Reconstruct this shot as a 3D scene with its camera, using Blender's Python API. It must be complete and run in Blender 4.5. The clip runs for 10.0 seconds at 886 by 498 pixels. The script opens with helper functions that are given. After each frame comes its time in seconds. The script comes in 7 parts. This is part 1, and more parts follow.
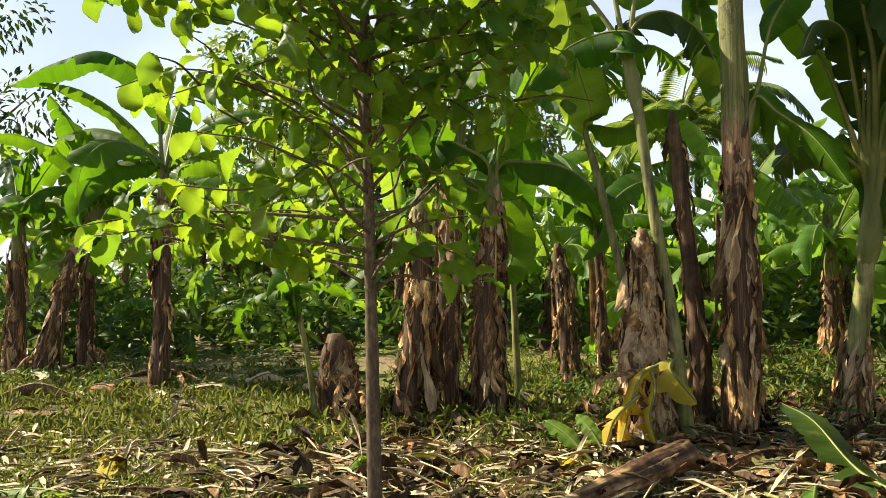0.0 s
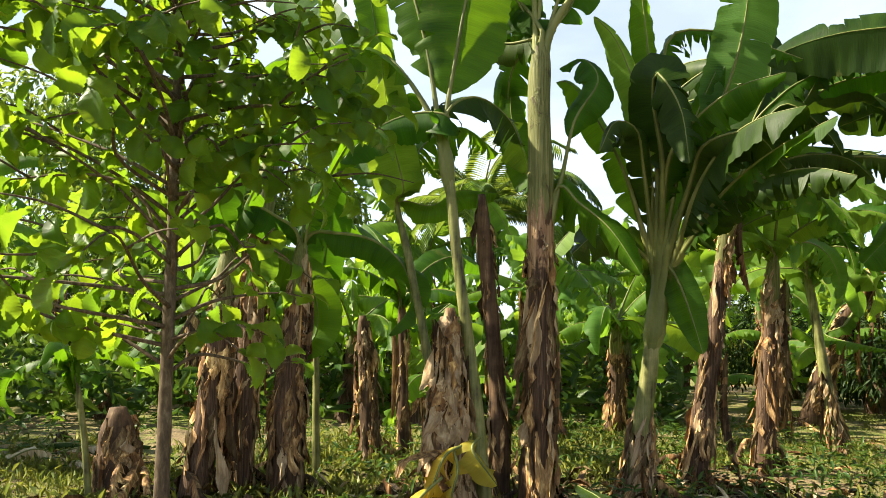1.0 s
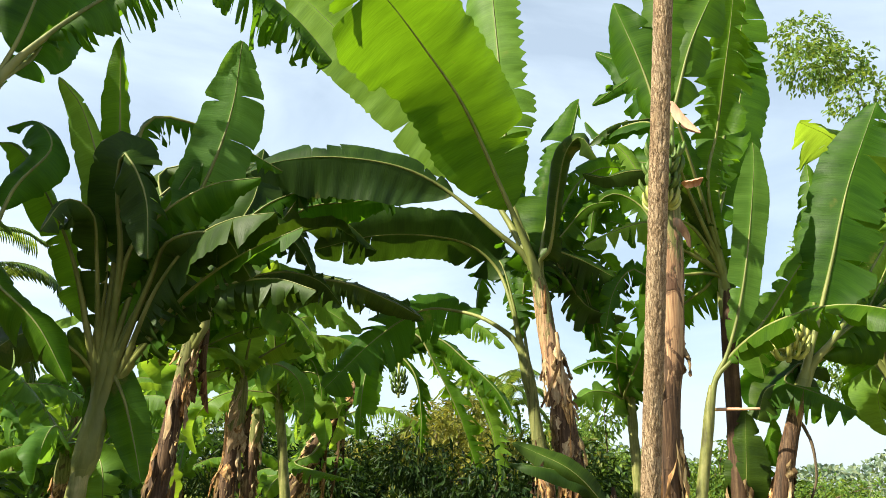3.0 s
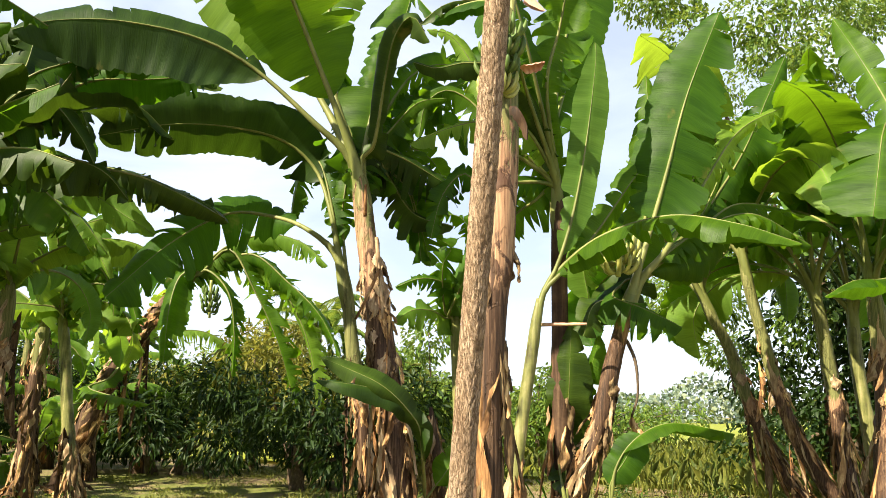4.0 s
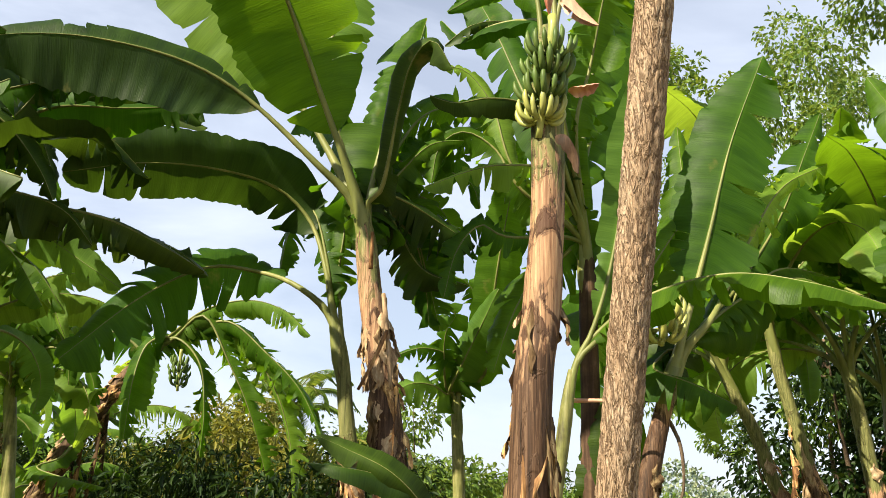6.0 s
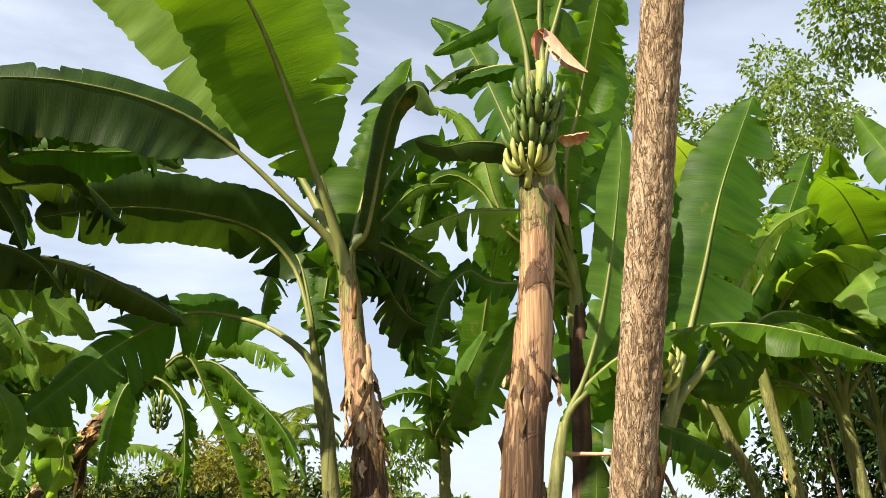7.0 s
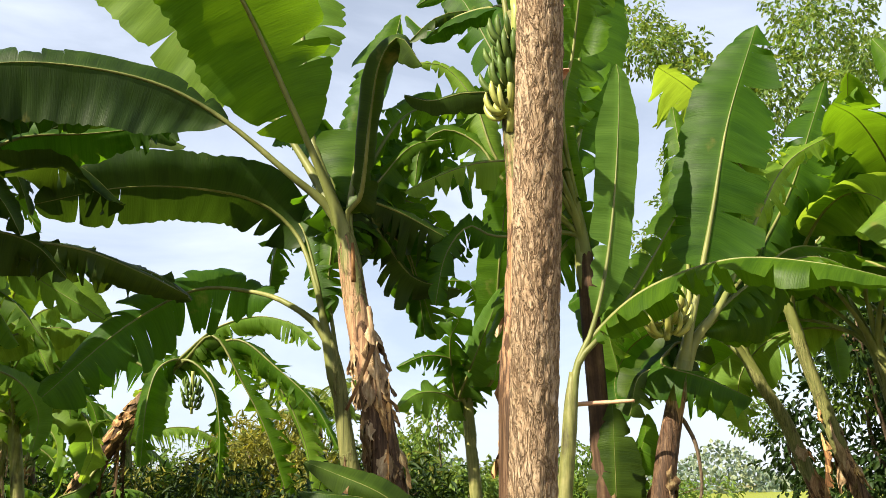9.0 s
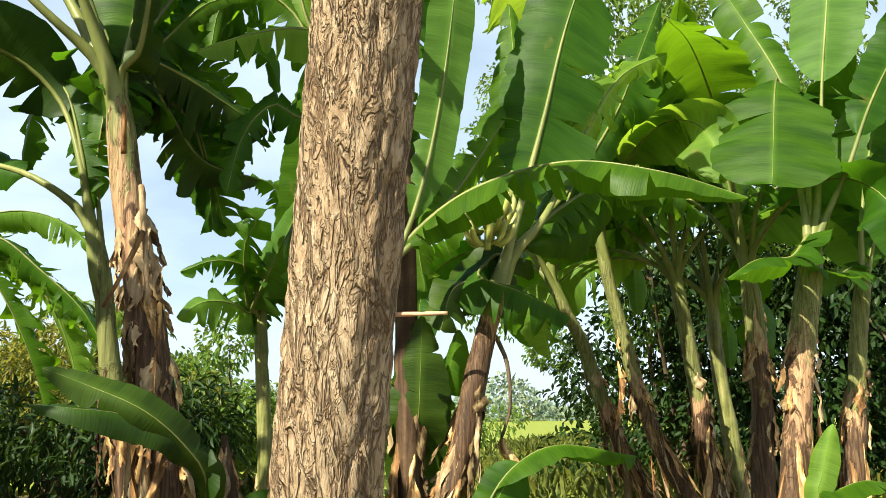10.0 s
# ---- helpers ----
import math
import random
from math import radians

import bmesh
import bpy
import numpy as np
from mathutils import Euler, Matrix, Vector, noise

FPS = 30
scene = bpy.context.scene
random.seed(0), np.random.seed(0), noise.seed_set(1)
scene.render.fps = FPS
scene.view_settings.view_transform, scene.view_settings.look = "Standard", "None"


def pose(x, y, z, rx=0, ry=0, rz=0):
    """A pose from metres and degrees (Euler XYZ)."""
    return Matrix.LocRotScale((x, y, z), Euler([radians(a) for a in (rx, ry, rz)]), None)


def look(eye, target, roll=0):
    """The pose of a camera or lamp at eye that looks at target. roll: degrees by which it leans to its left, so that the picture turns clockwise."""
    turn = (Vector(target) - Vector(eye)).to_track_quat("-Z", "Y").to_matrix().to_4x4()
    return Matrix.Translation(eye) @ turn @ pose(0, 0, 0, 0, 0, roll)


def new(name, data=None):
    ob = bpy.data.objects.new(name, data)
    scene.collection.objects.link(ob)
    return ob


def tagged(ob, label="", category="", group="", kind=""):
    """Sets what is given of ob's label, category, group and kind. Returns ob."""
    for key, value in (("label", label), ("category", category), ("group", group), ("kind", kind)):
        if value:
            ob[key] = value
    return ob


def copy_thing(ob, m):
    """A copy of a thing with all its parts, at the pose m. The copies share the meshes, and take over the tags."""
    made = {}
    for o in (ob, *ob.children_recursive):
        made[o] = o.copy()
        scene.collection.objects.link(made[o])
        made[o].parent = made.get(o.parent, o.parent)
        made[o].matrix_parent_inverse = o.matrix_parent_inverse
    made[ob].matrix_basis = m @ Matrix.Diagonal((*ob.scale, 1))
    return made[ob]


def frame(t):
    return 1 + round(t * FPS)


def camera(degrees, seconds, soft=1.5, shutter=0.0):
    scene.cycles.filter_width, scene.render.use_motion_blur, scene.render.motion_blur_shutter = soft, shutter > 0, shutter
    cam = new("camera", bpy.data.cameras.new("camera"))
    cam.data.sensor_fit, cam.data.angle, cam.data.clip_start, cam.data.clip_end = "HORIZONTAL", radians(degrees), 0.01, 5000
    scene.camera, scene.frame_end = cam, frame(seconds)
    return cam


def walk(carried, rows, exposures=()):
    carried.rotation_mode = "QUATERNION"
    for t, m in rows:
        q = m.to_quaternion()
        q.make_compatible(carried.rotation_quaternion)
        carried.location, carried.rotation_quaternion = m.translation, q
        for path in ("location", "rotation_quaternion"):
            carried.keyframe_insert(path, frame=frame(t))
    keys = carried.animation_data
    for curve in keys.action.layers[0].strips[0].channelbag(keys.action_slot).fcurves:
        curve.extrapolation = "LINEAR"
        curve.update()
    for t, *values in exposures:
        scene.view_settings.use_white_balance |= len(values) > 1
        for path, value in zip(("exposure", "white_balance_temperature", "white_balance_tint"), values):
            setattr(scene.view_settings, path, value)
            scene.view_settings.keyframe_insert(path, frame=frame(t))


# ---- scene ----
# camera: metres and degrees (x, y, z, rx, ry, rz)
cam = camera(55.9, 10.0, soft=0.8)
ROWS = [
    (0.0, 0.031, -0.034, 1.210, 91.72, 0.71, 0.37),
    (0.5, 0.005, 0.004, 1.245, 92.74, -0.43, -4.48),
    (1.0, -0.025, 0.096, 1.291, 96.17, -1.13, -13.45),
    (1.5, -0.013, 0.098, 1.331, 101.08, -2.46, -22.28),
    (2.0, 0.028, 0.172, 1.349, 103.28, -2.86, -31.22),
    (2.5, 0.210, 0.355, 1.314, 104.08, -1.63, -41.18),
    (3.0, 0.653, 0.570, 1.281, 105.43, -1.23, -46.71),
    (3.2, 0.809, 0.626, 1.317, 104.21, -0.74, -48.54),
    (4.3, 1.494, 1.096, 1.146, 100.84, -1.11, -59.60),
    (4.5, 1.572, 1.185, 1.122, 100.74, -1.28, -59.33),
    (5.0, 1.915, 1.467, 1.135, 102.22, -1.20, -58.53),
    (5.5, 1.994, 1.596, 1.225, 105.16, -1.41, -59.03),
    (6.0, 1.954, 1.667, 1.243, 106.65, -1.55, -60.36),
    (6.2, 1.945, 1.672, 1.262, 107.10, -1.54, -61.52),
    (7.3, 2.088, 1.729, 1.442, 109.09, -0.99, -60.19),
    (7.5, 2.091, 1.709, 1.435, 109.39, -0.66, -58.99),
    (8.0, 2.127, 1.664, 1.432, 109.82, 0.13, -56.82),
    (8.5, 2.159, 1.630, 1.414, 109.66, 1.55, -54.05),
    (9.0, 2.280, 1.576, 1.361, 106.49, 2.06, -57.47),
    (9.5, 2.517, 1.676, 1.286, 101.85, 1.67, -64.95),
    (10.0, 2.908, 1.898, 1.327, 101.31, 1.22, -71.22),
]
walk(cam, [(t, pose(x, y, z, rx, ry, rz)) for t, x, y, z, rx, ry, rz in ROWS],
     exposures=((0.0, 1.34, 6500, 9), (0.5, 1.48, 6500, 7), (1.0, 1.6, 6450, 5), (1.8, 1.5, 6250, 0), (3.0, 1.42, 6300, 1), (4.3, 1.62, 6550, 11), (5.0, 1.55, 6550, 11), (6.0, 1.3, 6500, 10), (7.5, 1.28, 6500, 10), (8.7, 1.33, 6500, 9), (9.5, 1.4, 6500, 8), (10.0, 1.4, 6200, 0)))

# ---- light ----
SUN_AZ, SUN_EL = 71.0, 41.0          # degrees left of +y, degrees above the horizon
world = bpy.data.worlds.new("sky")
scene.world = world
world.use_nodes = True
wn = world.node_tree
wn.nodes.clear()
w_out = wn.nodes.new("ShaderNodeOutputWorld")
w_bg = wn.nodes.new("ShaderNodeBackground")
w_sky = wn.nodes.new("ShaderNodeTexSky")
w_sky.sky_type = 'NISHITA'
w_sky.sun_disc = False
w_sky.sun_elevation = radians(SUN_EL)
w_sky.sun_rotation = radians(-SUN_AZ)
w_sky.air_density, w_sky.dust_density, w_sky.ozone_density = 1.0, 1.2, 1.5
w_bg.inputs[1].default_value = 0.052
# thin streaks of white cloud over the blue
w_tc = wn.nodes.new("ShaderNodeTexCoord")
w_map = wn.nodes.new("ShaderNodeMapping")
w_map.inputs['Scale'].default_value = (1.0, 1.0, 2.6)
w_map.inputs['Rotation'].default_value = (0.25, 0.1, 0.6)
w_noise = wn.nodes.new("ShaderNodeTexNoise")
w_noise.inputs['Scale'].default_value = 2.2
w_noise.inputs['Detail'].default_value = 8
w_noise.inputs['Roughness'].default_value = 0.52
w_noise.inputs['Distortion'].default_value = 0.6
w_ramp = wn.nodes.new("ShaderNodeMapRange")
w_ramp.inputs[1].default_value, w_ramp.inputs[2].default_value = 0.38, 0.74
w_ramp.inputs[3].default_value, w_ramp.inputs[4].default_value = 0.42, 0.92
w_mix = wn.nodes.new("ShaderNodeMix")
w_mix.data_type = 'RGBA'
w_mix.inputs[7].default_value = (8.8, 9.5, 11.0, 1)
wn.links.new(w_tc.outputs['Generated'], w_map.inputs[0])
wn.links.new(w_map.outputs[0], w_noise.inputs['Vector'])
wn.links.new(w_noise.outputs[0], w_ramp.inputs[0])
w_sep = wn.nodes.new("ShaderNodeSeparateXYZ")
w_low = wn.nodes.new("ShaderNodeMapRange")
w_low.inputs[1].default_value, w_low.inputs[2].default_value = 0.5, 0.8
w_low.inputs[3].default_value, w_low.inputs[4].default_value = 1.0, 0.0
w_mul = wn.nodes.new("ShaderNodeMath")
w_mul.operation = 'MULTIPLY'
wn.links.new(w_tc.outputs['Generated'], w_sep.inputs[0])
wn.links.new(w_sep.outputs[2], w_low.inputs[0])
wn.links.new(w_ramp.outputs[0], w_mul.inputs[0])
wn.links.new(w_low.outputs[0], w_mul.inputs[1])
wn.links.new(w_mul.outputs[0], w_mix.inputs[0])
wn.links.new(w_sky.outputs[0], w_mix.inputs[6])
wn.links.new(w_mix.outputs[2], w_bg.inputs[0])
wn.links.new(w_bg.outputs[0], w_out.inputs[0])

sun = new("sun", bpy.data.lights.new("sun", 'SUN'))
sun.data.energy, sun.data.angle, sun.data.color = 5.0, radians(0.6), (1.0, 0.89, 0.68)
sun_dir = Vector((-math.sin(radians(SUN_AZ)) * math.cos(radians(SUN_EL)), math.cos(radians(SUN_AZ)) * math.cos(radians(SUN_EL)), math.sin(radians(SUN_EL))))
sun.matrix_world = look(sun_dir * 60, (0, 0, 0))


# ---- materials ----
def material(name):
    m = bpy.data.materials.new(name)
    m.use_nodes = True
    nt = m.node_tree
    nt.nodes.clear()
    out = nt.nodes.new("ShaderNodeOutputMaterial")
    return m, nt, out


def node(nt, kind, **values):
    n = nt.nodes.new(kind)
    for key, value in values.items():
        n.inputs[key.replace('_', ' ')].default_value = value
    return n


def ramp(nt, source, stops):
    n = nt.nodes.new("ShaderNodeValToRGB")
    while len(n.color_ramp.elements) < len(stops):
        n.color_ramp.elements.new(0.5)
    for e, (p, c) in zip(n.color_ramp.elements, stops):
        e.position, e.color = p, (*c, 1)
    nt.links.new(source, n.inputs[0])
    return n.outputs[0]


def mixc(nt, fac, a, b, blend='MIX'):
    n = nt.nodes.new("ShaderNodeMix")
    n.data_type, n.blend_type = 'RGBA', blend
    for value, slot in ((fac, 0), (a, 6), (b, 7)):
        if isinstance(value, (int, float)):
            n.inputs[slot].default_value = value
        elif isinstance(value, tuple):
            n.inputs[slot].default_value = (*value, 1)
        else:
            nt.links.new(value, n.inputs[slot])
    return n.outputs[2]


def maths(nt, op, a, b=0.0):
    n = nt.nodes.new("ShaderNodeMath")
    n.operation = op
    for value, slot in ((a, 0), (b, 1)):
        if isinstance(value, (int, float)):
            n.inputs[slot].default_value = value
        else:
            nt.links.new(value, n.inputs[slot])
    return n.outputs[0]


def span(nt, v, a, b, c=0.0, d=1.0):
    n = nt.nodes.new("ShaderNodeMapRange")
    for i, x in enumerate((a, b, c, d)):
        n.inputs[i + 1].default_value = x
    nt.links.new(v, n.inputs[0])
    return n.outputs[0]


def noise_of(nt, vector, scale, detail=4, rough=0.55, dist=0.0):
    n = node(nt, "ShaderNodeTexNoise", Scale=scale, Detail=detail, Roughness=rough, Distortion=dist)
    if vector is not None:
        nt.links.new(vector, n.inputs['Vector'])
    return n.outputs[0]


def stretched(nt, vector, s):
    n = nt.nodes.new("ShaderNodeMapping")
    n.inputs['Scale'].default_value = s
    nt.links.new(vector, n.inputs[0])
    return n.outputs[0]


def bump(nt, height, strength, distance=0.01):
    n = node(nt, "ShaderNodeBump", Strength=strength, Distance=distance)
    nt.links.new(height, n.inputs['Height'])
    return n.outputs[0]


def blade_material(name, dark, light, through_col, veins=110.0, translucent=0.45, spots=0.12, rough=0.38, single=True):
    """A leaf: glossy skin over a thin green body that lets light through; cross veins by the leaf's own coordinates."""
    m, nt, out = material(name)
    L = nt.links
    uv = nt.nodes.new("ShaderNodeUVMap")
    uv.uv_map = "UVMap"
    geo = nt.nodes.new("ShaderNodeTexCoord")
    info = nt.nodes.new("ShaderNodeObjectInfo")
    sep = nt.nodes.new("ShaderNodeSeparateXYZ")
    L.new(uv.outputs[0], sep.inputs[0])
    fine = noise_of(nt, stretched(nt, uv.outputs[0], (veins, 5.0, 1)), 1.0, 3, 0.6)
    broad = noise_of(nt, stretched(nt, uv.outputs[0], (9.0, 1.6, 1)), 1.0, 3, 0.5)
    blot = noise_of(nt, geo.outputs['Object'], 3.0, 5, 0.6)
    tone = maths(nt, 'ADD', maths(nt, 'MULTIPLY', broad, 0.6), maths(nt, 'MULTIPLY', fine, 0.4))
    base = mixc(nt, span(nt, tone, 0.37, 0.63), dark, light)
    # the blade is paler close to its rib
    by_rib = span(nt, maths(nt, 'ABSOLUTE', sep.outputs[1]), 0.0, 0.035, 0.55, 0.0)
    base = mixc(nt, by_rib, base, tuple(min(1.0, c * 1.7) for c in light))
    chance = info.outputs['Random']
    if not single:
        piece = nt.nodes.new("ShaderNodeNewGeometry")
        chance = maths(nt, 'FRACT', maths(nt, 'ADD', chance, piece.outputs['Random Per Island']))
    vary = mixc(nt, chance, (0.62, 0.74, 0.8), (1.25, 1.12, 0.9))
    base = mixc(nt, 1.0, base, vary, 'MULTIPLY')
    sick = span(nt, blot, 0.66, 0.74, 0, spots * 3)
    base = mixc(nt, sick, base, (0.30, 0.24, 0.06))
    thin = mixc(nt, span(nt, tone, 0.33, 0.67), tuple(c * 0.68 for c in through_col), through_col)
    thin = mixc(nt, 1.0, thin, vary, 'MULTIPLY')
    thin = mixc(nt, sick, thin, (0.4, 0.3, 0.05))
    nrm = bump(nt, fine, 0.25, 0.008)
    p = node(nt, "ShaderNodeBsdfPrincipled", Roughness=rough)
    p.inputs['Specular IOR Level'].default_value = 0.2
    L.new(base, p.inputs['Base Color'])
    L.new(nrm, p.inputs['Normal'])
    L.new(span(nt, blot, 0.3, 0.7, rough - 0.06, rough + 0.14), p.inputs['Roughness'])
    tr = nt.nodes.new("ShaderNodeBsdfTranslucent")
    L.new(thin, tr.inputs[0])
    L.new(nrm, tr.inputs['Normal'])
    mx = nt.nodes.new("ShaderNodeMixShader")
    mx.inputs[0].default_value = translucent
    L.new(p.outputs[0], mx.inputs[1])
    L.new(tr.outputs[0], mx.inputs[2])
    L.new(mx.outputs[0], out.inputs[0])
    return m


def plain_material(name, stops, scale=(6, 6, 6), rough=0.7, bump_s=0.5, detail=6, dist=0.3, vary=0.25, bump_d=0.01, spec=0.3, coord='Object', coarse_w=0.35, coarse_s=2.3, tint=None, lo=0.3, hi=0.7):
    """A rough surface: colours along a noise, a second coarse noise over it, relief, and a little change from piece to piece."""
    m, nt, out = material(name)
    L = nt.links
    tc = nt.nodes.new("ShaderNodeTexCoord")
    info = nt.nodes.new("ShaderNodeObjectInfo")
    geo = nt.nodes.new("ShaderNodeNewGeometry")
    grain = noise_of(nt, stretched(nt, tc.outputs[coord], scale), 1.0, detail, 0.62, dist)
    coarse = noise_of(nt, tc.outputs[coord], coarse_s, 5, 0.62)
    mixed = maths(nt, 'ADD', maths(nt, 'MULTIPLY', grain, 1 - coarse_w), maths(nt, 'MULTIPLY', coarse, coarse_w))
    col = ramp(nt, span(nt, mixed, lo, hi), stops)
    r = maths(nt, 'ADD', maths(nt, 'MULTIPLY', info.outputs['Random'], 0.5), maths(nt, 'MULTIPLY', geo.outputs['Random Per Island'], 0.5))
    g = span(nt, r, 0, 1, 1 - vary, 1 + vary)
    n = nt.nodes.new("ShaderNodeCombineXYZ")
    for i in range(3):
        L.new(g, n.inputs[i])
    col = mixc(nt, 1.0, col, n.outputs[0], 'MULTIPLY')
    if tint:
        col = mixc(nt, 1.0, col, ramp(nt, r, tint), 'MULTIPLY')
    p = node(nt, "ShaderNodeBsdfPrincipled", Roughness=rough)
    p.inputs['Specular IOR Level'].default_value = spec
    L.new(col, p.inputs['Base Color'])
    L.new(bump(nt, grain, bump_s, bump_d), p.inputs['Normal'])
    L.new(p.outputs[0], out.inputs[0])
    return m


LEAF = blade_material("banana_leaf", (0.02, 0.062, 0.003), (0.066, 0.145, 0.008), (0.19, 0.385, 0.01), rough=0.48, translucent=0.48)
# lighter copy of LEAF: pale blades, with sunlit brightness also put into the colour
LEAF_PALE_LIT = blade_material("pale_lit_banana_leaf", (0.058, 0.13, 0.015), (0.125, 0.225, 0.035), (0.41, 0.63, 0.045), rough=0.5)
# darker copy of LEAF: shade from blades above is put into the colour
LEAF_SHADED = blade_material("shaded_banana_leaf", (0.016, 0.036, 0.004), (0.04, 0.075, 0.007), (0.12, 0.2, 0.01), rough=0.46, translucent=0.25)
LEAF_YELLOW = blade_material("yellow_leaf", (0.45, 0.3, 0.03), (0.62, 0.47, 0.06), (0.75, 0.52, 0.04), spots=0.3, rough=0.5)
TREE_LEAF = blade_material("sapling_leaf", (0.016, 0.044, 0.004), (0.055, 0.115, 0.012), (0.44, 0.66, 0.03), veins=70, translucent=0.42, rough=0.42, single=False)
RIB = plain_material("leaf_rib", ((0, (0.075, 0.085, 0.02)), (0.5, (0.15, 0.165, 0.045)), (1, (0.27, 0.26, 0.09))), (8, 8, 1.5), 0.5, 0.3, vary=0.25, spec=0.3)
STEM_GREEN = plain_material("green_sheath", ((0, (0.025, 0.018, 0.01)), (0.2, (0.085, 0.082, 0.026)), (0.45, (0.145, 0.15, 0.042)), (0.7, (0.22, 0.21, 0.075)), (1, (0.36, 0.3, 0.14))), (26, 26, 1.6), 0.5, 0.5, spec=0.35, coarse_w=0.5, coarse_s=4.5, lo=0.36, hi=0.64)
STEM_MIXED = plain_material("ageing_sheath", ((0, (0.012, 0.009, 0.006)), (0.3, (0.052, 0.028, 0.014)), (0.5, (0.144, 0.078, 0.035)), (0.68, (0.256, 0.158, 0.072)), (0.85, (0.410, 0.283, 0.145)), (1, (0.595, 0.462, 0.272))), (24, 24, 1.5), 0.62, 0.7, spec=0.25, coarse_w=0.5, coarse_s=5.0, lo=0.35, hi=0.65)


def aged_stem_material():
    """Dead brown wrappings low down, bleached and peeling sheaths over them, live green ones on top; the age comes with the stem's own second coordinates."""
    m, nt, out = material("peeling_sheaths")
    L = nt.links
    tc = nt.nodes.new("ShaderNodeTexCoord")
    age = nt.nodes.new("ShaderNodeUVMap")
    age.uv_map = "age"
    sep = nt.nodes.new("ShaderNodeSeparateXYZ")
    L.new(age.outputs[0], sep.inputs[0])
    obj = tc.outputs['Object']
    fibre = noise_of(nt, stretched(nt, obj, (70, 70, 2.5)), 1.0, 5, 0.65, 0.4)
    flake = noise_of(nt, stretched(nt, obj, (17, 17, 3.2)), 1.0, 5, 0.6, 1.2)
    blot = noise_of(nt, stretched(nt, obj, (9, 9, 5)), 1.0, 6, 0.65, 0.8)
    wander = maths(nt, 'ADD', sep.outputs[0], maths(nt, 'MULTIPLY', maths(nt, 'SUBTRACT', flake, 0.5), 2.4))
    dead = ramp(nt, fibre, ((0.3, (0.018, 0.011, 0.007)), (0.5, (0.075, 0.04, 0.022)), (0.7, (0.19, 0.115, 0.066))))
    pale = ramp(nt, fibre, ((0.28, (0.13, 0.06, 0.03)), (0.45, (0.3, 0.17, 0.095)), (0.6, (0.42, 0.27, 0.15)), (0.75, (0.54, 0.41, 0.24))))
    green = ramp(nt, fibre, ((0.3, (0.06, 0.062, 0.02)), (0.5, (0.14, 0.145, 0.045)), (0.72, (0.26, 0.24, 0.095))))
    # torn dark scraps cling to the bleached part
    pale = mixc(nt, span(nt, blot, 0.5, 0.55, 0, 0.85), pale, (0.055, 0.024, 0.014))
    green = mixc(nt, span(nt, blot, 0.6, 0.66, 0, 0.8), green, (0.05, 0.028, 0.016))
    col = mixc(nt, span(nt, wander, -0.12, 0.12), dead, pale)
    col = mixc(nt, span(nt, wander, 0.88, 1.12), col, green)
    p = node(nt, "ShaderNodeBsdfPrincipled", Roughness=0.65)
    p.inputs['Specular IOR Level'].default_value = 0.25
    L.new(col, p.inputs['Base Color'])
    h = maths(nt, 'ADD', maths(nt, 'MULTIPLY', fibre, 0.5), maths(nt, 'ADD', span(nt, blot, 0.55, 0.6, 0, 0.5), span(nt, wander, 0.88, 1.0, 0.5, 0.0)))
    L.new(bump(nt, h, 0.8, 0.012), p.inputs['Normal'])
    L.new(p.outputs[0], out.inputs[0])
    return m


STEM_AGED = aged_stem_material()
STEM_DARK = plain_material("dark_sheath", ((0, (0.012, 0.009, 0.006)), (0.4, (0.052, 0.029, 0.017)), (0.7, (0.123, 0.073, 0.041)), (1, (0.287, 0.189, 0.106))), (22, 22, 1.4), 0.75, 0.8, spec=0.2, coarse_w=0.5, coarse_s=5.0)
DRY = plain_material("dry_leaf", ((0, (0.021, 0.012, 0.007)), (0.35, (0.082, 0.042, 0.020)), (0.65, (0.226, 0.131, 0.067)), (1, (0.554, 0.399, 0.223))), (34, 34, 4), 0.72, 0.8, vary=0.3, spec=0.2, tint=((0.2, (0.285, 0.289, 0.265)), (0.45, (0.760, 0.813, 0.734)), (0.58, (1.045, 0.899, 0.694)), (0.8, (2.185, 2.354, 1.989))))
STRAW = plain_material("straw_sheath", ((0, (0.05, 0.029, 0.015)), (0.3, (0.17, 0.105, 0.055)), (0.6, (0.33, 0.225, 0.125)), (1, (0.56, 0.44, 0.28))), (34, 34, 3), 0.66, 0.7, vary=0.35, spec=0.25)
LITTER = plain_material("bleached_litter", ((0, (0.16, 0.11, 0.06)), (0.4, (0.36, 0.28, 0.16)), (1, (0.66, 0.58, 0.4))), (34, 34, 6), 0.75, 0.5, vary=0.35, spec=0.2)
TWIG = plain_material("twig_bark", ((0, (0.03, 0.02, 0.014)), (0.5, (0.1, 0.07, 0.045)), (1, (0.24, 0.18, 0.12))), (60, 60, 20), 0.8, 0.5, vary=0.1, bump_d=0.003, spec=0.2)
FRUIT = plain_material("green_banana_skin", ((0, (0.03, 0.055, 0.012)), (0.5, (0.07, 0.12, 0.022)), (1, (0.14, 0.19, 0.04))), (20, 20, 6), 0.5, 0.1, vary=0.3, spec=0.28)
FRUIT_RIPE = plain_material("ripening_banana_skin", ((0, (0.16, 0.2, 0.04)), (0.5, (0.3, 0.32, 0.08)), (1, (0.46, 0.44, 0.13))), (20, 20, 6), 0.42, 0.1, vary=0.2, spec=0.45)
PINK = plain_material("fresh_bract", ((0, (0.4, 0.14, 0.1)), (0.5, (0.55, 0.3, 0.2)), (1, (0.62, 0.5, 0.26))), (20, 20, 3), 0.55, 0.3, vary=0.1)
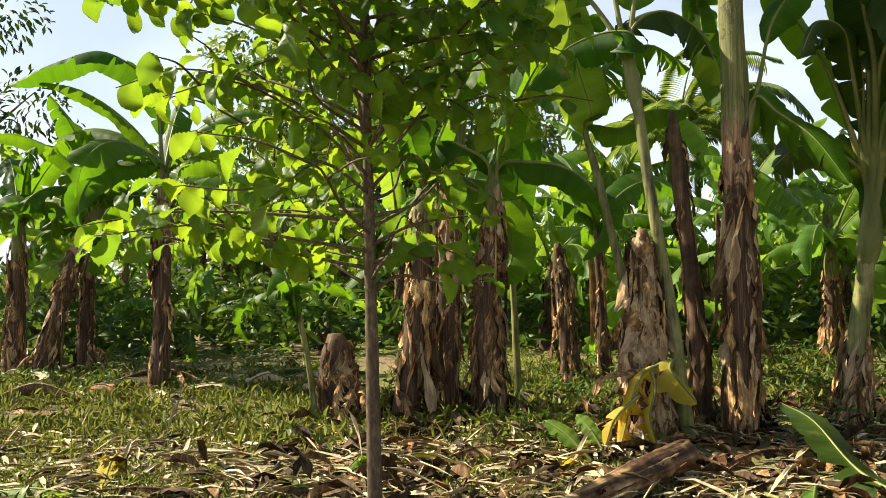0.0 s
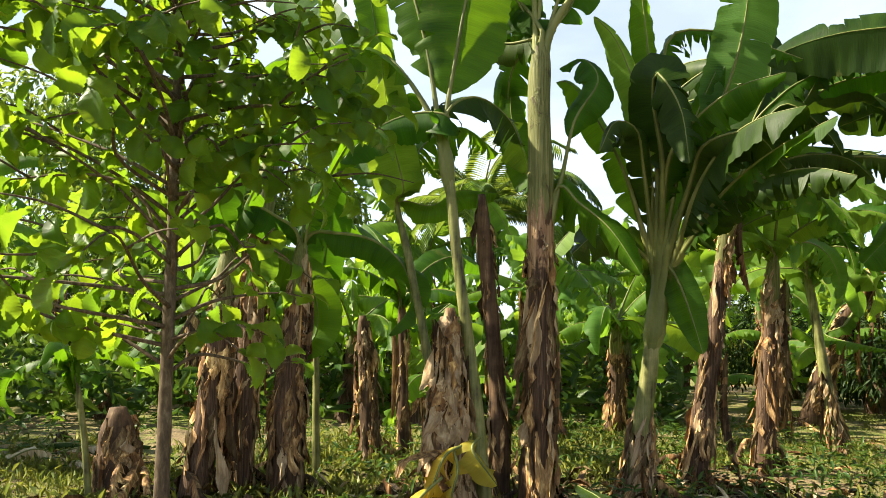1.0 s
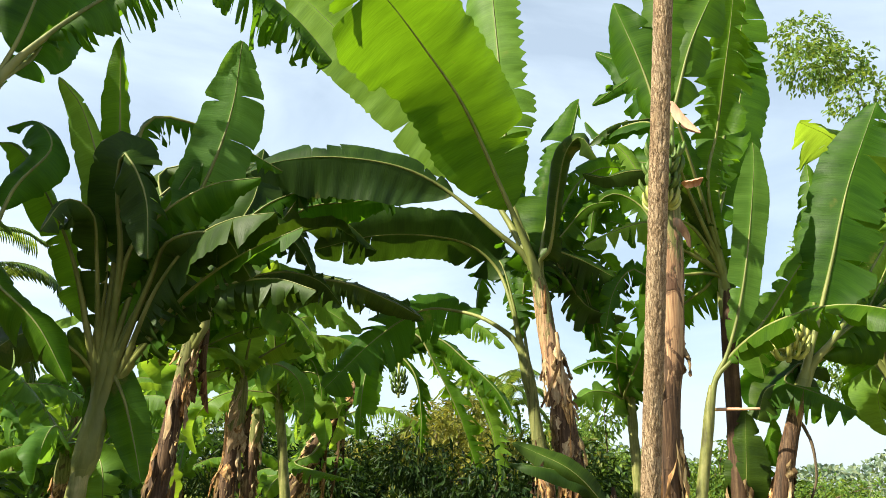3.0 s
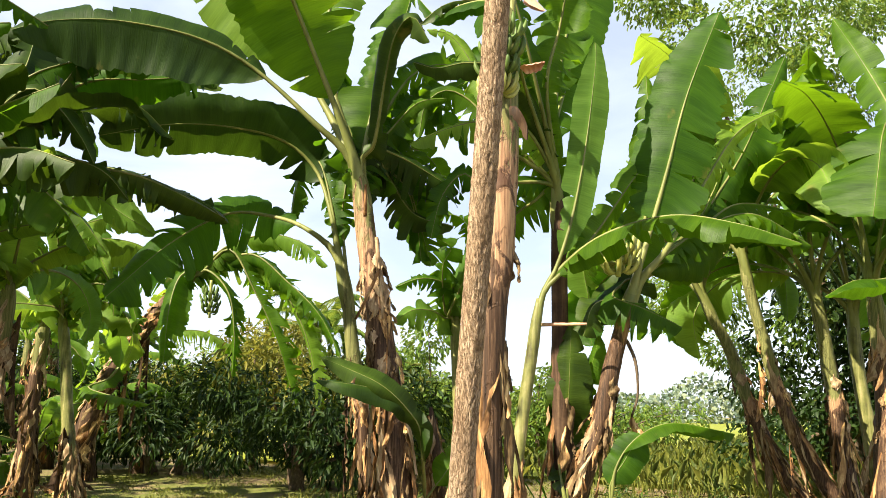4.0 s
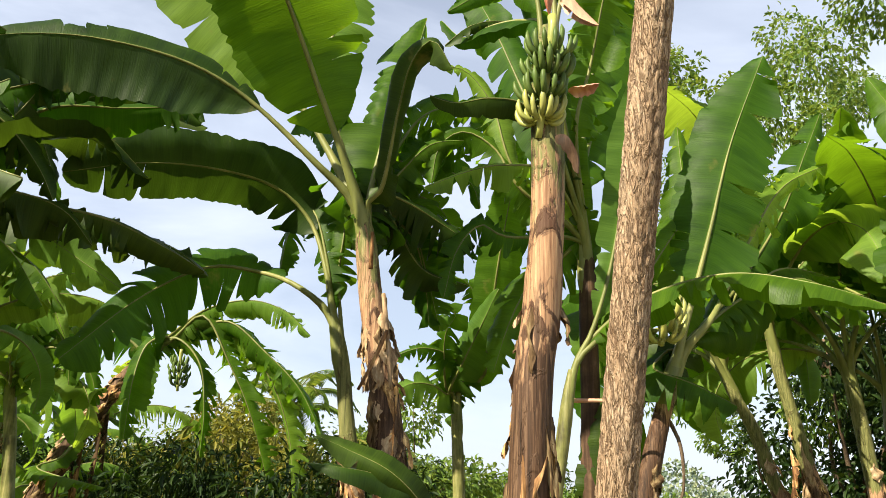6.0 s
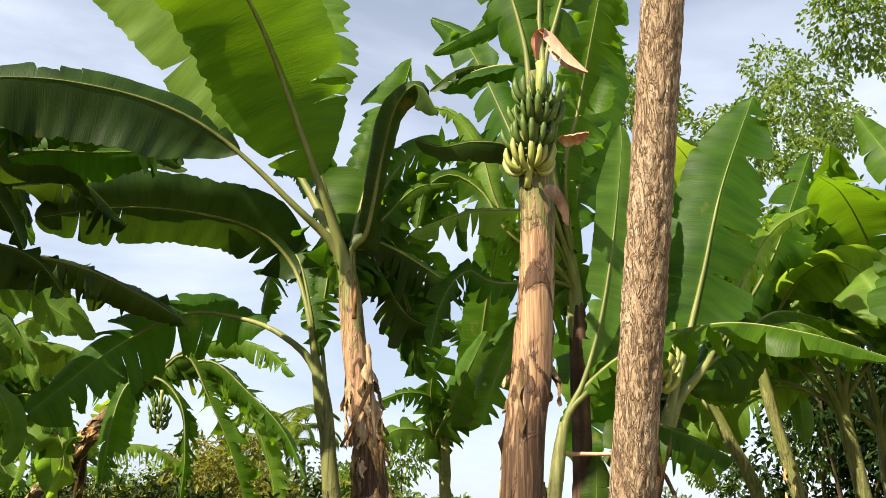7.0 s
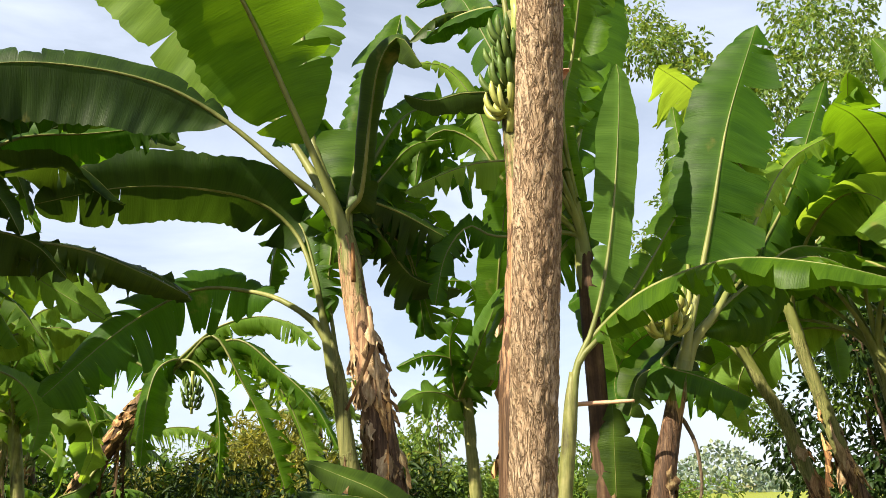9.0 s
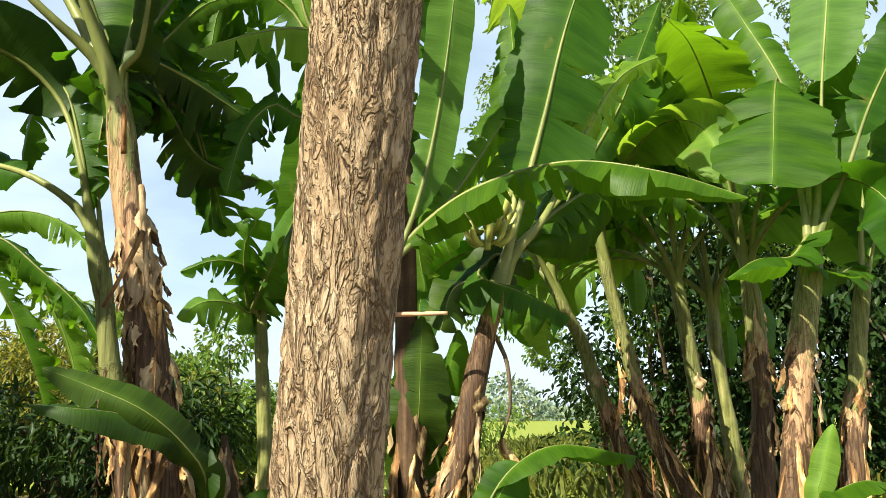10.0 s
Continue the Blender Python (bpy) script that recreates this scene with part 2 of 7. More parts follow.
GRASS = blade_material("grass_blade", (0.075, 0.105, 0.018), (0.19, 0.2, 0.055), (0.36, 0.4, 0.07), translucent=0.35, single=False)
# dark mango green, lowered further so the crowns' shade is in the colour
BUSH_DARK = blade_material("shaded_mango_leaf", (0.008, 0.021, 0.005), (0.02, 0.042, 0.008), (0.1, 0.18, 0.014), translucent=0.15, rough=0.5, single=False)
BUSH_LIGHT = blade_material("light_tree_leaf", (0.07, 0.13, 0.025), (0.12, 0.19, 0.04), (0.34, 0.45, 0.06), translucent=0.4, single=False)
# shade under the grove is put into this darker weed colour
BUSH_MID = blade_material("shaded_weed_leaf", (0.022, 0.05, 0.009), (0.05, 0.095, 0.018), (0.16, 0.27, 0.03), translucent=0.28, single=False)
BUSH_GOLD = blade_material("young_mango_leaf", (0.1, 0.11, 0.02), (0.21, 0.21, 0.05), (0.42, 0.4, 0.05), translucent=0.35, single=False)
FIELD = blade_material("field_grass", (0.2, 0.27, 0.04), (0.34, 0.4, 0.08), (0.5, 0.6, 0.1), translucent=0.3, rough=0.6)
# distance haze is mixed into this pale, greyed leaf colour
FAR_LEAF = blade_material("haze_tinted_leaf", (0.13, 0.17, 0.12), (0.2, 0.25, 0.18), (0.26, 0.32, 0.22), translucent=0.2, single=False)


def ground_material():
    m, nt, out = material("ground_soil")
    L = nt.links
    tc = nt.nodes.new("ShaderNodeTexCoord")
    big = noise_of(nt, tc.outputs['Object'], 0.5, 4, 0.6)
    mid = noise_of(nt, tc.outputs['Object'], 4.0, 6, 0.65)
    fine = noise_of(nt, tc.outputs['Object'], 38.0, 5, 0.7)
    soil = ramp(nt, fine, ((0.25, (0.08, 0.055, 0.032)), (0.5, (0.24, 0.17, 0.1)), (0.78, (0.46, 0.36, 0.22))))
    grass = ramp(nt, fine, ((0.25, (0.05, 0.07, 0.016)), (0.55, (0.17, 0.19, 0.045)), (0.8, (0.36, 0.32, 0.12))))
    f = span(nt, maths(nt, 'ADD', maths(nt, 'MULTIPLY', big, 0.6), maths(nt, 'MULTIPLY', mid, 0.4)), 0.42, 0.58)
    col = mixc(nt, f, soil, grass)
    p = node(nt, "ShaderNodeBsdfPrincipled", Roughness=0.95)
    p.inputs['Specular IOR Level'].default_value = 0.15
    L.new(col, p.inputs['Base Color'])
    L.new(bump(nt, fine, 0.8, 0.03), p.inputs['Normal'])
    L.new(p.outputs[0], out.inputs[0])
    return m


GROUND = ground_material()


def bark_material():
    m, nt, out = material("furrowed_bark")
    L = nt.links
    tc = nt.nodes.new("ShaderNodeTexCoord")
    uv = nt.nodes.new("ShaderNodeUVMap")
    sep = nt.nodes.new("ShaderNodeSeparateXYZ")
    L.new(uv.outputs[0], sep.inputs[0])
    obj = tc.outputs['Object']
    fine = noise_of(nt, stretched(nt, obj, (260, 260, 75)), 1.0, 6, 0.7)
    patch = noise_of(nt, stretched(nt, obj, (16, 16, 5)), 1.0, 4, 0.6)
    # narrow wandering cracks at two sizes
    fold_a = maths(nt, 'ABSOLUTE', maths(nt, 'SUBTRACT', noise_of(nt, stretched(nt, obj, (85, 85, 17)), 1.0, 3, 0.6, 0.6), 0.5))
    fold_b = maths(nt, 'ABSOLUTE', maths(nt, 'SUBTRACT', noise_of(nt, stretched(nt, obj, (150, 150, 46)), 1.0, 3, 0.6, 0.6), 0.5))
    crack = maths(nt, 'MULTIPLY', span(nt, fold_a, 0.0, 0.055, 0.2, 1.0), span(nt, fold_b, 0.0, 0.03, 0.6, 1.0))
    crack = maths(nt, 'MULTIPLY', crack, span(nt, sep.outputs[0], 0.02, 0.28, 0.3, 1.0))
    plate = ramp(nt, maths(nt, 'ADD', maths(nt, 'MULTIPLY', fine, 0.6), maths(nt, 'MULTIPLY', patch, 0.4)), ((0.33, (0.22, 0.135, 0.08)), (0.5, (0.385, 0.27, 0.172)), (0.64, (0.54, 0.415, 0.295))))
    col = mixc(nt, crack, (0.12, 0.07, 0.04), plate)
    p = node(nt, "ShaderNodeBsdfPrincipled", Roughness=0.9)
    p.inputs['Specular IOR Level'].default_value = 0.15
    L.new(col, p.inputs['Base Color'])
    h = maths(nt, 'ADD', crack, maths(nt, 'MULTIPLY', fine, 0.7))
    L.new(bump(nt, h, 1.0, 0.004), p.inputs['Normal'])
    L.new(p.outputs[0], out.inputs[0])
    return m


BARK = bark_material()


# ---- builders ----
def mesh_from(name, verts, faces, mat, uvs=None, smooth=True):
    me = bpy.data.meshes.new(name)
    me.from_pydata([tuple(v) for v in verts], [], faces)
    me.materials.append(mat)
    if uvs is not None:
        lay = me.uv_layers.new(name="UVMap")
        idx = np.zeros(len(me.loops), dtype=np.int32)
        me.loops.foreach_get("vertex_index", idx)
        lay.data.foreach_set("uv", np.asarray(uvs, dtype=np.float32)[idx].ravel())
    if smooth:
        me.polygons.foreach_set("use_smooth", np.ones(len(me.polygons), dtype=bool))
    me.update()
    return me


def part(name, me, parent, label=""):
    ob = new(name, me)
    ob.parent = parent
    return tagged(ob, label)


def curve_points(pts, n):
    """n points along a smooth curve through pts, evenly spaced."""
    p = np.array(pts, dtype=float)
    q = np.vstack([2 * p[0] - p[1], p, 2 * p[-1] - p[-2]])
    out = []
    for i in range(1, len(q) - 2):
        a, b, c, d = q[i - 1:i + 3]
        for t in np.linspace(0, 1, 12, endpoint=False):
            out.append(0.5 * (2 * b + (c - a) * t + (2 * a - 5 * b + 4 * c - d) * t * t + (3 * b - a - 3 * c + d) * t ** 3))
    out.append(p[-1])
    out = np.array(out)
    s = np.concatenate([[0], np.cumsum(np.linalg.norm(np.diff(out, axis=0), axis=1))])
    u = np.linspace(0, s[-1], n)
    return np.stack([np.interp(u, s, out[:, k]) for k in range(3)], axis=1), s[-1]


def frames_along(c):
    t = np.gradient(c, axis=0)
    t /= np.linalg.norm(t, axis=1)[:, None] + 1e-9
    side = np.cross(t[0], (0.3, 0.9, 0.2))
    us = []
    for v in t:
        side = side - v * np.dot(side, v)
        side /= np.linalg.norm(side) + 1e-9
        us.append(side.copy())
    us = np.array(us)
    return t, us, np.cross(t, us)


def tube(name, pts, radius, mat, n=12, sides=8, wobble=0.0, seed=0, flat=1.0):
    """A tube along pts; radius is a function of 0..1."""
    c, length = curve_points(pts, n)
    t, u, w = frames_along(c)
    rng = np.random.default_rng(seed)
    ang = np.arange(sides) * 2 * math.pi / sides
    lump = rng.normal(0, wobble, (n, sides)) if wobble else np.zeros((n, sides))
    verts, uvs = [], []
    for i in range(n):
        r = radius(i / (n - 1))
        for k in range(sides):
            rr = r * (1 + lump[i, k])
            verts.append(c[i] + u[i] * math.cos(ang[k]) * rr + w[i] * math.sin(ang[k]) * rr * flat)
            uvs.append((i / (n - 1) * length, k / sides * 6.28 * r))
    faces = [(i * sides + k, i * sides + (k + 1) % sides, (i + 1) * sides + (k + 1) % sides, (i + 1) * sides + k) for i in range(n - 1) for k in range(sides)]
    faces.append(tuple(range(sides))[::-1])
    faces.append(tuple((n - 1) * sides + k for k in range(sides)))
    return mesh_from(name, verts, faces, mat, uvs)


def blade_mesh(name, pts, width, facing, start, tears, fold, mat, seed):
    """A banana leaf's blade along the outer part of the rib pts: two halves, slit from the edge along the cross veins into lobes that hang apart."""
    rng = np.random.default_rng(seed)
    tears = min(1.4, tears * 1.5 + 0.1)
    c, length = curve_points(pts, 90)
    blade_len = length * (1 - start)
    n = int(min(84, max(20, blade_len / 0.03)))
    idx = np.linspace(start * 89, 89, n)
    c = np.stack([np.interp(idx, np.arange(90), c[:, k]) for k in range(3)], axis=1)
    t = np.gradient(c, axis=0)
    t /= np.linalg.norm(t, axis=1)[:, None]
    f = np.array(facing, dtype=float)
    nrm = np.array([f - v * np.dot(f, v) for v in t])
    nrm /= np.linalg.norm(nrm, axis=1)[:, None] + 1e-9
    s = np.linspace(0, 1, n)
    prof = np.minimum(1, (s / 0.2 + 0.01) ** 0.6) * np.minimum(1, (np.clip(1.002 - s, 0, 1) / 0.3) ** 0.55) * (0.94 + 0.06 * np.sin(s * 5 + seed))
    half = width / 2 * prof
    q = np.linspace(0, 1, 7)
    m = len(q)
    verts, faces, uvs = [], [], []
    ph = rng.uniform(0, 6.28, 6)
    step = blade_len / n
    for sgn in (-1, 1):
        rag = rng.random(n) ** 4 * (0.05 + 0.10 * tears)
        bow = fold * rng.uniform(0.7, 1.35)
        sag = rng.uniform(0.05, 0.2)
        # slits come in runs: a torn stretch, then a whole one
        cuts, k = [0], 2
        while k < n - 3:
            whole = rng.random() < 0.08 + 0.6 * (1 - min(1, tears))
            k += max(2, int((0.14 if tears < 0.5 else 0.0) / step), int(rng.exponential((0.5 if whole else 0.075) / max(tears, 0.06)) / step))
            if k < n - 3:
                cuts.append(k)
        cuts.append(n - 1)
        deep = {k: rng.uniform(0.03, 0.55) for k in cuts}
        deep[0] = deep[n - 1] = 0.5
        for a, b in zip(cuts[:-1], cuts[1:]):
            lean = rng.normal(0.12 * tears, 0.04 + 0.34 * min(tears, 1.2))
            drop = rng.uniform(0.0, 0.5) * min(1, tears) * (b - a < 0.3 * n)
            twist = rng.normal(0, 0.5) * min(1, tears)
            trim = rng.uniform(0.08, 0.4) if rng.random() < 0.04 + 0.12 * tears else 0.0
            open_by = rng.uniform(0.004, 0.02 + 0.05 * min(1, tears))
            base = len(verts)
            for i in range(a, b + 1):
                fr = (i - a) / max(1, b - a)
                q0 = deep[a] * (1 - fr) + deep[b] * fr
                side = np.cross(t[i], nrm[i]) * sgn
                h = half[i] * (1 - trim * (0.75 + 0.25 * math.sin(i * 1.7)))
                near = min(i - a if a > 0 else 99, b - i if b < n - 1 else 99) * step
                round_off = 1 - 0.06 * math.exp(-(near / 0.016) ** 2)
                gap = ((1 - fr * 2) if a > 0 and fr < 0.5 else 0) - ((fr * 2 - 1) if b < n - 1 and fr > 0.5 else 0)
                for qq in q:
                    free = max(0.0, (qq - q0) / (1 - q0))
                    ang = bow + 0.55 * bow * qq + (lean + twist * (fr - 0.5)) * free
                    out = side * math.cos(ang) - nrm[i] * math.sin(ang)
                    along = 0.2 * h * qq + gap * free * min(0.4 * step * (b - a), open_by)
                    rip = width * qq * (0.022 * math.sin(s[i] * 13 + ph[0] + sgn) + 0.014 * math.sin(s[i] * 31 + ph[1] * sgn + 2 * qq)) + 0.004 * qq * math.sin(s[i] * 90 + ph[2])
                    edge = 1 - (rag[i] + 1 - round_off) * qq ** 3
                    v = c[i] + out * h * qq * edge + t[i] * along + nrm[i] * rip
                    v[2] -= h * (qq * qq * sag + free * drop)
                    verts.append(v)
                    uvs.append((s[i] * blade_len + along, h * qq * sgn))
            for i in range(b - a):
                for j in range(m - 1):
                    p = base + i * m + j
                    fc = (p, p + 1, p + m + 1, p + m)
                    faces.append(fc if sgn > 0 else fc[::-1])
    return mesh_from(name, verts, faces, mat, uvs)


plants = {}
strip_meshes, straw_meshes = [], []


def plant(name, label, pts, r0, r1, look_of, skirt, seed, category="banana plant", group="banana plants", joined=False, hanging=True, cover=None, dry_to=None, fresh=None):
    """A banana plant: an empty at its base and the stem of rolled sheaths; pts from the ground to the crown."""
    base = np.array(pts[0])
    e = new(name)
    e.location = tuple(base)
    tagged(e, label, category, group)
    rng = np.random.default_rng(seed)
    loc = [np.array(p) - base for p in pts]
    length = sum(np.linalg.norm(b - a) for a, b in zip(loc[:-1], loc[1:]))
    n = max(8, int(length / 0.06))
    c, _ = curve_points(loc, n)
    t, u, w = frames_along(c)
    sides = 20
    ph = rng.uniform(0, 6.28, 8)
    verts, uvs = [], []
    for i in range(n):
        s = i / (n - 1)
        r = (r0 + (r1 - r0) * s ** 0.8) * (1 - 0.5 * max(0, (s * length - length + 0.3) / 0.3) ** 2)
        for k in range(sides):
            a = k * 2 * math.pi / sides
            # rolled sheaths: a soft spiral step round the stem
            step = ((a / 6.283 * 2 + s * length * 0.9 + ph[0]) % 1.0)
            rr = r * (0.93 + 0.10 * step + 0.03 * math.sin(3 * a + ph[1] + s * 9) + 0.025 * math.sin(23 * s + ph[2] + a))
            verts.append(c[i] + (u[i] * math.cos(a) + w[i] * math.sin(a)) * rr)
            uvs.append((s * length, a * r))
    faces = [(i * sides + k, i * sides + (k + 1) % sides, (i + 1) * sides + (k + 1) % sides, (i + 1) * sides + k) for i in range(n - 1) for k in range(sides)]
    faces.append(tuple((n - 1) * sides + k for k in range(sides)))
    mats = {"tall": STEM_MIXED, "green": STEM_GREEN, "bunch": STEM_DARK, "redbrown": STEM_DARK, "lean": STEM_DARK, "dark": STEM_DARK,
            "pale": STEM_GREEN, "dead": STEM_DARK, "stump": STEM_MIXED, "stumpy": STEM_DARK}
    me = mesh_from("pseudostem", verts, faces, mats[look_of], uvs)
    if look_of in ("tall", "bunch", "lean", "dark"):
        low, high = {"tall": (0.45, 0.72), "bunch": (0.38, 0.7), "lean": (0.5, 0.56), "dark": (0.7, 0.75)}[look_of]
        dry_to, fresh = dry_to or low, fresh or high
        me.materials[0] = STEM_AGED
        lay = me.uv_layers.new(name="age")
        idx = np.zeros(len(me.loops), dtype=np.int32)
        me.loops.foreach_get("vertex_index", idx)
        at = (idx // sides / (n - 1) - dry_to) / max(0.04, fresh - dry_to)
        lay.data.foreach_set("uv", np.stack([at, at * 0], axis=1).astype(np.float32).ravel())
    part("pseudostem", me, e)
    plants[name] = (e, base, c, u, w, r0, r1)
    # dry sheaths hanging round the stem
    cover = cover or {"tall": (0.0, 0.82), "bunch": (0.0, 0.72), "lean": (0.0, 0.72), "dark": (0.0, 0.95), "stump": (0.1, 1.0), "stumpy": (0.1, 1.0), "dead": (0.05, 1.0)}.get(look_of, (0.0, 0.5))
    straw = {"stump": 0.75, "dead": 0.15, "tall": 0.25, "bunch": 0.12, "pale": 0.5, "green": 0.5}.get(look_of, 0.2)
    jv, jf = [], []
    for k in range(int(skirt * 4.6)):
        s = cover[0] + (cover[1] - cover[0]) * (0.15 + 0.85 * rng.random())
        i = min(n - 1, int(s * (n - 1)))
        a = rng.uniform(0, 6.283)
        r = (r0 + (r1 - r0) * s ** 0.8) * rng.uniform(0.95, 1.04)
        me = (straw_meshes if rng.random() < (straw if s < (dry_to or 1) else 0.5) else strip_meshes)[int(rng.integers(len(strip_meshes) if s < 0.35 else 11))]
        away = u[i] * math.cos(a) + w[i] * math.sin(a)
        up = Vector(t[i]).normalized()
        x = Vector(np.cross(up, away)).normalized()
        y = x.cross(up) * -1
        m = Matrix((x, y, up)).transposed().to_4x4()
        top = c[i] + away * r
        size = rng.uniform(0.4, 1.0) * min(1.1, max(0.35, (c[i][2] + 0.05) / 0.55)) * (1.0 if s < 0.5 else 0.62)
        mat4 = Matrix.Translation(top) @ m @ Matrix.Rotation(rng.normal(0, 0.16), 4, 'Y') @ Matrix.Rotation(rng.normal(-0.01, 0.05), 4, 'X') @ Matrix.Diagonal((rng.uniform(0.8, 1.5) * (r0 / 0.13) ** 0.5, -1, size, 1))
        if not joined:
            part("dry_sheath", me, e).matrix_basis = mat4
            continue
        k0 = len(jv)
        jv += [mat4 @ v.co for v in me.vertices]
        jf += [tuple(k0 + v for v in f.vertices) for f in me.polygons]
    if joined and jv:
        tagged(part("sheath_wrap", mesh_from("sheath_wrap", jv, jf, DRY), e), kind="stuff")
    for k in range(0 if joined or skirt < 8 or not hanging else 4):
        a = rng.uniform(0, 6.283)
        out, z0 = rng.uniform(0.06, 0.24), rng.uniform(0.12, 0.35)
        d = np.array((math.cos(a), math.sin(a), 0))
        side = np.array((-d[1], d[0], 0)) * rng.normal(0, 0.12)
        s0 = d * r0 + np.array((0, 0, z0 + 0.04))
        rib = [s0, s0 + d * out * 0.35 + np.array((0, 0, -z0 * rng.uniform(0.0, 0.4))) + side, d * (r0 + out * 0.7) + np.array((0, 0, 0.14)) + side * 2, d * (r0 + out) + np.array((0, 0, 0.06)) + side * 2.5]
        part("dead_leaf", blade_mesh("dead_leaf", rib, rng.uniform(0.06, 0.17), (d[0] * 0.6, d[1] * 0.6, 0.7), 0.03, 0.7, rng.uniform(0.2, 1.0), DRY, seed * 11 + k), e, "withered brown leaf sagging to the ground")
    for k in range(skirt // 4 if hanging else 0):
        s = cover[0] + (cover[1] - cover[0]) * rng.uniform(0.45, 1.0)
        i = min(n - 1, int(s * (n - 1)))
        a = rng.uniform(0, 6.283)
        away = u[i] * math.cos(a) + w[i] * math.sin(a)
        away[2] = 0
        reach = min(c[i][2] - 0.05, rng.uniform(0.6, 1.3))
        if reach < 0.3:
            continue
        r = r0 + (r1 - r0) * s ** 0.8
        top = c[i] + away * r
        rib = [top, top + away * 0.05 + np.array((0, 0, -0.02)), top + away * 0.05 + np.array((0, 0, -reach * 0.45)), top + away * rng.uniform(0.02, 0.09) + np.array((rng.normal(0, .04), rng.normal(0, .04), -reach))]
        part("dead_leaf", blade_mesh("dead_leaf", rib, rng.uniform(0.08, 0.19), tuple(away), 0.08, 1.1, 1.1, DRY, seed * 7 + k), e, "withered brown hanging leaf")
    return e


def leaf(name, pts, width, facing, start=0.3, tears=0.2, fold=0.2, seed=0, mat=None, thick=1.0, label=""):
    """A leaf of the plant: its sheath runs down the stem, then the stalk, then the blade on its rib."""
    e, base, c, u, w, r0, r1 = plants[name]
    loc = [np.array(p) - base for p in pts]
    i = int(np.argmin(np.linalg.norm(c - loc[0], axis=1)))
    out = loc[1] - loc[0]
    down = max(0, i - 9)
    if len(c) > 10 and i > 3:
        d = out - (c[i] - c[down]) * np.dot(out, c[i] - c[down]) / (np.dot(c[i] - c[down], c[i] - c[down]) + 1e-9)
        d /= np.linalg.norm(d) + 1e-9
        first = c[down] + d * r1 * 0.15
        rib = [first, loc[0] + d * r1 * 0.5] + loc[1:]
    else:
        rib = loc
    length = sum(np.linalg.norm(b - a) for a, b in zip(rib[:-1], rib[1:]))
    bl = part("leaf", blade_mesh("leaf", rib, width, facing, start, tears, fold, mat or LEAF, seed), e, label)
    rb = min(0.029, 0.011 + 0.0066 * length) * thick * min(1, r1 / 0.05)

    def rad(s):
        return rb * (1.15 - 0.2 * s + 0.9 * math.exp(-((s - 0.1) * 9) ** 2)) * max(0.08, (1 - s) ** 1.1) * min(1, 0.3 + s * 9)
    part("midrib", tube("midrib", rib, rad, RIB, 34, 7, 0.02, seed), bl)
    return bl


def crown(name, count, size, seed, tears=0.35, spread=(15, 75), mat=None, start=0.24):
    """count leaves springing from the plant's top, the younger ones upright, the older ones arching over."""
    e, base, c, u, w, r0, r1 = plants[name]
    rng = np.random.default_rng(seed)
    top = c[-1] + base
    turn = rng.uniform(0, 6.28)
    for k in range(count):
        az = turn + k * 2.4 + rng.normal(0, 0.25)
        old = k / max(1, count - 1)
        el = radians(84 - spread[0] - (spread[1] - spread[0]) * old + rng.normal(0, 6))
        length = size * rng.uniform(0.85, 1.15) * (1 - 0.15 * abs(old - 0.4))
        p, pts = top.copy(), [top.copy()]
        steps = 5
        for j in range(steps):
            d = np.array((math.cos(az) * math.cos(el), math.sin(az) * math.cos(el), math.sin(el)))
            p = p + d * length / steps
            pts.append(p.copy())
            el -= radians(8 + 26 * old) * (0.6 + 0.25 * j)
        inward = np.array((-math.cos(az), -math.sin(az), 0.0))
        face = np.array((0, 0, 1.0)) + inward * 0.8 + rng.normal(0, 0.35, 3)
        leaf(name, pts, length * rng.uniform(0.23, 0.3), face, start, tears * rng.uniform(0.3, 1.8), rng.uniform(0.1, 0.45), seed * 31 + k, mat)


# dry sheath strips shared by all stems: crinkled ribbons that hang and curl at the foot
for k in range(14):
    rng = np.random.default_rng(500 + k)
    L, wid = rng.uniform(0.35, 0.85), rng.uniform(0.02, 0.11)
    ph = rng.uniform(0, 6.28, 5)
    curl = rng.uniform(0.0, 0.12) if k < 11 else rng.uniform(0.25, 0.5)
    bow = rng.uniform(0.02, 0.07)
    verts, faces, uvs = [], [], []
    nn = 12
    y, z, a = 0.0, 0.0, 0.0
    for i in range(nn):
        s = i / (nn - 1)
        wd = wid * (0.7 + 0.3 * math.sin(s * 7 + ph[0])) * (1 - 0.6 * max(0, s - 0.75) / 0.25) * min(1, 0.2 + s * 3.2) * rng.uniform(0.75, 1.15)
        for j in range(5):
            q = j / 2 - 1
            verts.append((q * wd / 2 + (0.014 * math.sin(6 * s + ph[1]) + 0.006 * math.sin(13 * s + ph[3])) * s, y - bow * 0.5 * q * q * (1 - s) + 0.012 * math.sin(11 * s + 3 * q + ph[2]), z + 0.02 * math.sin(4 * q + ph[3]) * s))
            uvs.append((s * L, q * wd))
        a = curl * s ** 3 + 0.07 * math.sin(5 * s + ph[4])
        y += math.sin(a) * L / nn + 0.0012
        z -= math.cos(a) * L / nn
    for i in range(nn - 1):
        for j in range(4):
            p = i * 5 + j
            faces.append((p, p + 1, p + 6, p + 5))
    strip_meshes.append(mesh_from("dry_sheath", verts, faces, DRY, uvs))
    straw_meshes.append(mesh_from("dry_sheath", verts, faces, STRAW, uvs))

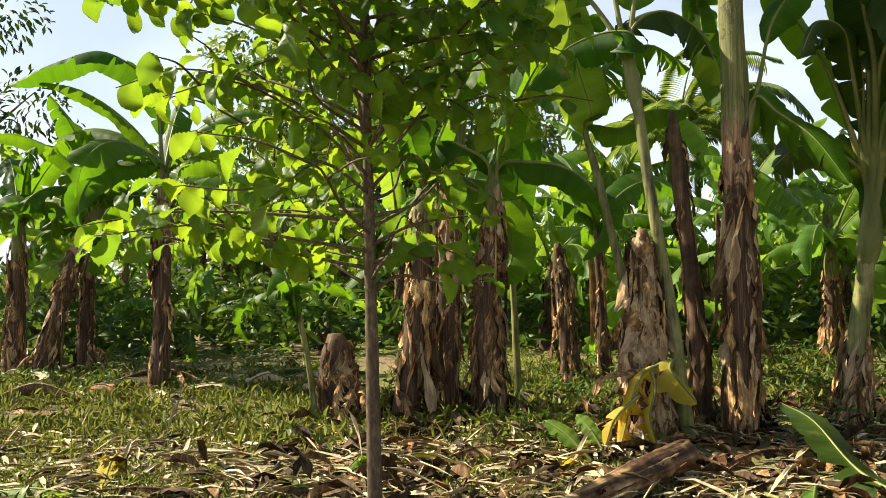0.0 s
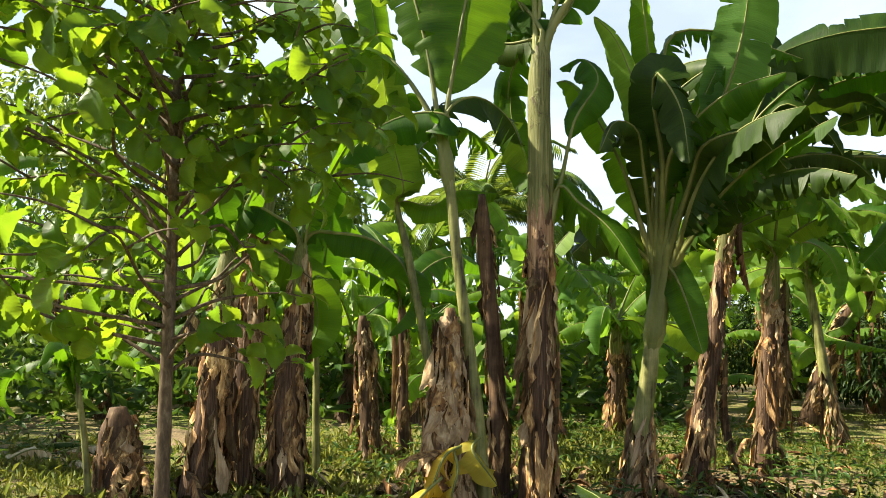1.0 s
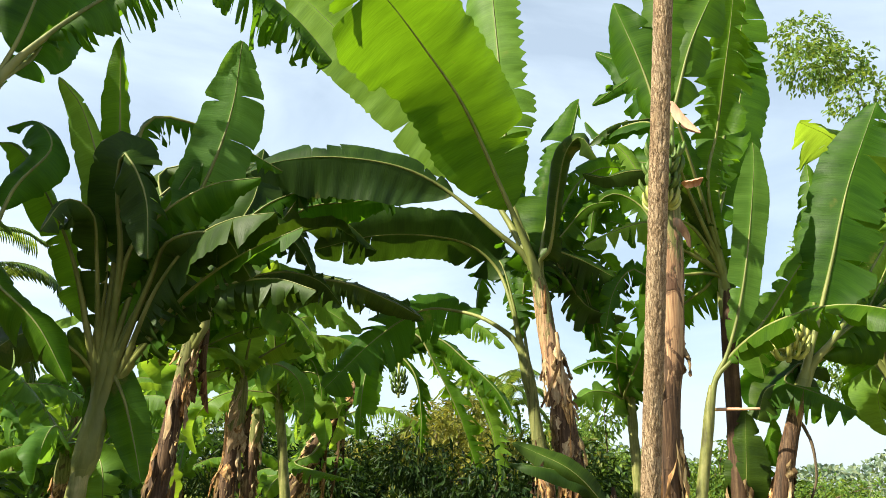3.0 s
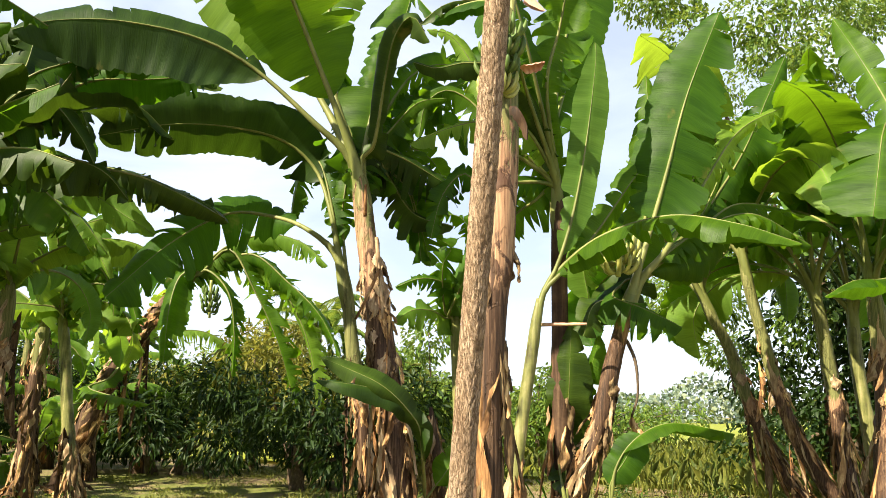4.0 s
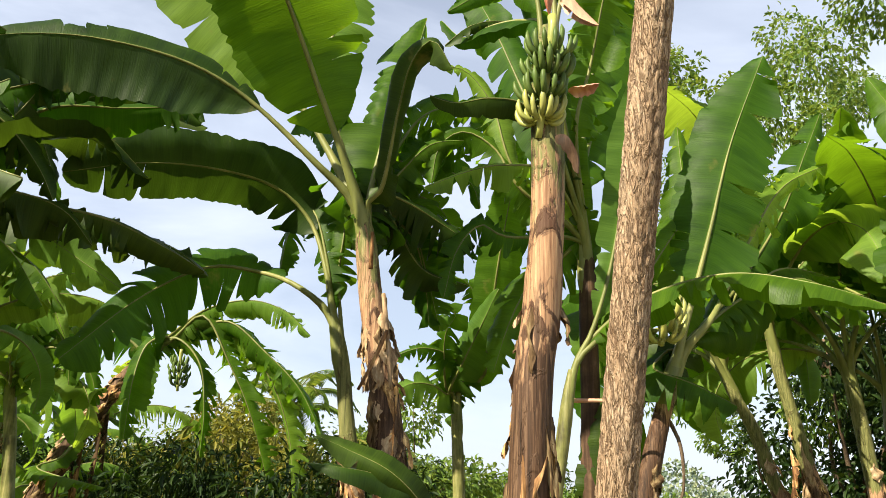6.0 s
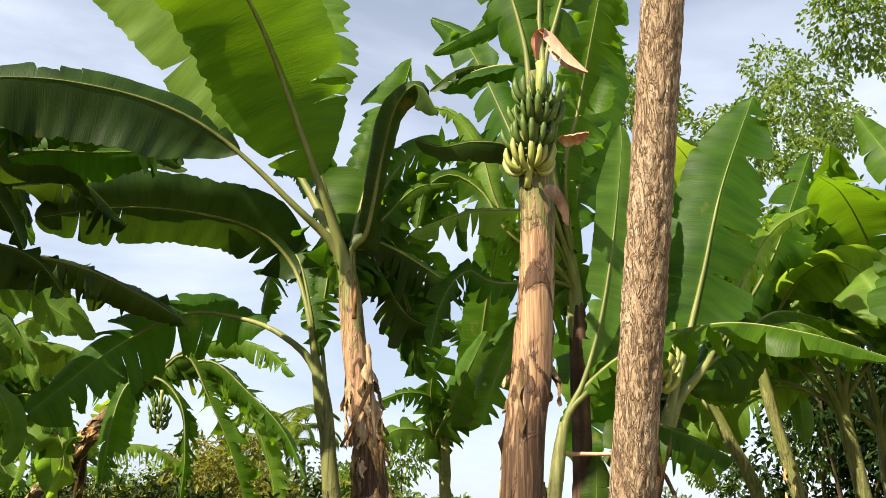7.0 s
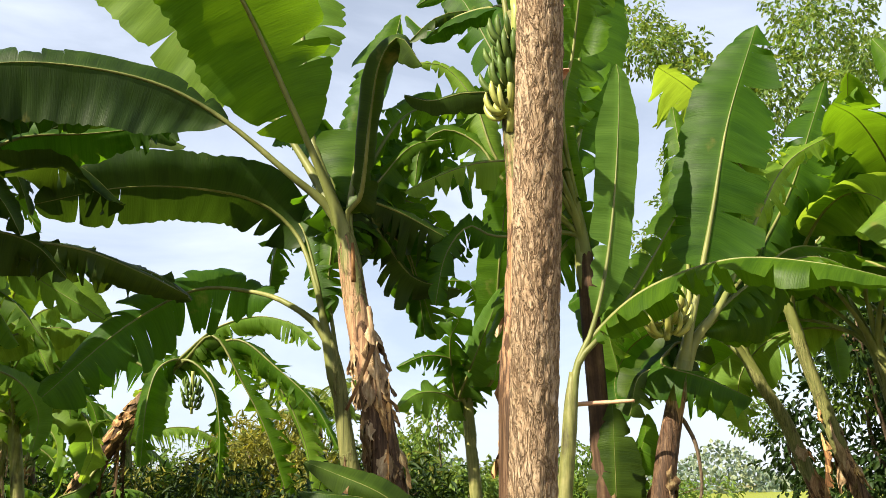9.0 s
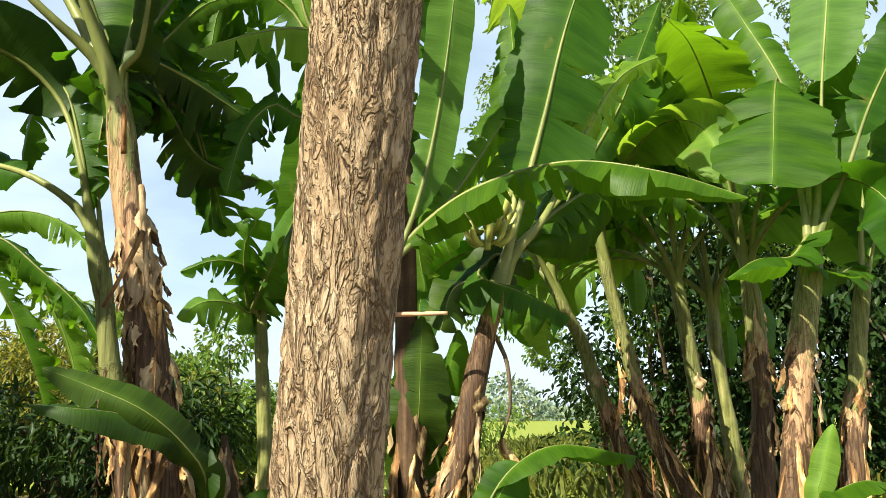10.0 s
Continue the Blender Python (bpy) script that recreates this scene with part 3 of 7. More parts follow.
# ---- banana plants ----
plant("banana_B", "tall banana plant with broad green leaves and dry sheaths", [(6.37, 4.37, -0.04), (6.34, 4.41, 0.53), (6.31, 4.47, 1.19), (6.25, 4.57, 1.96), (6.20, 4.65, 2.49), (6.16, 4.72, 3.03)], .14, .065, "tall", 22, 462, cover=(0.0, 0.8), dry_to=0.64, fresh=0.88)
leaf("banana_B", [(6.16, 4.72, 3.03), (5.71, 4.83, 3.81), (5.30, 4.83, 4.28), (4.88, 4.83, 4.57), (4.38, 4.77, 4.78), (3.81, 4.79, 5.02)], 1.06, (-0.43, -0.57, -0.70), .29, .12, .12, 475)
leaf("banana_B", [(6.16, 4.72, 3.03), (6.06, 5.19, 3.81), (5.87, 5.53, 4.34), (5.51, 5.91, 4.87), (5.14, 6.30, 5.42), (4.74, 6.72, 6.00)], 0.74, (-0.79, -0.61, -0.05), .33, .2, .15, 488, mat=LEAF_PALE_LIT)
leaf("banana_B", [(6.16, 4.72, 3.03), (6.13, 4.97, 3.70), (6.17, 5.07, 4.28), (6.21, 5.18, 5.07), (6.24, 5.29, 5.86), (6.27, 5.40, 6.71)], 0.70, (-0.93, -0.36, 0.10), .36, .2, .1, 501, mat=LEAF_PALE_LIT)
leaf("banana_B", [(6.16, 4.72, 3.03), (5.87, 4.93, 3.32), (5.55, 5.26, 3.70), (5.22, 5.52, 3.87), (4.82, 5.88, 3.92), (4.52, 6.19, 3.87), (4.32, 6.33, 3.75)], 0.65, (-0.67, -0.74, -0.01), .45, .15, .3, 514, mat=LEAF_SHADED)
leaf("banana_B", [(6.16, 4.72, 3.03), (6.27, 4.66, 3.59), (6.39, 4.64, 3.97), (6.62, 4.66, 4.38), (6.74, 4.64, 4.77)], 0.62, (-0.26, -0.96, 0.09), .3, .2, .5, 527)
leaf("banana_B", [(6.16, 4.72, 3.03), (6.46, 4.73, 3.30), (6.71, 4.70, 3.54), (7.00, 4.61, 3.82), (7.33, 4.45, 4.08)], 0.50, (-0.29, -0.96, -0.02), .2, .8, .2, 540)
leaf("banana_B", [(6.16, 4.72, 3.03), (6.47, 4.71, 3.30), (6.72, 4.69, 3.13), (6.95, 4.69, 2.78), (7.09, 4.65, 2.40)], 0.57, (-0.81, -0.22, -0.55), .15, .5, .3, 553)
leaf("banana_B", [(6.16, 4.72, 3.03), (6.74, 4.84, 3.62), (7.15, 4.75, 3.70), (7.46, 4.63, 3.68), (7.59, 4.60, 3.49)], 0.44, (-0.28, -0.54, -0.79), .25, 1.0, .5, 566)
leaf("banana_B", [(6.16, 4.72, 3.03), (6.53, 5.19, 3.66), (6.67, 5.54, 4.15), (6.74, 5.80, 4.19), (6.78, 5.94, 4.09)], 0.56, (-0.92, 0.09, 0.38), .3, .9, .4, 579)
leaf("banana_B", [(6.16, 4.72, 3.03), (6.58, 4.72, 3.30), (6.98, 4.64, 3.32), (7.26, 4.57, 3.08)], 0.46, (-0.36, -0.47, -0.80), .2, 1.0, .3, 592)
leaf("banana_B", [(6.16, 4.72, 3.03), (6.71, 4.70, 3.04), (6.94, 4.71, 2.78), (7.05, 4.72, 2.44)], 0.50, (-0.81, -0.36, -0.46), .2, .6, .3, 605)
leaf("banana_B", [(6.16, 4.72, 3.03), (6.70, 4.72, 3.85), (7.08, 4.66, 4.17), (7.39, 4.54, 4.22), (7.57, 4.43, 4.07)], 0.44, (-0.08, -0.76, -0.65), .3, .8, .3, 618)
leaf("banana_B", [(6.16, 4.72, 3.03), (6.70, 4.91, 3.66), (7.16, 4.92, 3.97), (7.59, 4.80, 3.95)], 0.40, (-0.04, -0.97, -0.24), .25, .5, .3, 631)
leaf("banana_B", [(6.16, 4.72, 3.03), (6.11, 4.54, 3.16), (5.94, 4.33, 3.58), (5.82, 4.17, 3.81), (5.77, 3.99, 3.89), (5.84, 3.89, 3.71)], 0.39, (-0.64, -0.77, 0.02), 0.25, 0.35, 0.6, 3234, mat=LEAF_SHADED)
leaf("banana_B", [(6.16, 4.72, 3.03), (6.28, 4.65, 3.18), (6.47, 4.56, 3.16), (6.71, 4.44, 3.07), (6.87, 4.26, 2.93)], 0.45, (-0.84, -0.50, 0.22), 0.15, 1.2, 0.4, 3247, mat=LEAF_SHADED)
leaf("banana_B", [(6.16, 4.72, 3.03), (6.30, 4.66, 3.12), (6.49, 4.65, 2.98), (6.74, 4.59, 2.76), (6.93, 4.34, 2.67)], 0.38, (-0.78, -0.59, 0.22), 0.15, 1.1, 0.5, 3260, mat=LEAF_SHADED)
leaf("banana_B", [(6.16, 4.72, 3.03), (6.36, 4.71, 3.23), (6.45, 4.66, 3.37), (6.58, 4.48, 3.62), (6.69, 4.27, 3.66)], 0.33, (-0.85, -0.51, 0.17), 0.2, 1.0, 0.4, 3273)

plant("banana_B2", "green banana plant with brown dry sheaths low on its stem", [(6.96, 5.03, -0.04), (6.94, 5.07, 0.44), (6.88, 5.16, 1.20), (6.84, 5.23, 1.64), (6.81, 5.28, 2.08), (6.78, 5.34, 2.45)], .09, .05, "tall", 10, 812, cover=(0.0, 0.7), dry_to=0.5, fresh=0.58)
# the long blade's underside shade comes from its darker leaf colour
leaf("banana_B2", [(6.78, 5.34, 2.45), (6.73, 5.44, 2.86), (6.73, 5.63, 3.27), (6.50, 5.81, 3.50), (6.12, 6.05, 3.55), (5.71, 6.34, 3.50), (5.29, 6.65, 3.33)], 0.66, (-0.61, -0.48, -0.62), .40, .12, .2, 825, mat=LEAF_SHADED)
leaf("banana_B2", [(6.78, 5.34, 2.45), (6.63, 5.61, 2.72), (6.60, 6.03, 2.88), (6.34, 6.27, 2.87), (5.83, 6.35, 2.53), (5.38, 6.50, 2.04)], 0.63, (-0.64, -0.75, 0.17), .36, .25, .25, 838)
leaf("banana_B2", [(6.78, 5.34, 2.45), (6.73, 5.44, 2.94), (6.74, 5.62, 3.36), (6.73, 5.82, 3.21), (6.78, 5.94, 2.86)], 0.42, (-0.98, 0.07, -0.20), .3, 1.2, .4, 851)
leaf("banana_B2", [(6.78, 5.34, 2.45), (6.78, 5.36, 2.82), (6.79, 5.34, 3.15), (7.03, 5.53, 3.61)], 0.37, (-0.73, -0.59, 0.35), .4, .5, .3, 864)

plant("banana_C", "banana plant bearing a bunch of green fruit", [(5.51, 3.30, -0.04), (5.54, 3.25, 1.63), (5.57, 3.21, 2.07), (5.58, 3.19, 2.43), (5.59, 3.18, 2.82), (5.59, 3.18, 3.09), (5.59, 3.17, 3.65)], .115, .08, "bunch", 9, 469, cover=(0.0, 0.62), dry_to=0.55, fresh=0.78, hanging=False)
leaf("banana_C", [(5.59, 3.17, 3.65), (5.55, 3.23, 3.89), (5.51, 3.30, 4.20), (5.42, 3.44, 4.68)], 0.39, (-0.97, -0.24, -0.09), .4, .2, .2, 482)
leaf("banana_C", [(5.59, 3.17, 3.65), (5.60, 3.15, 3.96), (5.62, 3.13, 4.39), (5.64, 3.08, 5.12)], 0.39, (-0.91, -0.42, 0.01), .35, .2, .2, 495)
leaf("banana_C", [(5.59, 3.17, 3.65), (5.65, 3.07, 3.99), (5.71, 2.98, 4.35), (5.82, 2.80, 4.81)], 0.39, (-0.81, -0.58, -0.03), .4, .3, .2, 508)
leaf("banana_C", [(5.59, 3.17, 3.65), (5.70, 3.37, 3.81), (5.70, 3.56, 3.83), (5.71, 3.75, 3.81), (5.73, 3.91, 3.98)], 0.21, (0.19, -0.31, 0.93), .15, .3, .5, 521)

plant("banana_C2", "banana plant with a red-brown dry stem", [(7.46, 3.61, -0.04), (7.45, 3.62, 0.50), (7.44, 3.65, 1.23), (7.44, 3.65, 2.52), (7.44, 3.65, 3.02)], .09, .06, "redbrown", 6, 819)
leaf("banana_C2", [(7.44, 3.65, 3.02), (7.43, 3.67, 3.53), (7.66, 3.67, 4.00), (7.94, 3.59, 4.94), (8.09, 3.54, 5.55)], 0.59, (-0.84, -0.49, 0.24), .3, 0.32, .1, 832)
leaf("banana_C2", [(7.44, 3.65, 3.02), (7.45, 3.67, 3.82), (7.80, 3.68, 4.68), (7.97, 3.58, 5.48), (8.13, 3.51, 6.24)], 0.57, (-0.79, -0.59, 0.18), .35, 0.38, .1, 845)
leaf("banana_C2", [(7.44, 3.65, 3.02), (7.61, 3.98, 3.71), (7.71, 4.20, 4.12), (7.67, 4.47, 4.36), (7.60, 4.97, 4.45)], 0.42, (-0.97, -0.15, 0.18), .3, 0.90, .3, 858)
leaf("banana_C2", [(7.44, 3.65, 3.02), (7.52, 3.94, 3.72), (7.58, 4.23, 4.47), (7.66, 4.67, 5.44), (7.59, 4.98, 5.73)], 0.42, (-0.99, -0.12, 0.10), .3, 0.38, .2, 871)
leaf("banana_C2", [(7.44, 3.65, 3.02), (6.93, 3.94, 3.32), (6.84, 4.09, 3.61), (6.72, 4.28, 3.74), (6.63, 4.43, 3.62), (6.60, 4.47, 3.34)], 0.33, (-0.83, -0.50, -0.25), .3, 0.90, .3, 884)
leaf("banana_C2", [(7.44, 3.65, 3.02), (6.88, 4.02, 2.97), (6.79, 4.18, 3.05), (6.70, 4.31, 2.86), (6.66, 4.38, 2.53)], 0.29, (-0.84, -0.54, -0.02), .3, 1.20, .3, 897)
leaf("banana_C2", [(7.44, 3.65, 3.02), (6.92, 3.97, 3.44), (6.83, 4.11, 3.94), (6.73, 4.27, 4.21), (6.63, 4.43, 4.26)], 0.25, (-0.90, -0.43, -0.07), .3, 0.77, .3, 910, mat=LEAF_PALE_LIT)
leaf("banana_C2", [(7.44, 3.65, 3.02), (7.36, 3.82, 2.92), (7.35, 4.03, 2.79), (7.17, 4.13, 2.45), (7.11, 4.23, 2.08)], 0.43, (-0.92, -0.38, 0.08), .2, 0.51, .2, 923)
leaf("banana_C2", [(7.44, 3.65, 3.02), (6.82, 3.64, 3.66), (6.09, 3.44, 3.93), (5.79, 3.54, 3.90), (5.63, 3.66, 3.82), (5.59, 3.80, 3.71)], 0.24, (-0.78, -0.46, 0.43), 0.2, 0.84, 0.5, 3169, mat=LEAF_SHADED)
leaf("banana_C2", [(7.44, 3.65, 3.02), (6.97, 3.67, 3.56), (6.60, 3.74, 3.76), (6.37, 3.91, 3.76), (6.27, 4.10, 3.72), (6.17, 4.24, 3.76)], 0.29, (-0.89, -0.41, 0.22), 0.2, 0.71, 0.4, 3182, mat=LEAF_SHADED)
leaf("banana_C2", [(7.44, 3.65, 3.02), (6.99, 3.73, 3.41), (6.65, 3.90, 3.39), (6.45, 4.08, 3.31), (6.25, 4.31, 3.16)], 0.26, (-0.80, -0.48, 0.36), 0.2, 1.20, 0.45, 3195, mat=LEAF_PALE_LIT)
leaf("banana_C2", [(7.44, 3.65, 3.02), (6.84, 3.62, 3.95), (6.49, 3.71, 4.66), (6.32, 3.87, 4.55), (6.14, 4.11, 4.33)], 0.35, (-0.85, -0.51, 0.17), 0.3, 0.77, 0.3, 3208)
leaf("banana_C2", [(7.44, 3.65, 3.02), (7.07, 3.58, 3.74), (7.07, 3.46, 4.23), (6.98, 3.33, 4.64), (6.89, 3.20, 5.04), (6.80, 3.09, 5.42)], 0.51, (-0.72, -0.55, -0.42), 0.12, 0.51, 0.15, 3221)

plant("banana_C3", "young green banana plant with smooth stem", [(6.76, 3.81, -0.04), (6.79, 3.76, 0.54), (6.84, 3.68, 1.21), (6.88, 3.61, 1.76), (6.90, 3.58, 2.04)], .06, .04, "green", 8, 826)
leaf("banana_C3", [(6.90, 3.58, 2.04), (6.97, 3.46, 2.29), (7.03, 3.35, 2.70), (7.09, 3.26, 3.26), (7.13, 3.19, 3.88), (7.13, 3.19, 4.06)], 0.30, (-0.77, -0.63, -0.03), .35, .05, .1, 839, mat=LEAF_PALE_LIT)
leaf("banana_C3", [(6.90, 3.58, 2.04), (6.99, 3.42, 2.29), (6.97, 3.08, 2.49), (6.91, 2.59, 2.56), (6.84, 2.13, 2.44), (6.83, 1.75, 2.27)], 0.36, (0.12, -0.02, 0.99), .28, .3, .35, 852)
leaf("banana_C3", [(6.90, 3.58, 2.04), (6.99, 3.42, 2.25), (7.31, 3.28, 2.59), (7.68, 3.05, 3.14), (8.02, 2.87, 3.50)], 0.34, (-0.39, -0.92, -0.08), .35, .3, .3, 865)

plant("banana_E", "leaning banana plant with dry brown sheaths", [(7.20, 3.67, -0.04), (7.27, 3.55, 0.44), (7.39, 3.34, 1.07), (7.45, 3.24, 1.56), (7.53, 3.11, 2.06), (7.56, 3.07, 2.21)], .1, .055, "lean", 14, 483, dry_to=0.8, fresh=0.92)
leaf("banana_E", [(7.56, 3.07, 2.21), (7.62, 2.96, 2.62), (7.69, 2.83, 3.11), (7.79, 2.67, 3.76), (7.94, 2.42, 4.48)], 0.66, (-0.93, -0.38, 0.05), .33, .42, .2, 496)
leaf("banana_E", [(7.56, 3.07, 2.21), (8.10, 3.14, 2.93), (8.22, 3.13, 3.60), (8.31, 3.17, 4.21)], 0.39, (-0.94, -0.29, 0.17), .25, 0.25, .2, 509)
leaf("banana_E", [(7.56, 3.07, 2.21), (8.05, 2.82, 2.57), (8.56, 2.56, 2.98), (9.05, 2.33, 3.07), (9.41, 2.11, 3.03)], 0.61, (-0.37, -0.11, 0.92), .25, 0.64, .4, 535)
leaf("banana_E", [(7.56, 3.07, 2.21), (8.33, 2.94, 2.54), (8.80, 2.74, 3.21), (8.99, 2.62, 3.61), (9.16, 2.52, 3.44)], 0.40, (-0.53, -0.84, 0.11), .4, 1.20, .3, 548, mat=LEAF_PALE_LIT)
leaf("banana_E", [(7.56, 3.07, 2.21), (7.69, 2.85, 2.49), (8.26, 2.67, 3.16), (8.62, 2.45, 3.67), (9.04, 2.14, 3.97)], 0.38, (-0.62, -0.76, 0.20), .4, 0.77, .2, 561, mat=LEAF_PALE_LIT)
leaf("banana_E", [(7.56, 3.07, 2.21), (7.98, 2.75, 2.63), (8.34, 2.35, 2.85), (8.69, 1.95, 2.61)], 0.40, (-0.05, -0.07, 1.00), .35, 0.77, .3, 574)
leaf("banana_E", [(7.56, 3.07, 2.21), (8.61, 2.86, 2.88), (9.04, 2.54, 3.56), (9.40, 2.33, 4.24), (9.60, 2.19, 4.68)], 0.53, (-0.84, -0.47, 0.28), .3, 0.51, .2, 587)
leaf("banana_E", [(7.56, 3.07, 2.21), (7.57, 3.18, 2.19), (7.41, 3.24, 2.09), (7.29, 3.32, 2.01), (7.26, 3.38, 1.79)], 0.42, (-0.94, -0.01, 0.34), 0.15, 0.45, 0.5, 3013, mat=LEAF_SHADED)
leaf("banana_E", [(7.56, 3.07, 2.21), (7.56, 3.19, 2.20), (7.37, 3.18, 2.09), (7.36, 2.95, 1.99), (7.48, 2.70, 1.85)], 0.39, (-0.66, -0.40, 0.63), 0.2, 0.38, 0.35, 3026)

plant("banana_sucker1", "young green banana plant with smooth stem", [(7.25, 3.19, -0.04), (7.25, 3.19, 0.47), (7.25, 3.19, 0.58)], .03, .02, "green", 0, 926)
leaf("banana_sucker1", [(7.25, 3.19, 0.58), (7.27, 3.15, 0.85), (7.35, 3.01, 1.06), (7.49, 2.79, 1.16), (7.71, 2.42, 1.09)], 0.31, (-0.29, 0.14, 0.95), .3, .3, .2, 939)
leaf("banana_sucker1", [(7.25, 3.19, 0.58), (7.25, 3.19, 0.73), (7.30, 3.10, 0.89), (7.36, 3.00, 1.08)], 0.29, (-0.93, -0.36, 0.11), .25, .1, .1, 952)

plant("banana_sucker2", "young green banana plant with smooth stem", [(7.00, 3.42, -0.04), (7.00, 3.42, 0.44), (7.00, 3.42, 0.51)], .03, .02, "green", 0, 933)
leaf("banana_sucker2", [(7.00, 3.42, 0.51), (7.51, 3.64, 0.94), (7.40, 3.57, 1.32), (7.38, 3.54, 1.73), (7.40, 3.54, 1.89)], 0.38, (-0.89, -0.40, -0.20), 0.12, 0.15, 0.1, 3039, mat=LEAF_SHADED)
leaf("banana_sucker2", [(7.00, 3.42, 0.51), (7.48, 3.70, 1.01), (7.51, 3.55, 1.35), (7.50, 3.40, 1.63), (7.48, 3.35, 1.81)], 0.29, (-0.98, 0.06, -0.17), 0.35, 0.2, 0.25, 3052)

plant("banana_H1", "leaning banana plant with dry brown sheaths", [(11.79, 2.41, -0.04), (11.47, 2.95, 0.96), (11.30, 3.24, 1.95), (11.20, 3.40, 2.33), (11.13, 3.52, 2.65)], .09, .06, "lean", 11, 847)
crown("banana_H1", 9, 2.7, 850, spread=(0, 46), start=0.42)

plant("banana_H2", "leaning banana plant with dry brown sheaths", [(11.52, 2.09, -0.04), (11.48, 2.16, 0.16), (11.21, 2.61, 1.09), (11.06, 2.85, 2.17), (11.01, 2.94, 2.66), (10.98, 2.99, 3.04)], .09, .06, "lean", 11, 854)
# lighter colour stands for sun on this crown
crown("banana_H2", 9, 2.7, 857, spread=(0, 46), start=0.42, mat=LEAF_PALE_LIT)

plant("banana_I0", "leaning banana plant with dry brown sheaths", [(11.52, 2.10, -0.04), (11.51, 2.10, 0.16), (11.46, 2.19, 1.34), (11.41, 2.27, 2.18), (11.38, 2.33, 2.61)], .1, .07, "lean", 8, 847)
crown("banana_I0", 9, 2.7, 850, spread=(0, 46), start=0.42)

plant("banana_I1", "banana plant with pale green stem", [(12.02, 1.84, -0.04), (12.02, 1.85, 0.16), (11.93, 1.99, 1.72), (11.92, 2.00, 2.42)], .1, .07, "pale", 8, 854)
crown("banana_I1", 9, 2.7, 857, spread=(0, 46), start=0.42, mat=LEAF_PALE_LIT)

plant("banana_J0", "banana plant wrapped in dark dead leaves", [(10.55, 1.76, -0.04), (10.56, 1.72, 0.52), (10.59, 1.65, 1.44), (10.59, 1.65, 2.11), (10.58, 1.67, 2.56)], .11, .08, "dark", 10, 854)
crown("banana_J0", 8, 2.4, 857, spread=(0, 46), start=0.42)
leaf("banana_J0", [(10.58, 1.67, 2.56), (10.55, 1.76, 3.28), (10.49, 1.94, 3.98), (10.30, 2.20, 4.43)], 0.60, (-0.98, -0.13, -0.17), .35, .3, .2, 867)

plant("banana_J", "tall banana plant with broad green leaves and dry sheaths", [(9.11, 1.64, -0.04), (9.14, 1.56, 0.67), (9.19, 1.42, 1.64), (9.22, 1.32, 2.15), (9.24, 1.25, 2.51)], .115, .085, "tall", 6, 518)
leaf("banana_J", [(9.24, 1.25, 2.51), (9.53, 1.34, 3.74), (9.35, 1.39, 3.70), (9.18, 1.44, 3.34), (9.00, 1.50, 2.87)], 0.92, (-0.86, -0.09, 0.51), .66, .05, .05, 531)
leaf("banana_J", [(9.24, 1.25, 2.51), (9.49, 1.13, 3.07), (9.75, 1.01, 3.87), (9.89, 0.89, 4.59), (10.03, 0.78, 5.42)], 0.64, (-0.97, 0.05, 0.23), .55, .1, .1, 544, mat=LEAF_PALE_LIT)
leaf("banana_J", [(9.24, 1.25, 2.51), (9.68, 1.21, 3.31), (9.86, 1.31, 3.96), (10.09, 1.55, 4.66), (10.12, 1.79, 5.20)], 0.40, (-0.98, 0.10, 0.20), .5, .2, .1, 557)
leaf("banana_J", [(9.24, 1.25, 2.51), (9.45, 0.95, 3.04), (9.63, 0.71, 3.59), (9.85, 0.38, 4.19), (9.58, 0.23, 4.50)], 0.45, (-0.98, -0.18, 0.00), .5, .2, .1, 570)
leaf("banana_J", [(9.24, 1.25, 2.51), (8.97, 1.43, 2.34), (8.68, 1.66, 2.29), (8.52, 1.85, 2.16)], 0.39, (-0.00, 0.38, 0.92), .15, .2, .3, 583)

plant("banana_M", "leaning banana plant with dry brown sheaths", [(9.68, 1.20, -0.04), (9.70, 1.13, 0.62), (9.74, 1.03, 1.41), (9.77, 0.94, 1.99), (9.79, 0.86, 2.37)], .09, .06, "lean", 6, 539)
leaf("banana_M", [(9.79, 0.86, 2.37), (9.77, 0.94, 2.37), (9.39, 1.11, 2.26), (9.02, 1.29, 2.28)], 0.37, (-0.15, -0.05, 0.99), .3, .2, .3, 552)
leaf("banana_M", [(9.79, 0.86, 2.37), (9.80, 0.84, 2.76), (10.07, 0.67, 3.41), (10.35, 0.46, 4.22)], 0.75, (-0.93, 0.02, 0.36), .3, .2, .1, 565)
leaf("banana_M", [(9.79, 0.86, 2.37), (9.87, 0.65, 2.85), (9.98, 0.30, 3.29), (10.10, -0.04, 3.37)], 0.61, (-0.96, -0.26, 0.08), .3, .2, .1, 578)

plant("banana_A", "tall banana plant with broad green leaves and dry sheaths", [(2.15, 6.11, -0.04), (2.16, 6.10, 0.87), (2.16, 6.10, 1.81), (2.16, 6.10, 2.45), (2.15, 6.11, 3.13), (2.16, 6.10, 3.64)], .14, .085, "tall", 18, 455, cover=(0.0, 0.6), dry_to=0.5, fresh=0.64)
leaf("banana_A", [(2.16, 6.10, 3.64), (2.45, 5.95, 4.10), (2.80, 5.78, 4.52), (3.14, 5.38, 4.74), (3.45, 5.11, 4.58), (3.70, 4.93, 4.36), (3.90, 4.77, 4.07)], 0.58, (-0.28, -0.36, 0.89), .3, .9, .3, 468)
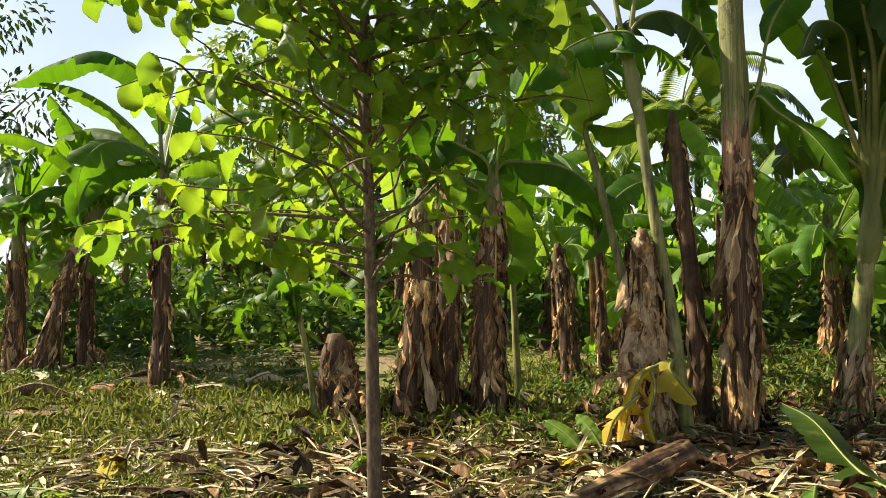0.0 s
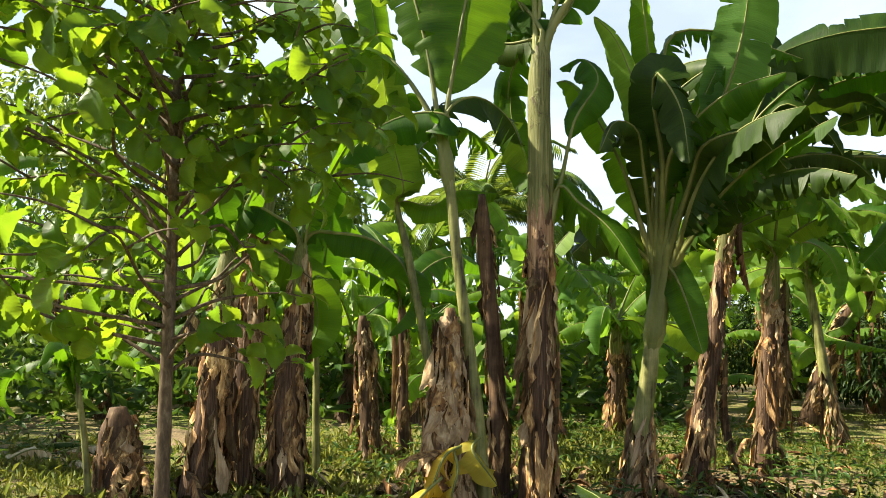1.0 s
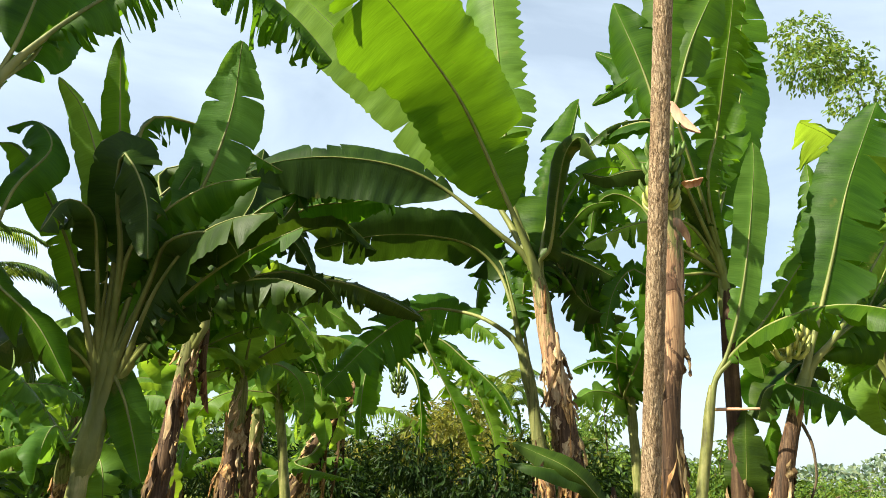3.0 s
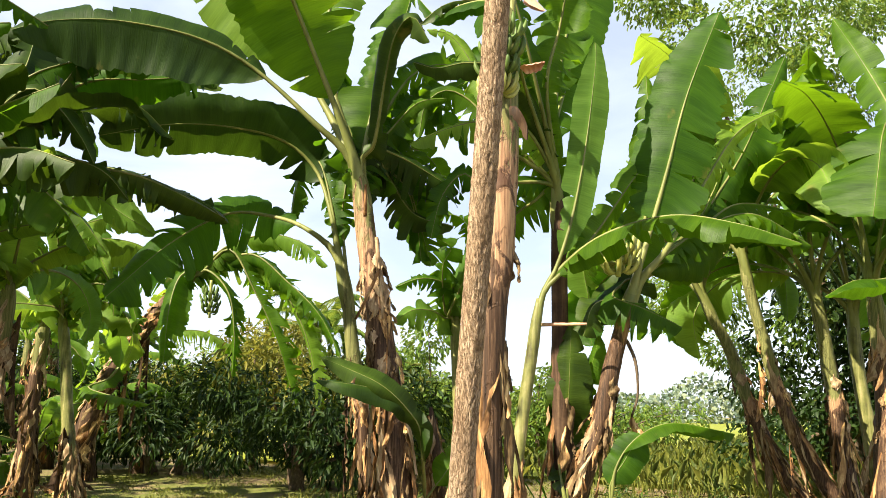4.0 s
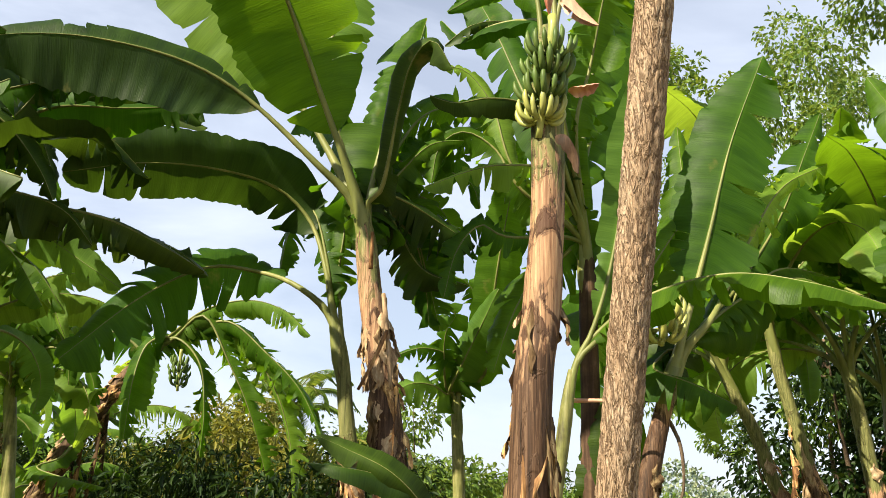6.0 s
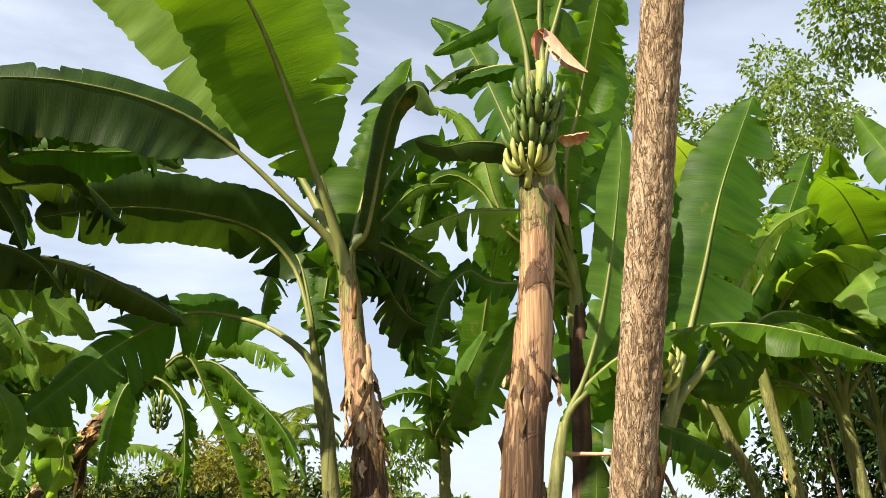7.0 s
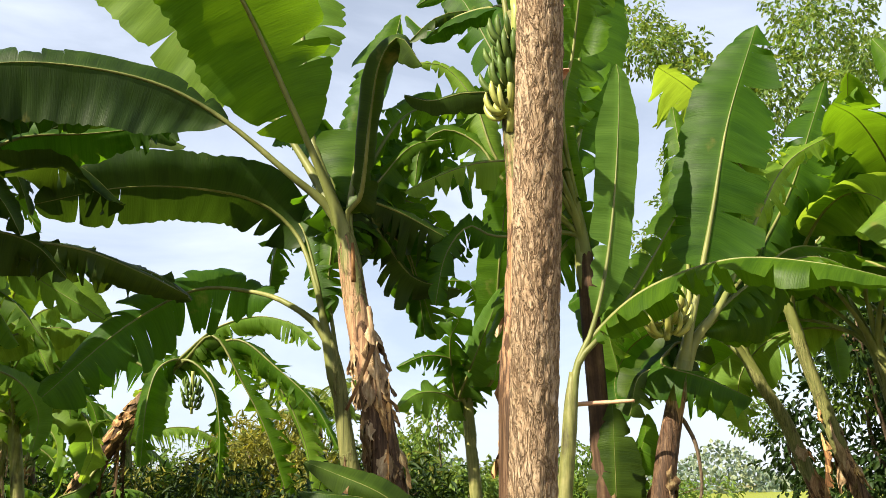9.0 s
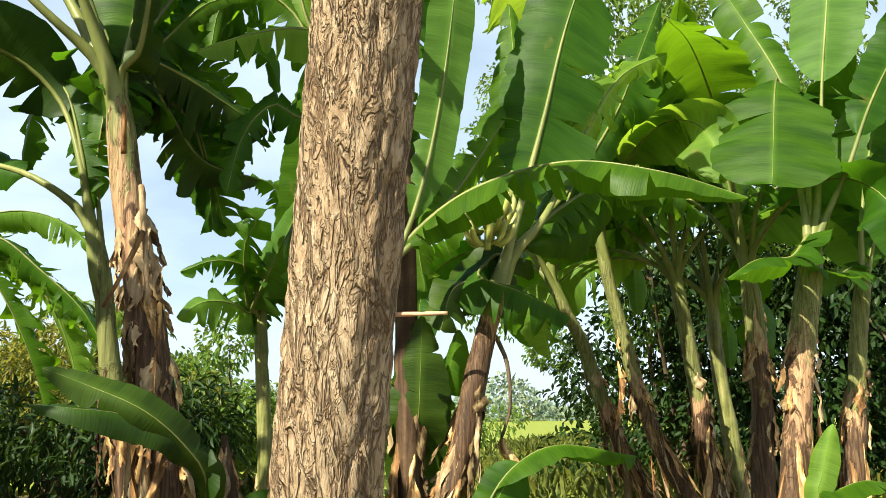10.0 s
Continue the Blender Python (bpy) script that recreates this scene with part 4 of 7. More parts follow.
leaf("banana_A", [(2.16, 6.10, 3.64), (2.16, 6.10, 4.23), (2.15, 6.10, 4.93), (2.14, 6.11, 5.78)], 0.57, (-0.35, -0.94, 0.00), .35, .2, .1, 481)
leaf("banana_A", [(2.16, 6.10, 3.64), (2.45, 6.18, 4.03), (2.61, 6.32, 4.64), (2.71, 6.49, 5.53)], 0.55, (-0.32, -0.92, 0.25), .3, .2, .2, 494)
leaf("banana_A", [(2.16, 6.10, 3.64), (1.96, 6.32, 4.06), (1.85, 6.59, 4.65), (1.68, 6.91, 5.40)], 0.55, (-0.52, -0.82, 0.25), .3, .3, .2, 507)
leaf("banana_A", [(2.16, 6.10, 3.64), (1.95, 6.54, 3.93), (1.79, 6.85, 4.00), (1.59, 7.17, 3.90)], 0.37, (0.24, 0.18, 0.95), .3, .3, .4, 520)
leaf("banana_A", [(2.27, 6.05, 2.55), (2.39, 5.98, 2.98), (2.55, 5.90, 3.29), (2.52, 6.14, 3.54), (2.40, 6.32, 3.51)], 0.33, (-0.23, -0.82, 0.52), .45, .2, .3, 533)
leaf("banana_A", [(2.18, 6.09, 2.45), (2.17, 6.43, 2.64), (2.09, 6.59, 3.08), (2.07, 6.65, 3.57)], 0.28, (-0.38, -0.91, 0.17), .1, .2, .2, 546)
leaf("banana_A", [(2.24, 6.06, 2.46), (2.39, 5.87, 2.32), (2.55, 5.68, 2.11), (2.69, 5.49, 1.78)], 0.43, (-0.51, -0.81, 0.28), .15, .2, .5, 559)
leaf("banana_A", [(2.16, 6.10, 3.64), (2.08, 6.14, 4.17), (2.02, 6.40, 4.82), (1.89, 6.68, 5.70)], 0.49, (-0.48, -0.84, 0.24), .4, .2, .1, 572)
leaf("banana_A", [(2.16, 6.10, 3.64), (2.29, 6.03, 4.04), (2.38, 5.99, 4.54), (2.52, 5.92, 5.17)], 0.48, (0.06, -0.99, -0.11), .4, .2, .2, 585)
leaf("banana_A", [(2.16, 6.10, 3.64), (1.99, 6.19, 3.97), (1.75, 6.08, 4.16), (1.45, 6.01, 4.38)], 0.43, (-0.13, -0.84, -0.52), .4, .3, .2, 598)
leaf("banana_A", [(2.16, 6.10, 3.64), (2.15, 6.06, 3.70), (2.02, 6.19, 3.96), (1.82, 6.39, 4.19), (1.59, 6.69, 4.17), (1.46, 6.98, 3.95)], 0.50, (-0.58, -0.64, 0.51), 0.3, 0.3, 0.4, 5260)
leaf("banana_A", [(2.16, 6.10, 3.64), (2.13, 6.10, 3.66), (1.94, 6.32, 3.67), (1.78, 6.48, 3.80), (1.63, 6.67, 3.84), (1.51, 6.88, 3.71)], 0.33, (-0.52, -0.57, 0.63), 0.3, 0.4, 0.4, 5273, mat=LEAF_SHADED)
leaf("banana_A", [(2.16, 6.10, 3.64), (2.18, 6.16, 3.74), (2.05, 6.47, 3.53), (2.08, 6.68, 3.23), (2.23, 6.81, 2.88)], 0.41, (-0.41, -0.90, -0.13), 0.3, 0.2, 0.3, 5286)

plant("banana_A3", "young green banana plant with smooth stem", [(1.73, 5.98, -0.04), (1.65, 6.02, 0.80), (1.52, 6.09, 1.80), (1.43, 6.13, 2.58), (1.39, 6.16, 2.83)], .06, .035, "green", 0, 812)
leaf("banana_A3", [(1.39, 6.16, 2.83), (1.48, 6.11, 3.50), (1.58, 6.06, 4.11), (1.77, 5.96, 4.75), (1.91, 5.89, 5.10)], 0.77, (-0.16, -0.98, -0.09), .3, .1, .1, 825, thick=1.3)
leaf("banana_A3", [(1.39, 6.16, 2.83), (1.27, 6.21, 3.49), (1.11, 6.29, 4.13), (0.90, 6.41, 4.74), (0.74, 6.48, 5.08)], 0.50, (-0.35, -0.94, 0.04), .35, .2, .1, 838, thick=1.3)
leaf("banana_A3", [(1.39, 6.16, 2.83), (1.07, 6.32, 3.38), (0.81, 6.67, 3.64), (0.28, 7.17, 3.64), (-0.06, 7.56, 3.46)], 0.46, (0.34, 0.24, 0.91), .35, .2, .3, 851, thick=1.3)
leaf("banana_A3", [(1.39, 6.16, 2.83), (1.02, 6.57, 3.17), (0.68, 6.96, 3.69), (0.40, 7.33, 4.15), (0.02, 7.75, 4.53)], 0.58, (-0.62, -0.76, 0.20), .4, .2, .2, 864, thick=1.3)
leaf("banana_A3", [(1.39, 6.16, 2.83), (1.40, 6.03, 2.95), (1.18, 6.16, 2.99), (0.90, 6.29, 2.88), (0.65, 6.43, 2.63)], 0.43, (0.11, -0.62, 0.78), 0.3, 0.4, 0.4, 5234, thick=1.3)
leaf("banana_A3", [(1.39, 6.16, 2.83), (1.45, 6.12, 3.06), (1.70, 6.22, 3.17), (1.99, 6.33, 3.03), (2.19, 6.44, 2.66)], 0.48, (0.01, -0.82, 0.58), 0.3, 0.4, 0.4, 5247, mat=LEAF_SHADED, thick=1.3)

plant("banana_A4", "young green banana plant with smooth stem", [(1.71, 6.66, -0.04), (1.56, 6.74, 0.73), (1.44, 6.80, 1.22), (1.28, 6.88, 2.00), (1.18, 6.94, 2.40)], .05, .03, "green", 2, 819)
leaf("banana_A4", [(1.18, 6.94, 2.40), (1.12, 6.96, 3.15), (0.95, 7.05, 4.13), (0.83, 7.11, 4.80)], 0.32, (-0.22, -0.97, 0.05), .35, .1, .1, 832)
leaf("banana_A4", [(1.18, 6.94, 2.40), (1.46, 6.79, 2.39), (1.68, 6.79, 2.53), (2.00, 6.74, 2.52)], 0.37, (-0.25, -0.20, 0.95), .4, .3, .3, 845)
leaf("banana_A4", [(1.18, 6.94, 2.40), (1.05, 7.23, 2.80), (0.75, 7.71, 3.15), (0.44, 8.21, 3.42)], 0.53, (-0.66, -0.65, 0.38), .3, .2, .2, 858)
leaf("banana_A4", [(1.18, 6.94, 2.40), (1.19, 6.64, 2.49), (1.08, 6.56, 2.84), (1.00, 6.48, 3.18), (0.93, 6.40, 3.60)], 0.47, (0.11, -0.99, -0.03), 0.25, 0.15, 0.2, 5208, mat=LEAF_PALE_LIT)
leaf("banana_A4", [(1.18, 6.94, 2.40), (1.23, 6.73, 2.60), (1.42, 6.86, 2.95), (1.76, 6.99, 3.13), (2.13, 7.13, 2.96)], 0.43, (0.01, -0.73, 0.69), 0.3, 0.9, 0.4, 5221)

plant("banana_A5", "young green banana plant with smooth stem", [(0.67, 7.74, -0.04), (0.62, 7.75, 1.48), (0.64, 7.75, 1.78)], .04, .025, "green", 0, 826)
leaf("banana_A5", [(0.64, 7.75, 1.78), (0.68, 7.74, 2.04), (0.74, 7.73, 2.46), (0.79, 7.71, 2.78)], 0.42, (-0.08, -1.00, -0.02), .12, .05, .1, 839)
leaf("banana_A5", [(0.64, 7.75, 1.78), (0.50, 7.78, 2.04), (0.30, 7.83, 2.09), (0.01, 7.90, 1.87)], 0.42, (-0.30, 0.07, 0.95), .3, .4, .3, 852)

plant("banana_stump", "cut banana stump wrapped in dry sheaths", [(1.47, 6.01, -0.04), (1.43, 6.02, 0.65), (1.44, 6.02, 1.13), (1.44, 6.02, 1.52)], .2, .07, "stump", 40, 992)

plant("banana_A2", "old banana stem covered in dead brown leaves", [(1.98, 6.40, -0.04), (1.96, 6.41, 0.43), (1.91, 6.42, 1.13), (1.84, 6.44, 1.84), (1.79, 6.45, 2.45)], .075, .055, "dead", 6, 805)

plant("banana_P", "banana plant with pale green stem", [(3.09, 6.45, -0.04), (3.19, 6.43, 0.78), (3.26, 6.41, 1.33), (3.32, 6.39, 1.70)], .1, .055, "pale", 14, 560)
leaf("banana_P", [(3.32, 6.39, 1.70), (3.22, 6.36, 2.08), (3.12, 6.17, 2.71), (2.96, 6.06, 3.25), (2.76, 6.02, 3.67), (2.58, 6.04, 3.86)], 0.37, (-0.41, -0.90, -0.13), 0.5, 0.3, 0.45, 5013, mat=LEAF_PALE_LIT, thick=1.6)
leaf("banana_P", [(3.32, 6.39, 1.70), (3.25, 6.33, 2.09), (3.19, 6.18, 2.68), (3.06, 6.04, 3.45), (2.90, 5.91, 4.25)], 0.31, (-0.39, -0.89, -0.22), 0.55, 0.1, 0.5, 5026, thick=1.6)
leaf("banana_P", [(3.32, 6.39, 1.70), (3.33, 6.26, 2.09), (3.46, 6.05, 2.71), (3.62, 5.78, 3.39), (3.69, 5.66, 3.90), (3.68, 5.59, 4.43)], 0.49, (-0.71, -0.67, -0.24), 0.56, 0.1, 0.08, 5039, mat=LEAF_PALE_LIT, thick=1.6)
leaf("banana_P", [(3.32, 6.39, 1.70), (3.27, 6.31, 2.09), (3.23, 6.17, 2.96), (3.21, 6.04, 3.71), (3.48, 5.89, 3.79), (3.79, 5.77, 3.69), (4.15, 5.62, 3.53)], 0.36, (-0.58, -0.64, 0.51), 0.4, 1.0, 0.5, 5052, thick=1.6)
leaf("banana_P", [(3.32, 6.39, 1.70), (3.38, 6.24, 2.00), (3.36, 5.86, 2.49), (3.40, 5.49, 2.79), (3.47, 5.16, 2.89), (3.57, 4.83, 2.89)], 0.62, (-0.47, -0.35, 0.81), 0.4, 0.3, 0.45, 5065, mat=LEAF_SHADED, thick=1.6)
leaf("banana_P", [(3.32, 6.39, 1.70), (3.28, 6.30, 2.09), (3.17, 6.06, 2.71), (3.02, 5.91, 3.14), (2.96, 5.75, 3.35), (3.08, 5.61, 3.05), (3.13, 5.57, 2.62)], 0.52, (-0.58, -0.81, 0.08), 0.5, 0.3, 0.5, 5078, mat=LEAF_SHADED, thick=1.6)
leaf("banana_P", [(3.32, 6.39, 1.70), (3.30, 6.28, 2.09), (3.36, 6.07, 2.83), (3.46, 5.96, 3.20), (3.57, 5.84, 3.53)], 0.38, (-0.78, -0.60, -0.15), 0.45, 0.15, 0.2, 5091, thick=1.6)
leaf("banana_P", [(3.32, 6.39, 1.70), (3.40, 6.23, 2.00), (3.46, 5.68, 2.42), (3.54, 5.16, 2.65), (3.66, 4.65, 2.78)], 0.34, (-0.42, -0.45, 0.79), 0.35, 0.4, 0.45, 5104, thick=1.6)
leaf("banana_P", [(3.32, 6.39, 1.70), (3.40, 6.23, 1.98), (3.46, 5.76, 2.32), (3.53, 5.35, 2.47), (3.66, 4.92, 2.49), (3.74, 4.58, 2.38)], 0.39, (-0.36, -0.38, 0.85), 0.35, 0.6, 0.45, 5117, mat=LEAF_SHADED, thick=1.6)
leaf("banana_P", [(3.32, 6.39, 1.70), (3.22, 6.39, 1.96), (2.95, 6.34, 2.14), (2.71, 6.32, 2.15), (2.51, 6.31, 1.99)], 0.52, (-0.54, -0.75, 0.39), 0.25, 0.3, 0.45, 5130, mat=LEAF_SHADED, thick=1.6)
leaf("banana_P", [(3.32, 6.39, 1.70), (3.31, 6.32, 1.96), (3.39, 6.22, 1.79), (3.47, 6.15, 1.49), (3.53, 6.10, 1.22)], 0.30, (-0.65, -0.75, -0.15), 0.15, 0.1, 0.15, 5143, thick=1.6)
leaf("banana_P", [(3.32, 6.39, 1.70), (3.21, 6.38, 2.04), (2.96, 6.29, 2.66), (2.72, 6.26, 3.06), (2.48, 6.26, 3.36), (2.35, 6.27, 3.37)], 0.34, (-0.28, -0.94, 0.21), 0.45, 0.3, 0.4, 5156, thick=1.6)
leaf("banana_P", [(3.32, 6.39, 1.70), (3.28, 6.30, 2.09), (3.21, 6.05, 2.71), (3.28, 5.79, 2.99), (3.46, 5.47, 3.19), (3.67, 5.18, 3.24)], 0.45, (-0.52, -0.57, 0.63), 0.45, 0.5, 0.5, 5169, thick=1.6)
leaf("banana_P", [(3.32, 6.39, 1.70), (3.23, 6.34, 2.08), (3.03, 6.11, 2.69), (2.89, 5.94, 2.94), (2.69, 5.90, 2.98), (2.56, 5.89, 2.74)], 0.42, (-0.42, -0.75, 0.51), 0.45, 0.3, 0.5, 5182, mat=LEAF_SHADED, thick=1.6)
leaf("banana_P", [(3.32, 6.39, 1.70), (3.34, 6.26, 2.05), (3.33, 5.89, 2.58), (3.30, 5.64, 2.79), (3.47, 5.29, 2.81), (3.59, 5.08, 2.51)], 0.50, (-0.62, -0.69, 0.39), 0.45, 0.4, 0.5, 5195, mat=LEAF_SHADED, thick=1.6)

plant("banana_P2", "banana plant wrapped in dark dead leaves", [(3.95, 6.99, -0.04), (4.03, 6.94, 0.73), (4.14, 6.89, 1.54), (4.22, 6.85, 2.28), (4.30, 6.81, 2.72)], .12, .06, "dark", 12, 910)
leaf("banana_P2", [(4.30, 6.81, 2.72), (4.49, 6.71, 3.17), (4.83, 6.54, 3.42), (5.27, 6.32, 3.56), (5.61, 6.14, 3.30)], 0.72, (-0.24, -0.26, 0.94), .3, .4, .4, 923, mat=LEAF_SHADED)
leaf("banana_P2", [(4.30, 6.81, 2.72), (4.14, 6.89, 3.27), (3.88, 7.02, 3.54), (3.55, 7.19, 3.34)], 0.61, (0.32, 0.40, 0.86), .3, .2, .3, 936)
leaf("banana_P2", [(4.30, 6.81, 2.72), (4.60, 6.99, 3.36), (4.92, 7.16, 3.87), (5.08, 7.31, 4.45)], 0.58, (-0.24, -0.90, 0.37), .3, .3, .2, 949, mat=LEAF_SHADED)
leaf("banana_P2", [(4.30, 6.81, 2.72), (4.64, 6.64, 2.85), (4.93, 6.49, 2.64), (5.13, 6.39, 2.33)], 0.55, (0.42, -0.60, 0.68), .2, .4, .4, 962)
leaf("banana_P2", [(4.30, 6.81, 2.72), (4.83, 8.76, 4.01), (5.42, 7.78, 4.02), (5.62, 7.46, 4.15), (5.86, 7.06, 4.27), (6.10, 6.67, 4.18), (6.28, 6.38, 4.02)], 0.48, (-0.41, -0.24, 0.88), .3, .5, .4, 975, mat=LEAF_SHADED)
leaf("banana_P2", [(4.30, 6.81, 2.72), (4.94, 8.59, 3.36), (5.49, 7.68, 3.37), (5.71, 7.31, 3.31), (5.94, 6.93, 3.18), (6.13, 6.61, 2.95)], 0.42, (-0.34, -0.38, 0.86), .3, .6, .4, 988)
leaf("banana_P2", [(4.30, 6.81, 2.72), (4.77, 8.85, 4.45), (5.24, 8.09, 4.51), (5.52, 7.62, 4.44), (5.78, 7.20, 4.18)], 0.50, (-0.30, -0.33, 0.89), .3, .4, .4, 1001, mat=LEAF_SHADED)
leaf("banana_P2", [(4.30, 6.81, 2.72), (5.01, 8.47, 3.68), (5.36, 7.89, 3.74), (5.60, 7.50, 3.65), (5.73, 7.28, 3.38)], 0.42, (-0.77, -0.33, -0.55), .3, .5, .3, 1014)
leaf("banana_P2", [(4.30, 6.81, 2.72), (4.46, 8.62, 3.49), (4.96, 7.78, 3.61), (5.19, 7.41, 3.75), (5.37, 7.10, 3.91), (5.60, 6.72, 4.09), (5.82, 6.35, 4.08), (5.97, 6.10, 3.87)], 0.66, (-0.54, -0.43, -0.72), .2, .25, .2, 1027, mat=LEAF_SHADED)
leaf("banana_P2", [(4.30, 6.81, 2.72), (4.58, 8.43, 3.49), (5.03, 7.68, 3.37), (5.34, 7.16, 3.18), (5.55, 6.80, 3.15), (5.75, 6.48, 3.02), (5.94, 6.15, 2.88), (6.06, 5.96, 2.70)], 0.48, (-0.55, -0.54, 0.64), .25, .9, .5, 1040, mat=LEAF_SHADED)
leaf("banana_P2", [(4.30, 6.81, 2.72), (4.60, 8.39, 3.21), (5.03, 7.67, 3.25), (5.25, 7.31, 3.15), (5.38, 7.09, 3.05), (5.58, 6.75, 2.80), (5.75, 6.46, 2.59)], 0.42, (-0.85, -0.41, -0.32), .2, .25, .1, 1053, mat=LEAF_PALE_LIT)
leaf("banana_P2", [(4.30, 6.81, 2.72), (4.55, 8.47, 3.83), (4.98, 7.76, 4.04), (5.17, 7.44, 4.03), (5.33, 7.17, 3.86), (5.41, 7.04, 3.58), (5.45, 6.97, 3.37)], 0.53, (-0.68, -0.19, -0.71), .2, 1.0, .6, 1066, mat=LEAF_SHADED)
leaf("banana_P2", [(4.30, 6.81, 2.72), (4.56, 8.45, 3.97), (4.96, 7.79, 4.38), (5.20, 7.39, 4.30), (5.40, 7.06, 4.16), (5.52, 6.85, 3.97)], 0.44, (-0.64, -0.39, 0.66), .2, .8, .5, 1079, mat=LEAF_SHADED)
leaf("banana_P2", [(4.30, 6.81, 2.72), (4.66, 8.29, 2.71), (5.06, 7.63, 2.91), (5.26, 7.29, 2.92), (5.43, 7.01, 2.74), (5.56, 6.79, 2.43)], 0.53, (-0.48, -0.43, 0.77), .2, .7, .4, 1092)
leaf("banana_P2", [(4.30, 6.81, 2.72), (4.69, 8.23, 2.31), (5.08, 7.60, 2.59), (5.30, 7.23, 2.67), (5.49, 6.91, 2.52), (5.59, 6.74, 2.21)], 0.40, (-0.74, -0.41, -0.53), .2, .6, .4, 1105, mat=LEAF_PALE_LIT)
leaf("banana_P2", [(4.30, 6.81, 2.72), (4.39, 6.73, 3.22), (4.55, 6.47, 3.51), (4.71, 6.31, 3.64), (4.92, 6.12, 3.73), (5.18, 5.93, 3.68)], 0.33, (-0.82, -0.49, 0.30), 0.3, 0.7, 0.45, 15013)
leaf("banana_P2", [(4.30, 6.81, 2.72), (4.44, 6.79, 3.00), (4.58, 6.55, 3.25), (4.71, 6.36, 3.44), (4.79, 6.23, 3.67), (4.88, 6.16, 3.77)], 0.41, (-0.80, -0.60, -0.02), 0.3, 0.5, 0.4, 15026, mat=LEAF_SHADED)
leaf("banana_P2", [(4.30, 6.81, 2.72), (4.41, 6.78, 3.09), (4.71, 6.45, 3.38), (4.94, 6.29, 3.59), (5.26, 6.06, 3.67), (5.64, 5.71, 3.78)], 0.39, (-0.85, -0.51, 0.17), 0.3, 0.6, 0.35, 15039)
leaf("banana_P2", [(4.30, 6.81, 2.72), (4.47, 6.85, 2.84), (4.67, 6.59, 2.96), (4.87, 6.40, 2.99), (5.08, 6.25, 2.92), (5.28, 6.20, 2.74)], 0.38, (-0.84, -0.50, 0.22), 0.3, 0.8, 0.5, 15052, mat=LEAF_SHADED)
leaf("banana_P2", [(4.30, 6.81, 2.72), (4.49, 6.86, 2.78), (4.76, 6.66, 2.89), (5.03, 6.48, 2.98), (5.39, 6.24, 2.96), (5.75, 6.05, 2.83), (6.04, 5.97, 2.73)], 0.35, (-0.80, -0.48, 0.36), 0.3, 0.9, 0.5, 15065, mat=LEAF_SHADED)
leaf("banana_P2", [(4.30, 6.81, 2.72), (4.40, 6.81, 3.06), (4.51, 6.47, 3.39), (4.63, 6.33, 3.37), (4.83, 6.22, 3.13), (4.95, 6.19, 2.94)], 0.37, (-0.73, -0.68, -0.01), 0.3, 0.7, 0.5, 15078, mat=LEAF_SHADED)

plant("banana_Q", "banana plant wrapped in dark dead leaves", [(5.27, 7.88, -0.04), (5.31, 7.87, 0.76), (5.37, 7.83, 1.84), (5.39, 7.82, 2.28)], .12, .07, "dark", 12, 567)
# sunlight on these leaves is put into their lighter colour
crown("banana_Q", 8, 1.5, 570, mat=LEAF_PALE_LIT)

plant("banana_G", "banana plant wrapped in dark dead leaves", [(7.69, 11.01, -0.04), (7.71, 10.99, 1.15), (7.74, 10.93, 2.32)], .12, .08, "dark", 12, 497)
crown("banana_G", 8, 1.5, 500, mat=LEAF_PALE_LIT)
leaf("banana_G", [(7.74, 10.93, 2.32), (7.69, 10.62, 2.86), (7.69, 10.23, 3.18), (7.73, 9.98, 2.68)], 0.63, (-0.99, -0.02, -0.11), .25, .6, .3, 510)

plant("banana_F", "old banana stem covered in dead brown leaves", [(9.01, 12.12, -0.04), (9.14, 11.90, 0.86), (9.31, 11.62, 1.65), (9.51, 11.29, 2.27), (9.65, 11.05, 2.68), (9.77, 10.86, 2.96)], .21, .08, "dead", 30, 490)
leaf("banana_F", [(9.77, 10.86, 2.96), (9.56, 11.20, 3.30), (9.35, 11.55, 3.29), (9.10, 11.98, 3.28), (8.87, 12.35, 3.44)], 0.75, (-0.86, -0.50, -0.14), .2, .5, .3, 542)
leaf("banana_F", [(9.45, 11.38, 2.06), (9.18, 11.45, 1.64), (8.90, 11.53, 1.47), (9.08, 10.45, 1.26)], 0.41, (0.17, -0.37, 0.91), .2, .4, .3, 555)
leaf("banana_F", [(9.77, 10.86, 2.96), (9.81, 10.39, 3.30), (9.87, 9.88, 3.59), (10.02, 9.30, 3.69), (10.17, 8.82, 3.55), (10.31, 8.45, 3.21)], 0.47, (-0.60, -0.35, 0.72), 0.2, 1.2, 0.7, 9013, mat=LEAF_PALE_LIT)
leaf("banana_F", [(9.77, 10.86, 2.96), (9.83, 10.40, 3.22), (9.87, 9.92, 3.50), (10.06, 9.57, 2.88), (10.24, 9.27, 2.20), (10.44, 9.03, 1.28)], 0.65, (-0.99, -0.01, 0.11), 0.2, 1.2, 0.6, 9026)
leaf("banana_F", [(9.77, 10.86, 2.96), (9.91, 10.22, 3.34), (10.13, 9.58, 3.28), (10.37, 9.13, 2.71), (10.54, 8.87, 1.99), (10.62, 8.78, 1.18)], 0.65, (-0.97, -0.11, 0.22), 0.2, 1.2, 0.6, 9039, mat=LEAF_PALE_LIT)
